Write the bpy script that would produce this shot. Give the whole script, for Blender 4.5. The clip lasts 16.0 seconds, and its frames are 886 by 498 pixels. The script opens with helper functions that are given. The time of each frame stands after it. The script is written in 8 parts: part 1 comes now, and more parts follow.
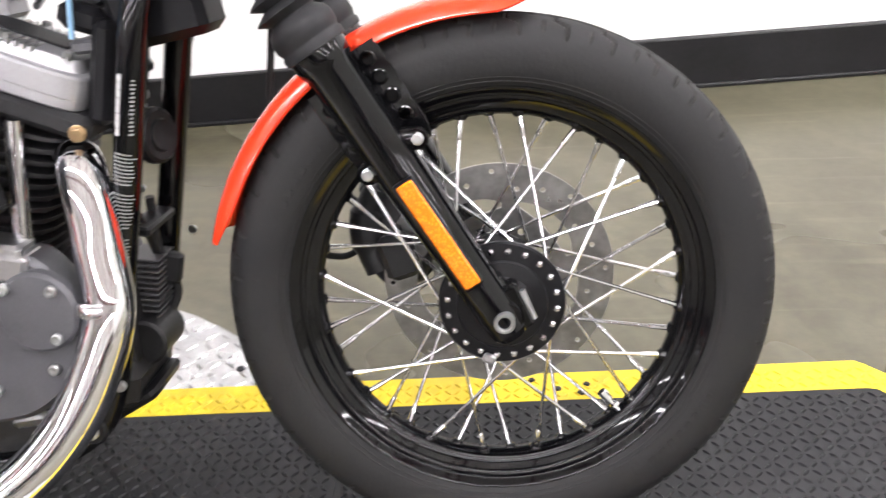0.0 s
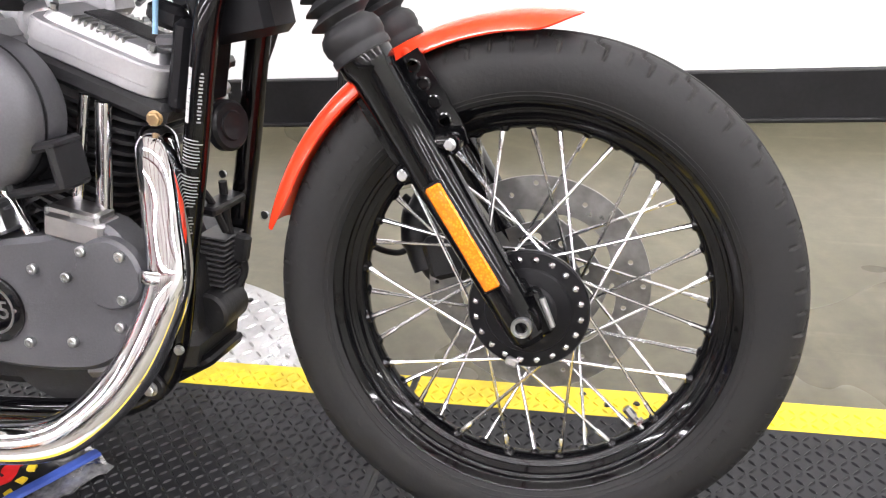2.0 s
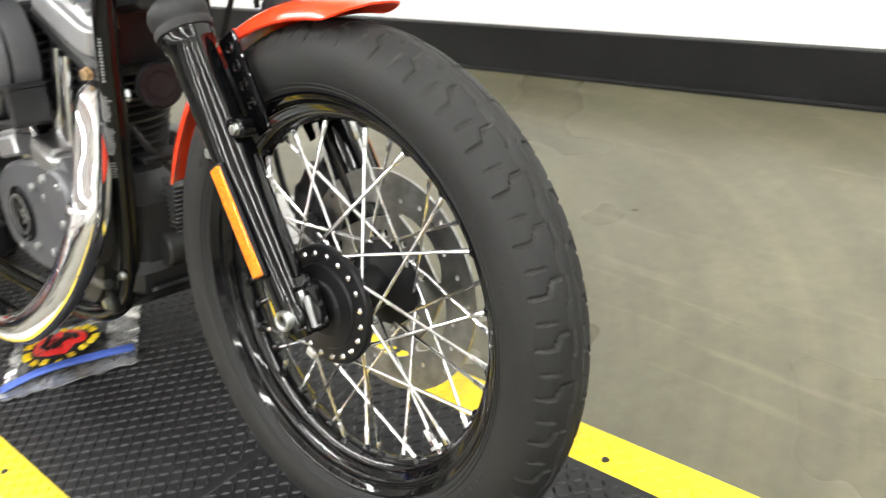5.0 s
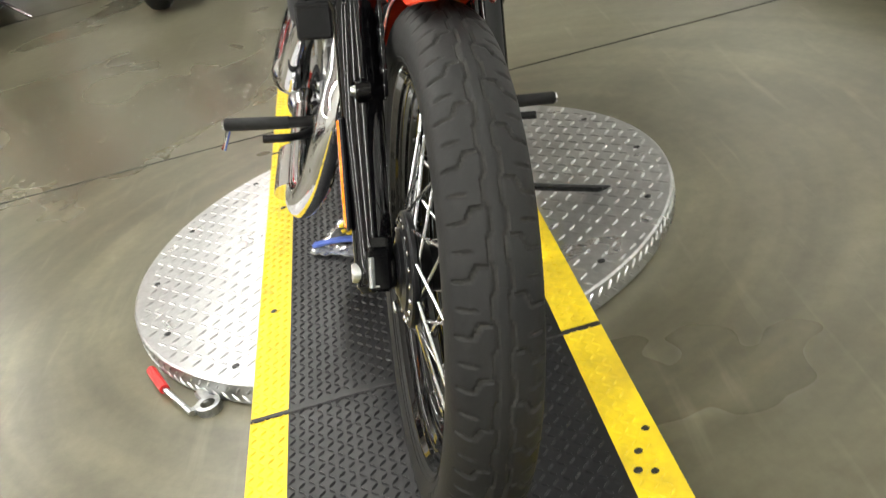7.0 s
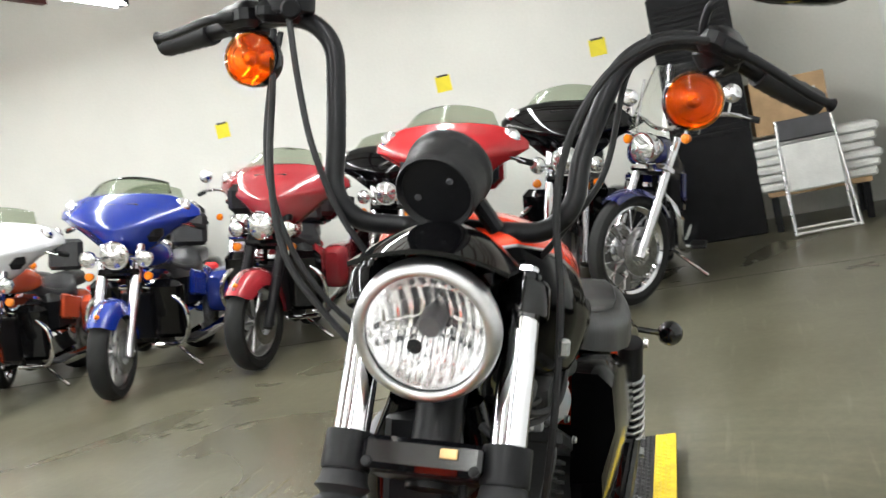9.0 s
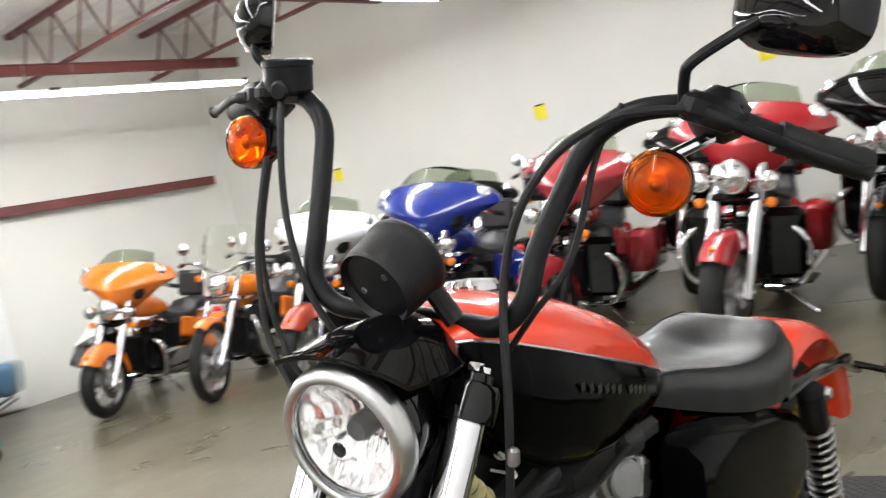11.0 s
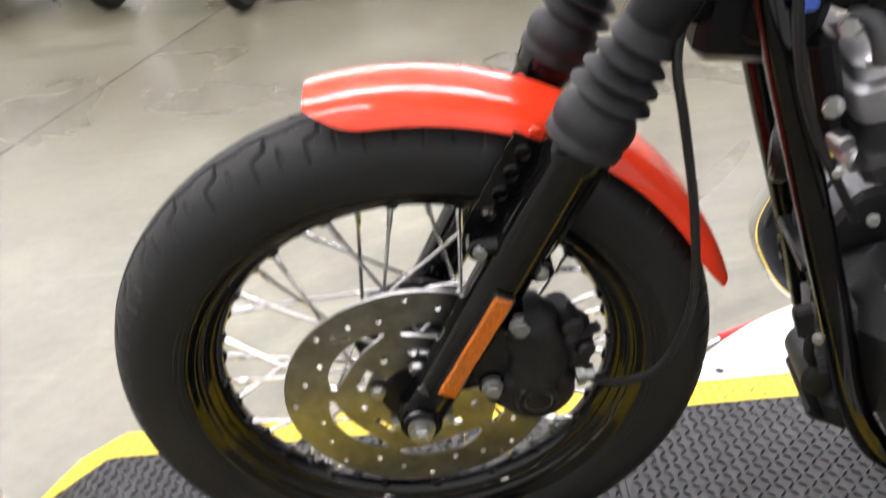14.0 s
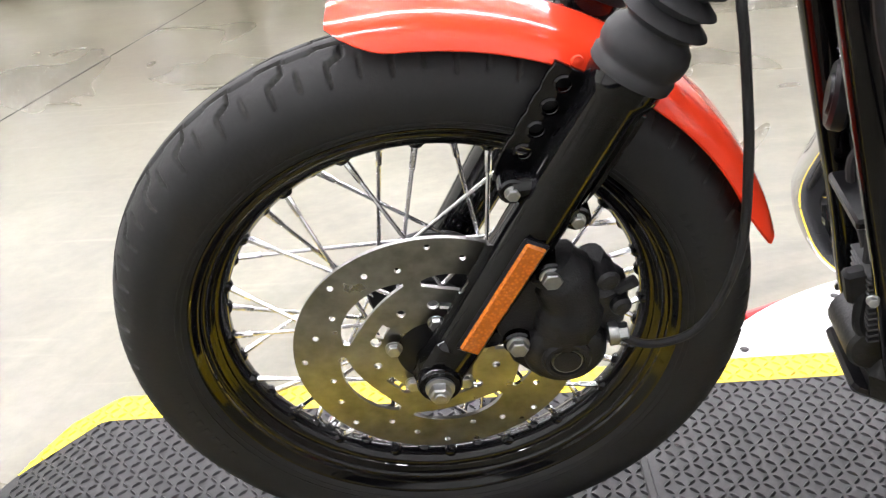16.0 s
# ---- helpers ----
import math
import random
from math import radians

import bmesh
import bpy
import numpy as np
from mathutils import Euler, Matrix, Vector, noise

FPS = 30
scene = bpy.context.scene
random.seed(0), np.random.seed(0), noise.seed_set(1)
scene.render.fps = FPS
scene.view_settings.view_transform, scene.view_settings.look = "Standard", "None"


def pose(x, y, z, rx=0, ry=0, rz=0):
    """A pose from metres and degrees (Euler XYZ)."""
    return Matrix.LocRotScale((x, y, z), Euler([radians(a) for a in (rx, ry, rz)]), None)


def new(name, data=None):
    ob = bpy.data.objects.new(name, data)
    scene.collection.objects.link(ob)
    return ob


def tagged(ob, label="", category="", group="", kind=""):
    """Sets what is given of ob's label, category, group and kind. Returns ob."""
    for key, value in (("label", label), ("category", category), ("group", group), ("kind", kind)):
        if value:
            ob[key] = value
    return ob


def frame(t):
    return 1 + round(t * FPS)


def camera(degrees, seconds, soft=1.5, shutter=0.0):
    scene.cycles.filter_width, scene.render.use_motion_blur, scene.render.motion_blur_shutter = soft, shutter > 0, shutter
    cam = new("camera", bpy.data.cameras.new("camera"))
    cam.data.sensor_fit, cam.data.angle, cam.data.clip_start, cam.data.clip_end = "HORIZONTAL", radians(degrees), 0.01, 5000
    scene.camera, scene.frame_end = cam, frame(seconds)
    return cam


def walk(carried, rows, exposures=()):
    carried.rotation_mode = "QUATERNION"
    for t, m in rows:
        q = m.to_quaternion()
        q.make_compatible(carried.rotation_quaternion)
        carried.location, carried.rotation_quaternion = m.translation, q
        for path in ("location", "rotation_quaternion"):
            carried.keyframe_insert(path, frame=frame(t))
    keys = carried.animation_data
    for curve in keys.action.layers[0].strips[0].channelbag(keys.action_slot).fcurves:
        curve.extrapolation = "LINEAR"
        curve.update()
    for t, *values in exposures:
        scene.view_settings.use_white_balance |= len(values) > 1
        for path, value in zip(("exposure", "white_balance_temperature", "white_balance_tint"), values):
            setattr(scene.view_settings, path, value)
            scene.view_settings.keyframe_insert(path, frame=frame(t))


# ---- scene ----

cam = camera(50.06, 16.0, soft=1.2, shutter=0.5)
ROWS = [
    (0.0, pose(0.0195, -0.8890, 1.0254, 58.666, 4.920, 2.289)),
    (0.5, pose(0.1039, -0.9282, 1.0129, 59.982, 5.802, 10.435)),
    (1.0, pose(0.1364, -0.9393, 1.0197, 60.159, 5.345, 12.676)),
    (1.5, pose(0.1565, -0.9324, 1.0285, 60.100, 5.335, 13.051)),
    (2.0, pose(0.1796, -0.9225, 1.0264, 60.550, 5.268, 13.489)),
    (2.5, pose(0.1968, -0.9104, 1.0241, 60.579, 5.478, 14.137)),
    (3.0, pose(0.2402, -0.9129, 1.0140, 60.353, 6.050, 14.653)),
    (3.2, pose(0.2724, -0.8942, 1.0233, 60.267, 6.256, 14.841)),
    (5.3, pose(0.8673, -0.3782, 0.9536, 59.922, 12.803, 51.695)),
    (5.5, pose(0.8665, -0.3059, 0.9496, 59.446, 14.022, 56.805)),
    (6.0, pose(0.8826, -0.1700, 0.9556, 59.949, 13.905, 64.847)),
    (6.5, pose(0.9937, -0.0262, 0.9504, 60.320, 13.955, 76.565)),
    (7.0, pose(1.0544, 0.0763, 0.9509, 61.604, 13.992, 82.236)),
    (7.5, pose(0.9690, 0.1541, 0.9855, 67.495, 12.979, 88.462)),
    (8.0, pose(0.7999, 0.2690, 1.0294, 76.936, 11.554, 95.558)),
    (8.2, pose(0.7433, 0.2985, 1.0507, 79.750, 11.265, 96.605)),
    (10.3, pose(0.5581, 0.7673, 1.1181, 86.814, 13.138, 115.931)),
    (10.5, pose(0.5081, 0.7884, 1.1254, 86.782, 13.317, 117.865)),
    (11.0, pose(0.4124, 0.8470, 1.1241, 87.470, 13.363, 125.569)),
    (11.5, pose(0.3081, 0.9522, 1.1331, 87.357, 13.109, 135.371)),
    (12.0, pose(0.2230, 1.0228, 1.1114, 86.477, 10.509, 143.700)),
    (12.5, pose(0.0933, 0.9899, 1.0567, 81.523, 8.913, 151.110)),
    (13.0, pose(0.0013, 0.9495, 1.0134, 74.448, 8.251, 159.738)),
    (13.5, pose(-0.0682, 1.0143, 1.0013, 71.273, 8.493, 172.962)),
    (14.0, pose(-0.0976, 1.0119, 0.9211, 65.877, 6.318, -179.796)),
    (14.5, pose(-0.0979, 0.9438, 0.8806, 63.148, 5.113, -178.337)),
    (15.0, pose(-0.0718, 0.9500, 0.8504, 64.126, 3.313, -177.081)),
    (15.5, pose(-0.0670, 0.9552, 0.8516, 64.921, 3.684, -177.503)),
    (16.0, pose(-0.0667, 0.9668, 0.8526, 65.577, 4.822, -179.088)),
]
EXPOSURES = (
    (0.0, 0.31, 6300, 16), (0.6, 0.38, 6300, 16), (3.2, 0.42, 6300, 16), (5.3, 0.5, 6500, 5), (5.7, 0.46, 6450, 6), (6.3, 0.05, 6600, 5), (7.3, -0.12, 6700, 4), (8.0, 0.13, 6350, 5), (8.2, 0.14, 6300, 5),
    (10.3, -0.1, 6250, 6), (11.4, -0.2, 6350, 9), (12.0, -0.42, 6400, 10), (12.6, -0.24, 6450, 12), (13.0, 0.06, 6450, 13), (13.6, -0.03, 6450, 16), (14.2, 0.36, 6200, 14), (14.8, 0.5, 6200, 14), (16.0, 0.5, 6200, 14),
)
walk(cam, ROWS, EXPOSURES)

# ---- light: rows of fluorescent battens under the roof, the nearest row added as fill, closed hall ----
world = bpy.data.worlds.new("world")
scene.world = world
world.use_nodes = True
world.node_tree.nodes["Background"].inputs[0].default_value = (0.9, 0.95, 1.0, 1)
world.node_tree.nodes["Background"].inputs[1].default_value = 0.02

TURN = -3.81                      # the hall stands askew to the turntable
ROOM = pose(0, 0, 0, 0, 0, TURN)
TUBE_Z, TUBE_X0, TUBE_X1 = 3.03, -6.9, 6.9
# the y 0.75 row is an unseen addition that brightens the near-wall side
TUBE_ROWS = ((-7.5, TUBE_X0, TUBE_X1), (-4.5, TUBE_X0, TUBE_X1), (-1.5, TUBE_X0, TUBE_X1), (0.75, 0.0, TUBE_X1))
for ty, tx0, tx1 in TUBE_ROWS:
    lamp = bpy.data.lights.new("tube_light", "AREA")
    lamp.shape, lamp.size, lamp.size_y = "RECTANGLE", tx1 - tx0, 0.10
    lamp.energy, lamp.color = 12.3 * (tx1 - tx0), (1.0, 0.985, 0.985)
    ob = new("tube_light", lamp)
    ob.matrix_world = ROOM @ pose((tx0 + tx1) / 2, ty, TUBE_Z - 0.035)

# ---- geometry tools ----
class Geo:
    """Vertices and faces of one mesh, gathered piece by piece."""

    def __init__(self):
        self.v, self.f, self.mi = [], [], []

    def add(self, vf, m=None, mi=0):
        verts, faces = vf
        verts = np.asarray(verts, float)
        if m is not None:
            a = np.array(m)
            verts = verts @ a[:3, :3].T + a[:3, 3]
        base = sum(len(x) for x in self.v)
        self.v.append(verts)
        self.f += [tuple(i + base for i in f) for f in faces]
        self.mi += [mi] * len(faces)
        return self

    def moved(self, m):
        a = np.array(m)
        self.v = [x @ a[:3, :3].T + a[:3, 3] for x in self.v]
        return self


def frame_of(axis, ref=(0, 0, 1)):
    w = Vector(axis).normalized()
    r = Vector(ref)
    if abs(w.dot(r.normalized())) > 0.98:
        r = Vector((1, 0, 0))
    u_ = r.cross(w).normalized()
    return u_, w.cross(u_), w


def lathe(profile, origin=(0, 0, 0), axis=(0, 0, 1), segs=32, closed=False, arc=None, cap=True):
    """profile: (radius, height along the axis)."""
    a, b, w = (np.array(x) for x in frame_of(axis))
    n = len(profile)
    full = arc is None
    t0, t1 = (0, 2 * math.pi) if full else (radians(arc[0]), radians(arc[1]))
    cnt = segs if full else segs + 1
    ang = t0 + (t1 - t0) * np.arange(cnt) / segs
    p = np.array(profile, float)
    ring = np.cos(ang)[:, None] * a + np.sin(ang)[:, None] * b
    v = (np.array(origin) + ring[:, None, :] * p[None, :, 0, None] + w * p[None, :, 1, None]).reshape(-1, 3)
    f = []
    m = n if closed else n - 1
    for i in range(cnt if full else cnt - 1):
        j = (i + 1) % cnt
        for k in range(m):
            l = (k + 1) % n
            f.append((i * n + k, j * n + k, j * n + l, i * n + l))
    if cap and not closed and full:
        for k, flip in ((0, False), (n - 1, True)):
            if profile[k][0] > 1e-5:
                loop = [i * n + k for i in range(cnt)]
                f.append(tuple(loop if flip else loop[::-1]))
    return v, f


def cyl(p0, p1, r, r1=None, segs=16, bev=0.0):
    p0, p1 = Vector(p0), Vector(p1)
    h = (p1 - p0).length
    r1 = r if r1 is None else r1
    if bev:
        prof = [(r - bev, 0), (r, bev), (r1, h - bev), (r1 - bev, h)]
    else:
        prof = [(r, 0), (r1, h)]
    return lathe(prof, p0, p1 - p0, segs)


def bolt(p, axis, r=0.006, h=0.005):
    """A hexagon head on a washer."""
    a = Vector(axis).normalized()
    g = Geo()
    g.add(lathe([(r * 1.18, 0), (r * 1.18, h * 0.2), (r * 1.1, h * 0.25)], p, a, 14))
    g.add(lathe([(r, h * 0.25), (r, h * 0.9), (r * 0.85, h), (0.001, h)], p, a, 6))
    return np.concatenate(g.v), g.f


def spline(points, n=6):
    """Catmull-Rom through the points."""
    p = [Vector(q) for q in points]
    p = [p[0] * 2 - p[1]] + p + [p[-1] * 2 - p[-2]]
    out = []
    for i in range(1, len(p) - 2):
        for k in range(n):
            t = k / n
            a, b, c, d = p[i - 1:i + 3]
            out.append(0.5 * ((2 * b) + (c - a) * t + (2 * a - 5 * b + 4 * c - d) * t * t + (3 * b - a - 3 * c + d) * t ** 3))
    return out + [p[-2]]


def sweep(points, r, segs=10, cap=True, flat=1.0):
    """A tube along the points; r may be a list."""
    p = [Vector(q) for q in points]
    n = len(p)
    rs = r if isinstance(r, (list, tuple)) else [r] * n
    v, f = [], []
    d0 = (p[1] - p[0]).normalized()
    nrm = frame_of(d0)[0]
    for i in range(n):
        d = (p[min(i + 1, n - 1)] - p[max(i - 1, 0)]).normalized()
        nrm = (nrm - d * nrm.dot(d)).normalized()
        bi = d.cross(nrm)
        for k in range(segs):
            a = 2 * math.pi * k / segs
            v.append(tuple(p[i] + nrm * (math.cos(a) * rs[i]) + bi * (math.sin(a) * rs[i] * flat)))
    for i in range(n - 1):
        for k in range(segs):
            l = (k + 1) % segs
            f.append((i * segs + k, i * segs + l, (i + 1) * segs + l, (i + 1) * segs + k))
    if cap:
        f.append(tuple(range(segs))[::-1])
        f.append(tuple((n - 1) * segs + k for k in range(segs)))
    return v, f


def loft(rings, cap=True, ring_closed=True):
    n = len(rings[0])
    v = [tuple(q) for ring in rings for q in ring]
    f = []
    for i in range(len(rings) - 1):
        for k in range(n if ring_closed else n - 1):
            l = (k + 1) % n
            f.append((i * n + k, i * n + l, (i + 1) * n + l, (i + 1) * n + k))
    if cap and ring_closed:
        f.append(tuple(range(n))[::-1])
        f.append(tuple((len(rings) - 1) * n + k for k in range(n)))
    return v, f


def cbox(sx, sy, sz, bev=0.003, m=None, at=(0, 0, 0)):
    """A box with chamfered edges, centred."""
    x, y, z = sx / 2, sy / 2, sz / 2
    b = min(bev, x * 0.9, y * 0.9, z * 0.9)

    def ring(i, h):
        X, Y = x - i, y - i
        c = b if i == 0 else b * 0.5
        return [(X - c, -Y, h), (X, -Y + c, h), (X, Y - c, h), (X - c, Y, h), (-X + c, Y, h), (-X, Y - c, h), (-X, -Y + c, h), (-X + c, -Y, h)]
    v, f = loft([ring(b, -z), ring(0, -z + b), ring(0, z - b), ring(b, z)])
    v = np.array(v) + np.array(at)
    if m is not None:
        a = np.array(m)
        v = v @ a[:3, :3].T + a[:3, 3]
    return v, f


def plate(loops, thick, bev=0.0, m=None):
    """A flat plate with holes, from closed 2D loops, lying in xy."""
    cu = bpy.data.curves.new("plate", "CURVE")
    cu.dimensions, cu.fill_mode, cu.extrude, cu.bevel_depth, cu.bevel_resolution = "2D", "BOTH", thick / 2 - bev, bev, 0
    for lp in loops:
        sp = cu.splines.new("POLY")
        sp.points.add(len(lp) - 1)
        for q, c in zip(sp.points, lp):
            q.co = (c[0], c[1], 0, 1)
        sp.use_cyclic_u = True
    ob = bpy.data.objects.new("plate", cu)
    me = ob.to_mesh()
    v = np.array([tuple(q.co) for q in me.vertices])
    f = [tuple(q.vertices) for q in me.polygons]
    ob.to_mesh_clear()
    bpy.data.objects.remove(ob)
    bpy.data.curves.remove(cu)
    if m is not None:
        a = np.array(m)
        v = v @ a[:3, :3].T + a[:3, 3]
    return v, f


def lettering(text, size, m, depth=0.0006, space=1.0):
    cu = bpy.data.curves.new("lettering", "FONT")
    cu.body, cu.size, cu.extrude, cu.space_character, cu.align_x, cu.resolution_u = text, size, depth, space, "LEFT", 2
    ob = bpy.data.objects.new("lettering", cu)
    me = ob.to_mesh()
    v = np.array([tuple(q.co) for q in me.vertices])
    f = [tuple(q.vertices) for q in me.polygons]
    ob.to_mesh_clear()
    bpy.data.objects.remove(ob)
    bpy.data.curves.remove(cu)
    a = np.array(m)
    return v @ a[:3, :3].T + a[:3, 3], f


def circle(cx, cy, r, n=20, rev=False, sy=1.0):
    o = [(cx + r * math.cos(2 * math.pi * k / n), cy + r * sy * math.sin(2 * math.pi * k / n)) for k in range(n)]
    return o[::-1] if rev else o


def slot(r0, r1, a0, a1, n=10):
    """A curved slot between two radii, degrees."""
    o = [(r1 * math.cos(radians(a0 + (a1 - a0) * k / n)), r1 * math.sin(radians(a0 + (a1 - a0) * k / n))) for k in range(n + 1)]
    return o + [(r0 * math.cos(radians(a1 + (a0 - a1) * k / n)), r0 * math.sin(radians(a1 + (a0 - a1) * k / n))) for k in range(n + 1)]


def mesh_of(g, name, mats, sharp=32):
    me = bpy.data.meshes.new(name)
    v = np.concatenate(g.v)
    me.from_pydata(v.tolist(), [], g.f)
    mats = mats if isinstance(mats, (list, tuple)) else [mats]
    for mt in mats:
        me.materials.append(mt)
    if len(mats) > 1:
        me.polygons.foreach_set("material_index", g.mi)
    me.polygons.foreach_set("use_smooth", [True] * len(me.polygons))
    me.update()
    me.set_sharp_from_angle(angle=radians(sharp))
    return me


def part(name, g, mats, parent=None, label="", sharp=32, basis=None):
    """Links gathered geometry as one mesh object under a thing or a part."""
    if isinstance(g, tuple):
        g = Geo().add(g)
    ob = new(name, mesh_of(g, name, mats, sharp) if isinstance(g, Geo) else g)
    if parent is not None:
        ob.parent = parent
    if basis is not None:
        ob.matrix_basis = basis
    if label:
        tagged(ob, label)
    return ob


def thing(name, m=None, label="", category="", group="", kind=""):
    ob = new(name)
    ob.empty_display_size = 0.1
    if m is not None:
        ob.matrix_world = m
    return tagged(ob, label, category, group, kind)

# ---- materials ----
def material(name, col, rough=0.5, metal=0.0, var=0.12, scale=8.0, fine=90.0, bump=0.0, coat=0.0, rvar=0.08, tint=None, rnd=0.0, spec=0.5):
    """A principled surface with stains at two scales, uneven gloss and fine relief."""
    mt = bpy.data.materials.new(name)
    mt.use_nodes = True
    nt = mt.node_tree
    nd, ln = nt.nodes, nt.links
    bs = nd["Principled BSDF"]
    co = nd.new("ShaderNodeTexCoord")
    n1, n2 = nd.new("ShaderNodeTexNoise"), nd.new("ShaderNodeTexNoise")
    n1.inputs["Scale"].default_value, n1.inputs["Detail"].default_value = scale, 5
    n2.inputs["Scale"].default_value, n2.inputs["Detail"].default_value = fine, 3
    ln.new(co.outputs["Object"], n1.inputs["Vector"])
    ln.new(co.outputs["Object"], n2.inputs["Vector"])
    mx = nd.new("ShaderNodeMix")
    mx.data_type = "RGBA"
    c2 = tint if tint else tuple(c * (1 - 2.2 * var) for c in col)
    c1 = tuple(min(1, c * (1 + var)) for c in col)
    mx.inputs[6].default_value, mx.inputs[7].default_value = (*c1, 1), (*c2, 1)
    add = nd.new("ShaderNodeMath")
    add.operation = "MULTIPLY_ADD"
    add.inputs[1].default_value, add.inputs[2].default_value = 0.45, 0.0
    ln.new(n2.outputs["Fac"], add.inputs[0])
    rp = nd.new("ShaderNodeMapRange")
    rp.inputs["From Min"].default_value, rp.inputs["From Max"].default_value = 0.5, 1.05
    sm = nd.new("ShaderNodeMath")
    sm.operation = "ADD"
    ln.new(n1.outputs["Fac"], sm.inputs[0])
    ln.new(add.outputs[0], sm.inputs[1])
    ln.new(sm.outputs[0], rp.inputs["Value"])
    ln.new(rp.outputs[0], mx.inputs[0])
    out = mx.outputs[2]
    if rnd:
        oi = nd.new("ShaderNodeObjectInfo")
        hv = nd.new("ShaderNodeHueSaturation")
        mr = nd.new("ShaderNodeMapRange")
        mr.inputs["To Min"].default_value, mr.inputs["To Max"].default_value = 1 - rnd, 1 + rnd
        ln.new(oi.outputs["Random"], mr.inputs["Value"])
        ln.new(mr.outputs[0], hv.inputs["Value"])
        ln.new(out, hv.inputs["Color"])
        out = hv.outputs[0]
    ln.new(out, bs.inputs["Base Color"])
    rr = nd.new("ShaderNodeMapRange")
    rr.inputs["To Min"].default_value, rr.inputs["To Max"].default_value = max(0.02, rough - rvar), min(1, rough + rvar)
    ln.new(n1.outputs["Fac"], rr.inputs["Value"])
    ln.new(rr.outputs[0], bs.inputs["Roughness"])
    bs.inputs["Metallic"].default_value = metal
    bs.inputs["Specular IOR Level"].default_value = spec
    bs.inputs["Coat Weight"].default_value = coat
    bs.inputs["Coat Roughness"].default_value = 0.04
    if bump:
        bp = nd.new("ShaderNodeBump")
        bp.inputs["Strength"].default_value, bp.inputs["Distance"].default_value = bump, 0.002
        ln.new(n2.outputs["Fac"], bp.inputs["Height"])
        ln.new(bp.outputs[0], bs.inputs["Normal"])
    return mt


M = {}
M["gloss_black"] = material("gloss_black", (0.0025, 0.0025, 0.003), 0.05, var=0.1, rvar=0.03, spec=0.32)
M["satin_black"] = material("satin_black", (0.007, 0.007, 0.008), 0.34, var=0.25, rvar=0.12, bump=0.05, spec=0.16)
M["plastic_black"] = material("plastic_black", (0.009, 0.009, 0.010), 0.45, var=0.2, bump=0.12, spec=0.22)
M["crinkle_black"] = material("crinkle_black", (0.009, 0.009, 0.010), 0.45, var=0.2, fine=500, bump=0.35, spec=0.25)
M["rubber"] = material("rubber", (0.012, 0.012, 0.013), 0.6, var=0.3, scale=14, bump=0.1, spec=0.25)
M["tyre"] = material("tyre", (0.009, 0.009, 0.0095), 0.6, var=0.28, scale=9, fine=180, bump=0.2, tint=(0.016, 0.016, 0.0157), spec=0.22)
M["tyre_dust"] = material("tyre_dust", (0.028, 0.0275, 0.026), 0.85, var=0.3, scale=30, fine=220, bump=0.2, spec=0.15)
M["orange_red"] = material("orange_red", (0.80, 0.048, 0.014), 0.2, var=0.03, coat=0.55, rvar=0.03, spec=0.25)
M["chrome"] = material("chrome", (0.74, 0.74, 0.77), 0.05, 1.0, var=0.04, rvar=0.03)
M["steel"] = material("steel", (0.55, 0.55, 0.55), 0.28, 1.0, var=0.15, rvar=0.1)
M["zinc"] = material("zinc", (0.42, 0.43, 0.43), 0.34, 1.0, var=0.2, scale=40)
M["disc_steel"] = material("disc_steel", (0.27, 0.268, 0.26), 0.3, 1.0, var=0.2, scale=30)
M["alloy"] = material("alloy", (0.46, 0.46, 0.465), 0.36, 1.0, var=0.12, rvar=0.1, bump=0.05)
M["alloy_grey"] = material("alloy_grey", (0.078, 0.078, 0.085), 0.45, 0.35, var=0.12, fine=300, bump=0.15)
M["engine_black"] = material("engine_black", (0.013, 0.013, 0.014), 0.46, var=0.3, fine=250, bump=0.3, spec=0.35)
M["leather"] = material("leather", (0.010, 0.0105, 0.012), 0.36, var=0.25, scale=12, fine=260, bump=0.25, spec=0.5)
M["dull_red"] = material("dull_red", (0.13, 0.012, 0.012), 0.35, var=0.25)
M["spoke_steel"] = material("spoke_steel", (0.74, 0.74, 0.76), 0.24, 1.0, var=0.06, rvar=0.08)
M["pale_loom"] = material("pale_loom", (0.50, 0.46, 0.22), 0.65, var=0.25, scale=60)
M["brass"] = material("brass", (0.40, 0.29, 0.17), 0.4, 1.0, var=0.2)
M["white_print"] = material("white_print", (0.2, 0.2, 0.2), 0.6)
M["blue_rag"] = material("blue_rag", (0.04, 0.09, 0.4), 0.6)
M["red_plastic"] = material("red_plastic", (0.6, 0.02, 0.02), 0.35)
M["pale_blue"] = material("pale_blue", (0.35, 0.6, 0.85), 0.5)


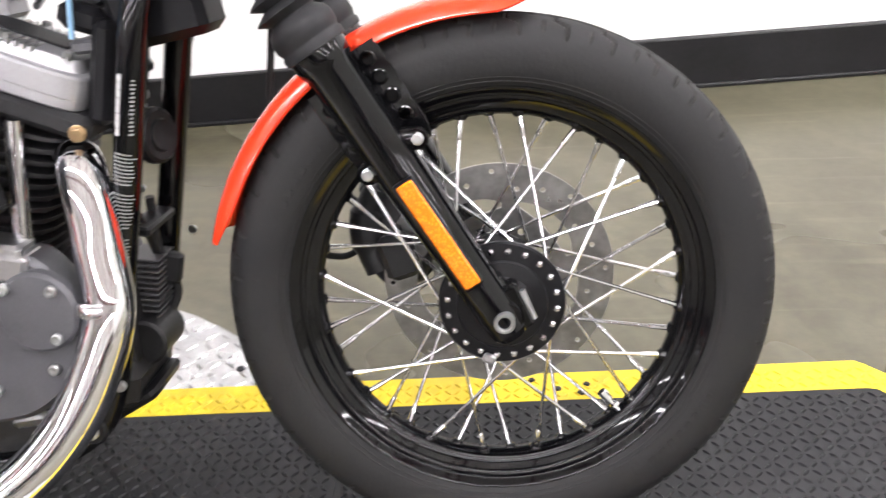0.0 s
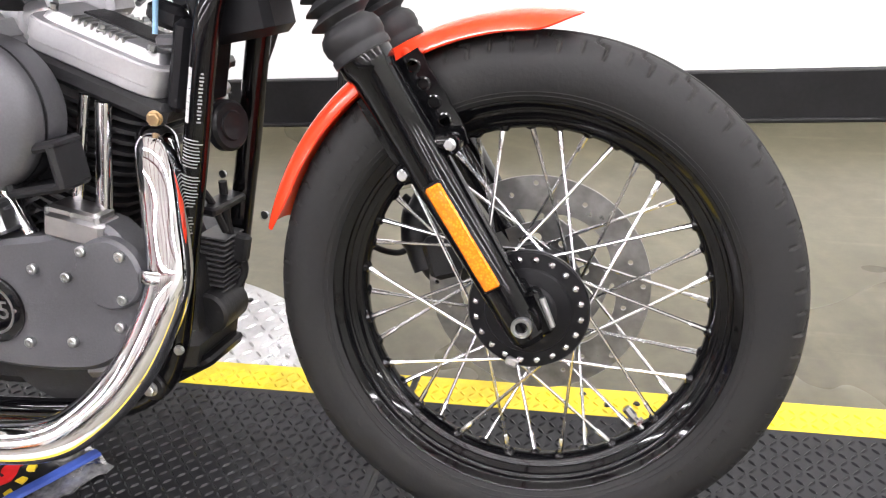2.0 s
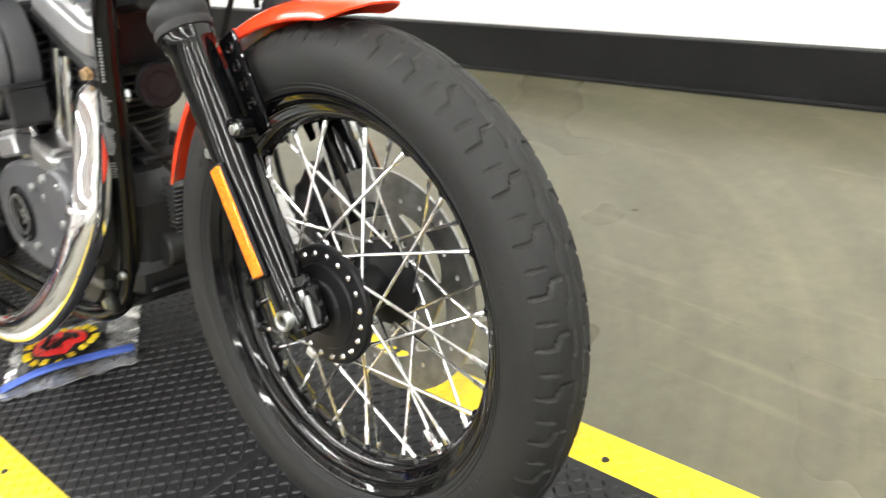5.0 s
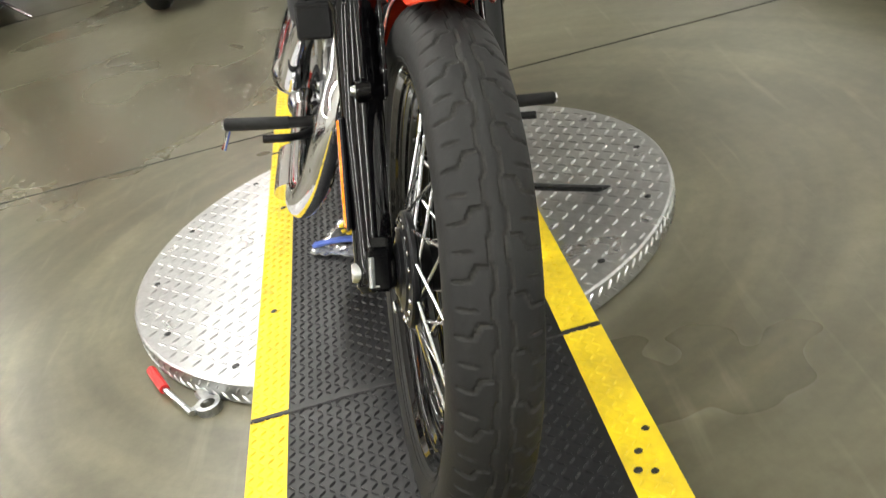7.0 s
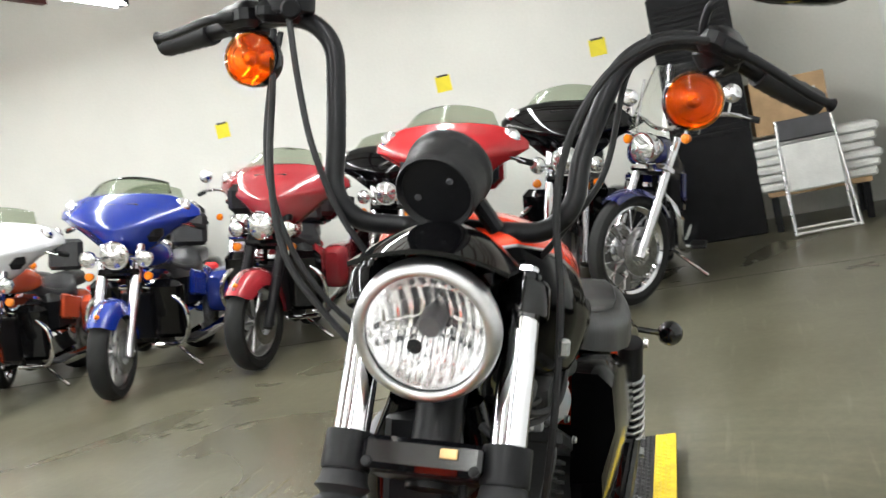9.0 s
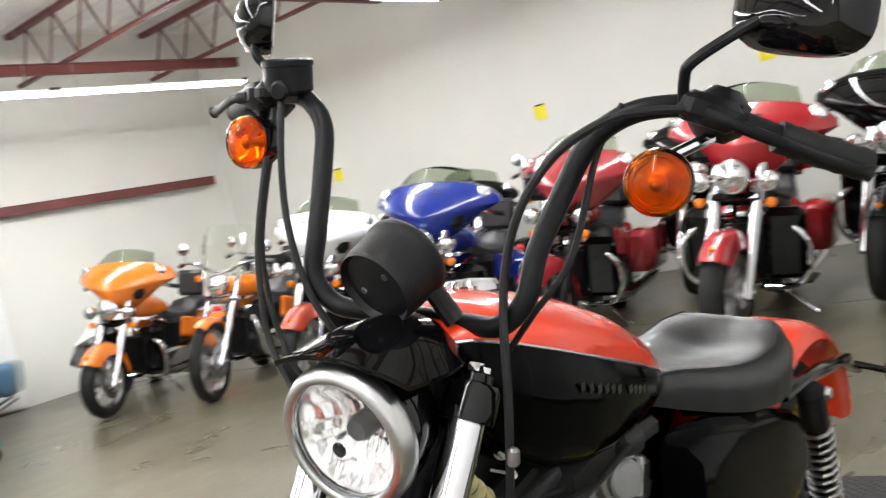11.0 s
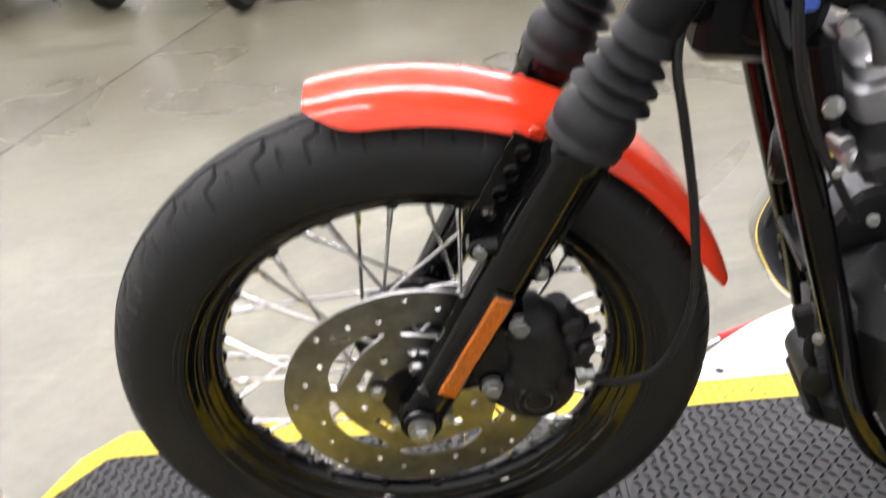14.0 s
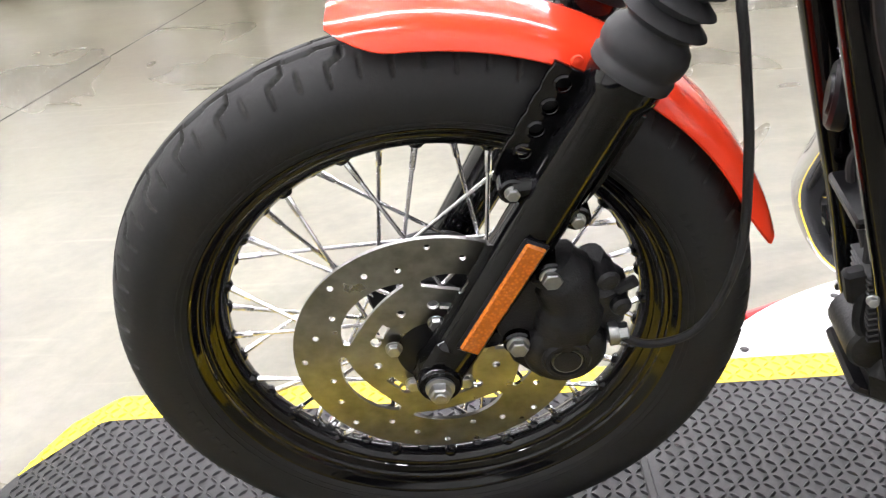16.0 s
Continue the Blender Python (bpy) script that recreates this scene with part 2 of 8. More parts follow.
def lens_material(name, col, rough=0.12, lines=0.0):
    mt = bpy.data.materials.new(name)
    mt.use_nodes = True
    nd, ln = mt.node_tree.nodes, mt.node_tree.links
    bs = nd["Principled BSDF"]
    bs.inputs["Base Color"].default_value = (*col, 1)
    bs.inputs["Roughness"].default_value = rough
    bs.inputs["Coat Weight"].default_value = 0.6
    bs.inputs["Coat Roughness"].default_value = 0.03
    vo = nd.new("ShaderNodeTexVoronoi")
    vo.inputs["Scale"].default_value = 280
    co = nd.new("ShaderNodeTexCoord")
    ln.new(co.outputs["Object"], vo.inputs["Vector"])
    mx = nd.new("ShaderNodeMix")
    mx.data_type = "RGBA"
    mx.inputs[6].default_value, mx.inputs[7].default_value = (*[min(1, c * 1.25) for c in col], 1), (*[c * 0.7 for c in col], 1)
    mr = nd.new("ShaderNodeMapRange")
    mr.inputs["From Max"].default_value = 0.6
    ln.new(vo.outputs["Distance"], mr.inputs["Value"])
    ln.new(mr.outputs[0], mx.inputs[0])
    ln.new(mx.outputs[2], bs.inputs["Base Color"])
    bp = nd.new("ShaderNodeBump")
    bp.inputs["Strength"].default_value, bp.inputs["Distance"].default_value = 0.5, 0.001
    ln.new(vo.outputs["Distance"], bp.inputs["Height"])
    ln.new(bp.outputs[0], bs.inputs["Normal"])
    return mt


M["amber"] = lens_material("amber", (0.95, 0.23, 0.008))
# same amber plastic, with the left side's weaker light painted in as darker colour
M["amber_shaded"] = lens_material("amber_shaded", (0.50, 0.125, 0.003))


def glass_material(name, col=(1, 1, 1), rough=0.0):
    mt = bpy.data.materials.new(name)
    mt.use_nodes = True
    bs = mt.node_tree.nodes["Principled BSDF"]
    bs.inputs["Base Color"].default_value = (*col, 1)
    bs.inputs["Roughness"].default_value = rough
    bs.inputs["Transmission Weight"].default_value = 1.0
    bs.inputs["IOR"].default_value = 1.25
    return mt


M["amber_lens"] = glass_material("amber_lens", (1.0, 0.30, 0.02), 0.03)
M["glass"] = glass_material("glass")
M["screen"] = glass_material("screen", (0.93, 0.95, 0.9), 0.02)
M["screen_smoke"] = glass_material("screen_smoke", (0.5, 0.55, 0.45), 0.05)


def glow_material(name, col, strength):
    mt = bpy.data.materials.new(name)
    mt.use_nodes = True
    nd, ln = mt.node_tree.nodes, mt.node_tree.links
    bs = nd["Principled BSDF"]
    bs.inputs["Base Color"].default_value = (0.9, 0.9, 0.9, 1)
    bs.inputs["Emission Color"].default_value = (*col, 1)
    bs.inputs["Emission Strength"].default_value = strength
    return mt


M["tube_glow"] = glow_material("tube_glow", (1.0, 0.97, 0.95), 60.0)


def concrete_material():
    """Sealed, worn shop concrete: olive brown, blotched, scuffed and a little glossy."""
    mt = bpy.data.materials.new("sealed_concrete")
    mt.use_nodes = True
    nd, ln = mt.node_tree.nodes, mt.node_tree.links
    bs = nd["Principled BSDF"]
    co = nd.new("ShaderNodeTexCoord")

    def nz(scale, detail=6, rough=0.6, dist=0.0):
        n = nd.new("ShaderNodeTexNoise")
        n.inputs["Scale"].default_value, n.inputs["Detail"].default_value = scale, detail
        n.inputs["Roughness"].default_value, n.inputs["Distortion"].default_value = rough, dist
        ln.new(co.outputs["Object"], n.inputs["Vector"])
        return n

    def ramp(src, stops):
        r = nd.new("ShaderNodeValToRGB")
        e = r.color_ramp.elements
        e[0].position, e[0].color = stops[0][0], (*stops[0][1], 1)
        e[1].position, e[1].color = stops[-1][0], (*stops[-1][1], 1)
        for p, c in stops[1:-1]:
            k = e.new(p)
            k.color = (*c, 1)
        ln.new(src, r.inputs[0])
        return r

    big, mid, tiny = nz(0.55, 4, 0.6, 0.6), nz(3.2, 4, 0.5, 0.2), nz(26, 5, 0.7)
    r1 = ramp(big.outputs["Fac"], [(0.3, (0.082, 0.076, 0.049)), (0.5, (0.115, 0.108, 0.072)), (0.72, (0.148, 0.142, 0.100))])
    r2 = ramp(mid.outputs["Fac"], [(0.24, (0.80, 0.79, 0.77)), (0.5, (0.97, 0.97, 0.96)), (0.76, (1.14, 1.15, 1.16))])
    r3 = ramp(tiny.outputs["Fac"], [(0.3, (0.84, 0.84, 0.83)), (0.7, (1.12, 1.12, 1.13))])
    m1, m2 = nd.new("ShaderNodeMix"), nd.new("ShaderNodeMix")
    for m in (m1, m2):
        m.data_type, m.blend_type = "RGBA", "MULTIPLY"
        m.inputs[0].default_value = 1
    ln.new(r1.outputs[0], m1.inputs[6])
    ln.new(r2.outputs[0], m1.inputs[7])
    ln.new(m1.outputs[2], m2.inputs[6])
    ln.new(r3.outputs[0], m2.inputs[7])
    # soft dark stains, and fine pale drag marks stretched along the aisle
    st = nz(1.7, 7, 0.66)
    r5 = ramp(st.outputs["Fac"], [(0.24, (0.66, 0.64, 0.61)), (0.44, (0.95, 0.94, 0.93)), (0.62, (1.03, 1.03, 1.03))])
    m5 = nd.new("ShaderNodeMix")
    m5.data_type, m5.blend_type = "RGBA", "MULTIPLY"
    m5.inputs[0].default_value = 1
    ln.new(m2.outputs[2], m5.inputs[6])
    ln.new(r5.outputs[0], m5.inputs[7])
    mp = nd.new("ShaderNodeMapping")
    mp.inputs["Rotation"].default_value = (0, 0, 0.45)
    mp.inputs["Scale"].default_value = (2.2, 26.0, 1.0)
    ln.new(co.outputs["Object"], mp.inputs["Vector"])
    vo = nd.new("ShaderNodeTexNoise")
    vo.inputs["Scale"].default_value, vo.inputs["Detail"].default_value = 1.0, 6
    ln.new(mp.outputs[0], vo.inputs["Vector"])
    r4 = ramp(vo.outputs["Fac"], [(0.60, (0, 0, 0)), (0.74, (0.42, 0.42, 0.42))])
    m3 = nd.new("ShaderNodeMix")
    m3.data_type = "RGBA"
    m3.inputs[7].default_value = (0.30, 0.28, 0.21, 1)
    sc = nd.new("ShaderNodeMath")
    sc.operation = "MULTIPLY"
    ln.new(r4.outputs[0], sc.inputs[0])
    ln.new(big.outputs["Fac"], sc.inputs[1])
    ln.new(sc.outputs[0], m3.inputs[0])
    ln.new(m5.outputs[2], m3.inputs[6])
    # swirl of worn arcs left by turning wheels round the turntable
    off = nd.new("ShaderNodeVectorMath")
    off.operation = "SUBTRACT"
    off.inputs[1].default_value = (-0.9, -0.05, 0.0)
    ln.new(co.outputs["Object"], off.inputs[0])
    flat = nd.new("ShaderNodeVectorMath")
    flat.operation = "MULTIPLY"
    flat.inputs[1].default_value = (1, 1, 0)
    ln.new(off.outputs[0], flat.inputs[0])
    rad = nd.new("ShaderNodeVectorMath")
    rad.operation = "LENGTH"
    ln.new(flat.outputs[0], rad.inputs[0])
    sep = nd.new("ShaderNodeSeparateXYZ")
    ln.new(flat.outputs[0], sep.inputs[0])
    an = nd.new("ShaderNodeMath")
    an.operation = "ARCTAN2"
    ln.new(sep.outputs[1], an.inputs[0])
    ln.new(sep.outputs[0], an.inputs[1])
    cmb = nd.new("ShaderNodeCombineXYZ")
    ln.new(rad.outputs["Value"], cmb.inputs[0])
    sc2 = nd.new("ShaderNodeMath")
    sc2.operation = "MULTIPLY"
    sc2.inputs[1].default_value = 0.09
    ln.new(an.outputs[0], sc2.inputs[0])
    ln.new(sc2.outputs[0], cmb.inputs[1])
    nz2 = nd.new("ShaderNodeTexNoise")
    nz2.inputs["Scale"].default_value, nz2.inputs["Detail"].default_value = 13, 5
    ln.new(cmb.outputs[0], nz2.inputs["Vector"])
    swirl = ramp(nz2.outputs["Fac"], [(0.36, (0.84, 0.84, 0.83)), (0.5, (1.0, 1.0, 1.0)), (0.64, (1.22, 1.21, 1.18))])
    near = nd.new("ShaderNodeMapRange")
    near.inputs["From Min"].default_value, near.inputs["From Max"].default_value = 2.6, 0.9
    ln.new(rad.outputs["Value"], near.inputs["Value"])
    m4 = nd.new("ShaderNodeMix")
    m4.data_type, m4.blend_type = "RGBA", "MULTIPLY"
    ln.new(near.outputs[0], m4.inputs[0])
    ln.new(m3.outputs[2], m4.inputs[6])
    ln.new(swirl.outputs[0], m4.inputs[7])
    ln.new(m4.outputs[2], bs.inputs["Base Color"])
    rr = nd.new("ShaderNodeMapRange")
    rr.inputs["From Min"].default_value, rr.inputs["From Max"].default_value = 0.3, 0.7
    rr.inputs["To Min"].default_value, rr.inputs["To Max"].default_value = 0.24, 0.36
    ln.new(big.outputs["Fac"], rr.inputs["Value"])
    ln.new(rr.outputs[0], bs.inputs["Roughness"])
    bp = nd.new("ShaderNodeBump")
    bp.inputs["Strength"].default_value, bp.inputs["Distance"].default_value = 0.08, 0.001
    ln.new(tiny.outputs["Fac"], bp.inputs["Height"])
    ln.new(bp.outputs[0], bs.inputs["Normal"])
    return mt


M["concrete"] = concrete_material()
M["wall_paint"] = material("wall_paint", (0.74, 0.74, 0.69), 0.6, var=0.04, scale=0.8, fine=40, bump=0.04)
M["white_paint"] = material("white_paint", (0.82, 0.83, 0.82), 0.5, var=0.03, scale=1.2, fine=60, bump=0.03)
M["base_black"] = material("base_black", (0.011, 0.011, 0.012), 0.42, var=0.3, scale=5, bump=0.1, spec=0.3)
M["mat_black"] = material("mat_black", (0.008, 0.0083, 0.0094), 0.38, var=0.3, scale=6, fine=120, tint=(0.013, 0.013, 0.0142), bump=0.12, spec=0.27)
M["mat_yellow"] = material("mat_yellow", (0.78, 0.58, 0.012), 0.5, var=0.1, scale=9, fine=60, tint=(0.5, 0.36, 0.02), bump=0.1)
M["tread_plate"] = material("tread_plate", (0.55, 0.555, 0.56), 0.3, 0.92, var=0.14, scale=7, rvar=0.12)
M["red_steel"] = material("red_steel", (0.13, 0.03, 0.027), 0.5, var=0.2, scale=3)
M["roof_sheet"] = material("roof_sheet", (0.78, 0.77, 0.73), 0.7, var=0.1, scale=2)
M["door_grey"] = material("door_grey", (0.42, 0.4, 0.35), 0.5, var=0.08, scale=2)
M["tag_yellow"] = material("tag_yellow", (0.85, 0.72, 0.03), 0.6, var=0.05)
M["cardboard"] = material("cardboard", (0.42, 0.28, 0.15), 0.8, var=0.12)
M["white_plastic"] = material("white_plastic", (0.72, 0.72, 0.7), 0.45, var=0.08)
M["notice_cream"] = material("notice_cream", (0.75, 0.5, 0.22), 0.6, var=0.2, scale=12)
M["alloy_dark"] = material("alloy_dark", (0.06, 0.06, 0.062), 0.5, 0.3, var=0.2, fine=200, bump=0.15)
M["bright_reflector"] = material("bright_reflector", (0.92, 0.92, 0.93), 0.1, 1.0, var=0.03, rvar=0.04)
M["silver_paint"] = material("silver_paint", (0.34, 0.34, 0.35), 0.40, 0.6, var=0.08, rvar=0.08, fine=260, bump=0.06)
M["lamp_bowl"] = material("lamp_bowl", (0.93, 0.93, 0.94), 0.24, 1.0, var=0.03, rvar=0.05)
M["polished_black"] = material("polished_black", (0.004, 0.004, 0.005), 0.08, var=0.1, rvar=0.03, spec=0.8)
M["name_grey"] = material("name_grey", (0.016, 0.016, 0.016), 0.55, spec=0.3)
M["deep_black"] = material("deep_black", (0.0018, 0.0018, 0.002), 0.10, var=0.1, rvar=0.03, spec=0.04)
M["label_white"] = material("label_white", (0.42, 0.42, 0.42), 0.6)

# ---- the hall ----
WB, WC, WA, WE = -8.15, -9.85, 1.55, 7.5      # wall faces in hall coordinates
ROOF = 4.3


def structure(name, g, mats, label, sharp=32, m=ROOM):
    ob = part(name, g, mats, sharp=sharp)
    ob.matrix_world = m
    return tagged(ob, label, name.split("_")[0], kind="structure")


structure("floor", Geo().add(cbox(16.2, 13.6, 0.2, 0.001, at=(-0.2, -3.6, -0.1))), M["concrete"], "worn olive-brown sealed concrete shop floor with scuffs")
g = Geo()
for jx in (-1.85, 1.80, -5.5):
    g.add(cbox(0.006, 11.0, 0.003, 0.0005, at=(jx, -4.05, 0.0002)))
structure("floor_joint", g, M["base_black"], "dark sawn control joints in the concrete floor")
structure("wall_back", Geo().add(cbox(0.2, 12.2, 4.6, 0.001, at=(WB - 0.1, -3.9, 2.2))), M["wall_paint"], "plain off-white painted wall behind the parked motorcycles")
structure("wall_side", Geo().add(cbox(16.4, 0.2, 4.6, 0.001, at=(-0.3, WC - 0.1, 2.2))), M["wall_paint"], "off-white side wall with dark red steel girt and a door")
structure("wall_front", Geo().add(cbox(0.2, 12.2, 4.6, 0.001, at=(WE + 0.1, -3.9, 2.2))), M["wall_paint"], "plain off-white end wall of the hall")
NEAR_Y = 1.575
NEAR = pose(0, 0, 0, 0, 0, 1.9)
structure("wall_near", Geo().add(cbox(10.0, 0.2, 4.6, 0.001, at=(2.4, NEAR_Y + 0.1, 2.2))), M["white_paint"], "white wall with black rubber skirting", m=NEAR)
structure("wall_return", Geo().add(cbox(0.55, 0.28, 4.6, 0.001, at=(WB + 0.27, WA + 0.31, 2.2))), M["white_paint"], "white wall return beside the shutter")
structure("wall_recess", Geo().add(cbox(5.4, 0.1, 4.6, 0.001, at=(-4.9, WA + 0.45, 2.2))), M["white_paint"], "wall closing the shutter recess")
# skirting
g = Geo().add(cbox(9.96, 0.022, 0.142, 0.003, at=(2.4, NEAR_Y - 0.011, 0.071)))
g.add(cbox(9.96, 0.03, 0.012, 0.003, at=(2.4, NEAR_Y - 0.016, 0.006)))
structure("baseboard_near", g, M["base_black"], "black rubber skirting with a toe strip", m=NEAR)
structure("baseboard_return", Geo().add(cbox(0.57, 0.02, 0.2, 0.003, at=(WB + 0.27, WA + 0.16, 0.1))), M["base_black"], "black skirting on the wall return")
# pale shutter in its dark frame
sh = thing("shutter_door", ROOM, "white sectional shutter door in a dark metal frame", "door", kind="structure")
for k in range(7):
    part("panel", Geo().add(cbox(4.05, 0.04, 0.56, 0.008, at=(-5.15, WA + 0.22, 0.34 + k * 0.572))), M["white_paint"], sh)
part("frame", Geo().add(cbox(0.09, 0.12, 4.2, 0.004, at=(-7.2, WA + 0.20, 2.1))).add(cbox(4.2, 0.12, 0.06, 0.004, at=(-5.15, WA + 0.195, 0.03))), M["base_black"], sh)
# roof: sheets, girts, open-web joists
g = Geo().add(cbox(16.3, 12.2, 0.1, 0.001, at=(-0.3, -3.9, ROOF + 0.05)))
for k in range(46):
    g.add(cbox(0.04, 11.4, 0.03, 0.006, at=(-7.7 + k * 0.34, -4.0, ROOF - 0.012)))
structure("ceiling", g, M["roof_sheet"], "ribbed off-white metal roof sheets")


def joist(x):
    """An open-web roof joist running across the hall."""
    jo = thing("roof_joist", ROOM, "dark red open-web steel roof joist", "roof joist", "roof joists", "structure")
    part("top_chord", Geo().add(cbox(0.09, 11.1, 0.06, 0.004, at=(x, -4.08, 4.2))), M["red_steel"], jo)
    part("bottom_chord", Geo().add(cbox(0.06, 11.1, 0.04, 0.004, at=(x, -4.08, 3.62))), M["red_steel"], jo)
    g = Geo()
    n = 18
    for k in range(n):
        y0, y1 = -9.5 + 11.0 * k / n, -9.5 + 11.0 * (k + 1) / n
        ym = (y0 + y1) / 2
        g.add(sweep([(x, y0, 3.64), (x, ym, 4.18)], 0.014, 6))
        g.add(sweep([(x, ym, 4.18), (x, y1, 3.64)], 0.014, 6))
    part("web", g, M["red_steel"], jo)


for jx in (-7.2, -5.4, -3.6, -1.8, 0.0, 1.8, 3.6, 5.4):
    joist(jx)
for py in (-8.6, -6.0, -3.0, 0.2):
    g = Geo().add(cbox(15.2, 0.016, 0.11, 0.003, at=(-0.2, py, 3.55))).add(cbox(15.2, 0.06, 0.012, 0.003, at=(-0.2, py + 0.025, 3.599))).add(cbox(15.2, 0.06, 0.012, 0.003, at=(-0.2, py - 0.025, 3.501)))
    structure("roof_beam", g, M["red_steel"], "dark red steel roof beam")


def batten(x, y):
    """One fluorescent batten: housing, two tubes, hangers."""
    fx = thing("fluorescent_light", ROOM @ pose(x, y, TUBE_Z), "lit white fluorescent batten light hanging from the roof", "light", "fluorescent lights")
    part("housing", Geo().add(cbox(2.36, 0.05, 0.05, 0.008, at=(0, 0, 0.02))), M["white_plastic"], fx)
    for s in (-1, 1):
        part("tube", Geo().add(cyl((-1.15, s * 0.045, 0.0), (1.15, s * 0.045, 0.0), 0.013, segs=10)), M["tube_glow"], fx)
        part("hanger", Geo().add(sweep([(s * 0.9, 0, 0.05), (s * 0.9, 0, 0.62)], 0.003, 5)), M["steel"], fx)
    for s in (-1, 1):
        part("end_cap", Geo().add(cbox(0.03, 0.125, 0.07, 0.006, at=(s * 1.18, 0, 0.02))), M["satin_black"], fx)


# battens at y 0.75 hang out of view, added only for fill light
for ty, tx0, tx1 in TUBE_ROWS:
    for k in range(round((tx1 - tx0) / 2.3)):
        batten(tx0 + 1.2 + k * 2.3, ty)

# steel on the side wall: girt, columns
structure("wall_girt", Geo().add(cbox(15.3, 0.16, 0.02, 0.003, at=(-0.2, WC + 0.08, 2.262))).add(cbox(15.3, 0.016, 0.115, 0.003, at=(-0.2, WC + 0.16, 2.2145))), M["red_steel"], "dark red steel girt along the side wall")
for cx in (-1.41, 4.8):
    g = Geo().add(cbox(0.27, 0.02, 4.1, 0.003, at=(cx, WC + 0.30, 2.05))).add(cbox(0.014, 0.28, 4.1, 0.003, at=(cx, WC + 0.15, 2.05))).add(cbox(0.27, 0.016, 4.1, 0.003, at=(cx, WC + 0.012, 2.05)))
    structure("steel_column", g, M["red_steel"], "dark red steel building column")
dr = thing("door_1", ROOM, "closed grey steel fire door with a dark red frame", "door", kind="structure")
part("leaf", Geo().add(cbox(0.96, 0.045, 1.96, 0.004, at=(-2.40, WC + 0.03, 1.0))), M["door_grey"], dr)
part("frame", Geo().add(cbox(0.06, 0.1, 2.07, 0.004, at=(-1.90, WC + 0.05, 1.035))).add(cbox(0.06, 0.1, 2.07, 0.004, at=(-2.91, WC + 0.05, 1.035))).add(cbox(0.95, 0.1, 0.06, 0.004, at=(-2.405, WC + 0.05, 2.02))), M["red_steel"], dr)
part("closer", Geo().add(cbox(0.25, 0.06, 0.06, 0.006, at=(-2.57, WC + 0.08, 1.89))), M["white_plastic"], dr)
part("door_note", Geo().add(cbox(0.16, 0.004, 0.22, 0.001, at=(-2.42, WC + 0.056, 1.45))), M["notice_cream"], dr, "cream paper note on the door")
part("push_bar", Geo().add(cbox(0.8, 0.05, 0.06, 0.01, at=(-2.40, WC + 0.085, 1.0))), M["steel"], dr)
es = thing("notice", ROOM, "cream paper notice above the door", "sign")
part("sheet", Geo().add(cbox(0.34, 0.012, 0.2, 0.002, at=(-2.2, WC + 0.178, 2.30))), M["notice_cream"], es)
wb = thing("white_board", ROOM, "blank white panel leaning on the side wall", "board")
part("panel", Geo().add(cbox(0.78, 0.03, 1.5, 0.004, at=(-4.25, WC + 0.06, 0.78), m=None)), M["white_paint"], wb)
# yellow tags on the back wall
for ty, tz in ((-4.52, 1.855), (-7.64, 1.82), (-2.09, 1.8), (-0.6, 1.8)):
    tg = thing("wall_tag", ROOM @ pose(WB + 0.006, ty, tz, 0, 0, 0), "small yellow card taped to the wall", "tag", "yellow wall tags")
    part("card", Geo().add(cbox(0.006, 0.15, 0.15, 0.001)), M["tag_yellow"], tg)
    part("tape", Geo().add(cbox(0.008, 0.11, 0.018, 0.001, at=(0.001, 0, 0.074))), M["base_black"], tg)
# corner store: cabinet, folding tables and chairs, cardboard
cb = thing("steel_cabinet", ROOM @ pose(-7.55, 0.25, 0), "tall black louvred steel cabinet against the wall", "cabinet")
part("body", Geo().add(cbox(0.6, 0.62, 2.0, 0.01, at=(0, 0, 1.0))), M["satin_black"], cb)
for k in range(24):
    part("louvre", Geo().add(cbox(0.012, 0.54, 0.03, 0.004, at=(0.304, 0, 0.85 + k * 0.045))), M["satin_black"], cb)
st = thing("folded_tables", ROOM @ pose(-7.45, 0.98, 0), "stack of grey-white folding tables lying flat", "tables")
part("bench", Geo().add(cbox(0.6, 0.75, 0.04, 0.004, at=(0, 0, 0.3))), M["cardboard"], st)
for sx in (-0.25, 0.25):
    for sy in (-0.33, 0.33):
        part("leg", Geo().add(cbox(0.05, 0.05, 0.28, 0.004, at=(sx, sy, 0.14))), M["satin_black"], st)
for k in range(6):
    part("table", Geo().add(cbox(0.62 - 0.03 * (k % 2), 0.84 + 0.03 * (k % 3), 0.062, 0.015, at=(0.015 * (k % 2), 0.012 * (k % 3), 0.355 + k * 0.068))), M["white_plastic"], st)
bx = thing("cardboard_box", ROOM @ pose(-7.5, 0.86, 0.76, 0, 0, 4), "brown cardboard carton on the folded tables", "box")
part("carton", Geo().add(cbox(0.4, 0.56, 0.42, 0.004, at=(0, 0, 0.21))), M["cardboard"], bx)
part("label", Geo().add(cbox(0.004, 0.1, 0.12, 0.001, at=(0.202, 0.15, 0.25))), M["white_plastic"], bx)
ch = thing("folding_chair", ROOM @ pose(-6.95, 0.95, 0, 0, 0, 8), "white metal folding chair leaning folded", "chair")
for s in (-1, 1):
    part("leg", Geo().add(sweep(spline([(0.16, s * 0.23, 0.012), (0.0, s * 0.22, 0.42), (-0.12, s * 0.2, 0.86)], 4), 0.011, 8)), M["steel"], ch)
    part("rear_leg", Geo().add(sweep([(0.05, s * 0.21, 0.012), (-0.06, s * 0.2, 0.6)], 0.01, 8)), M["steel"], ch)
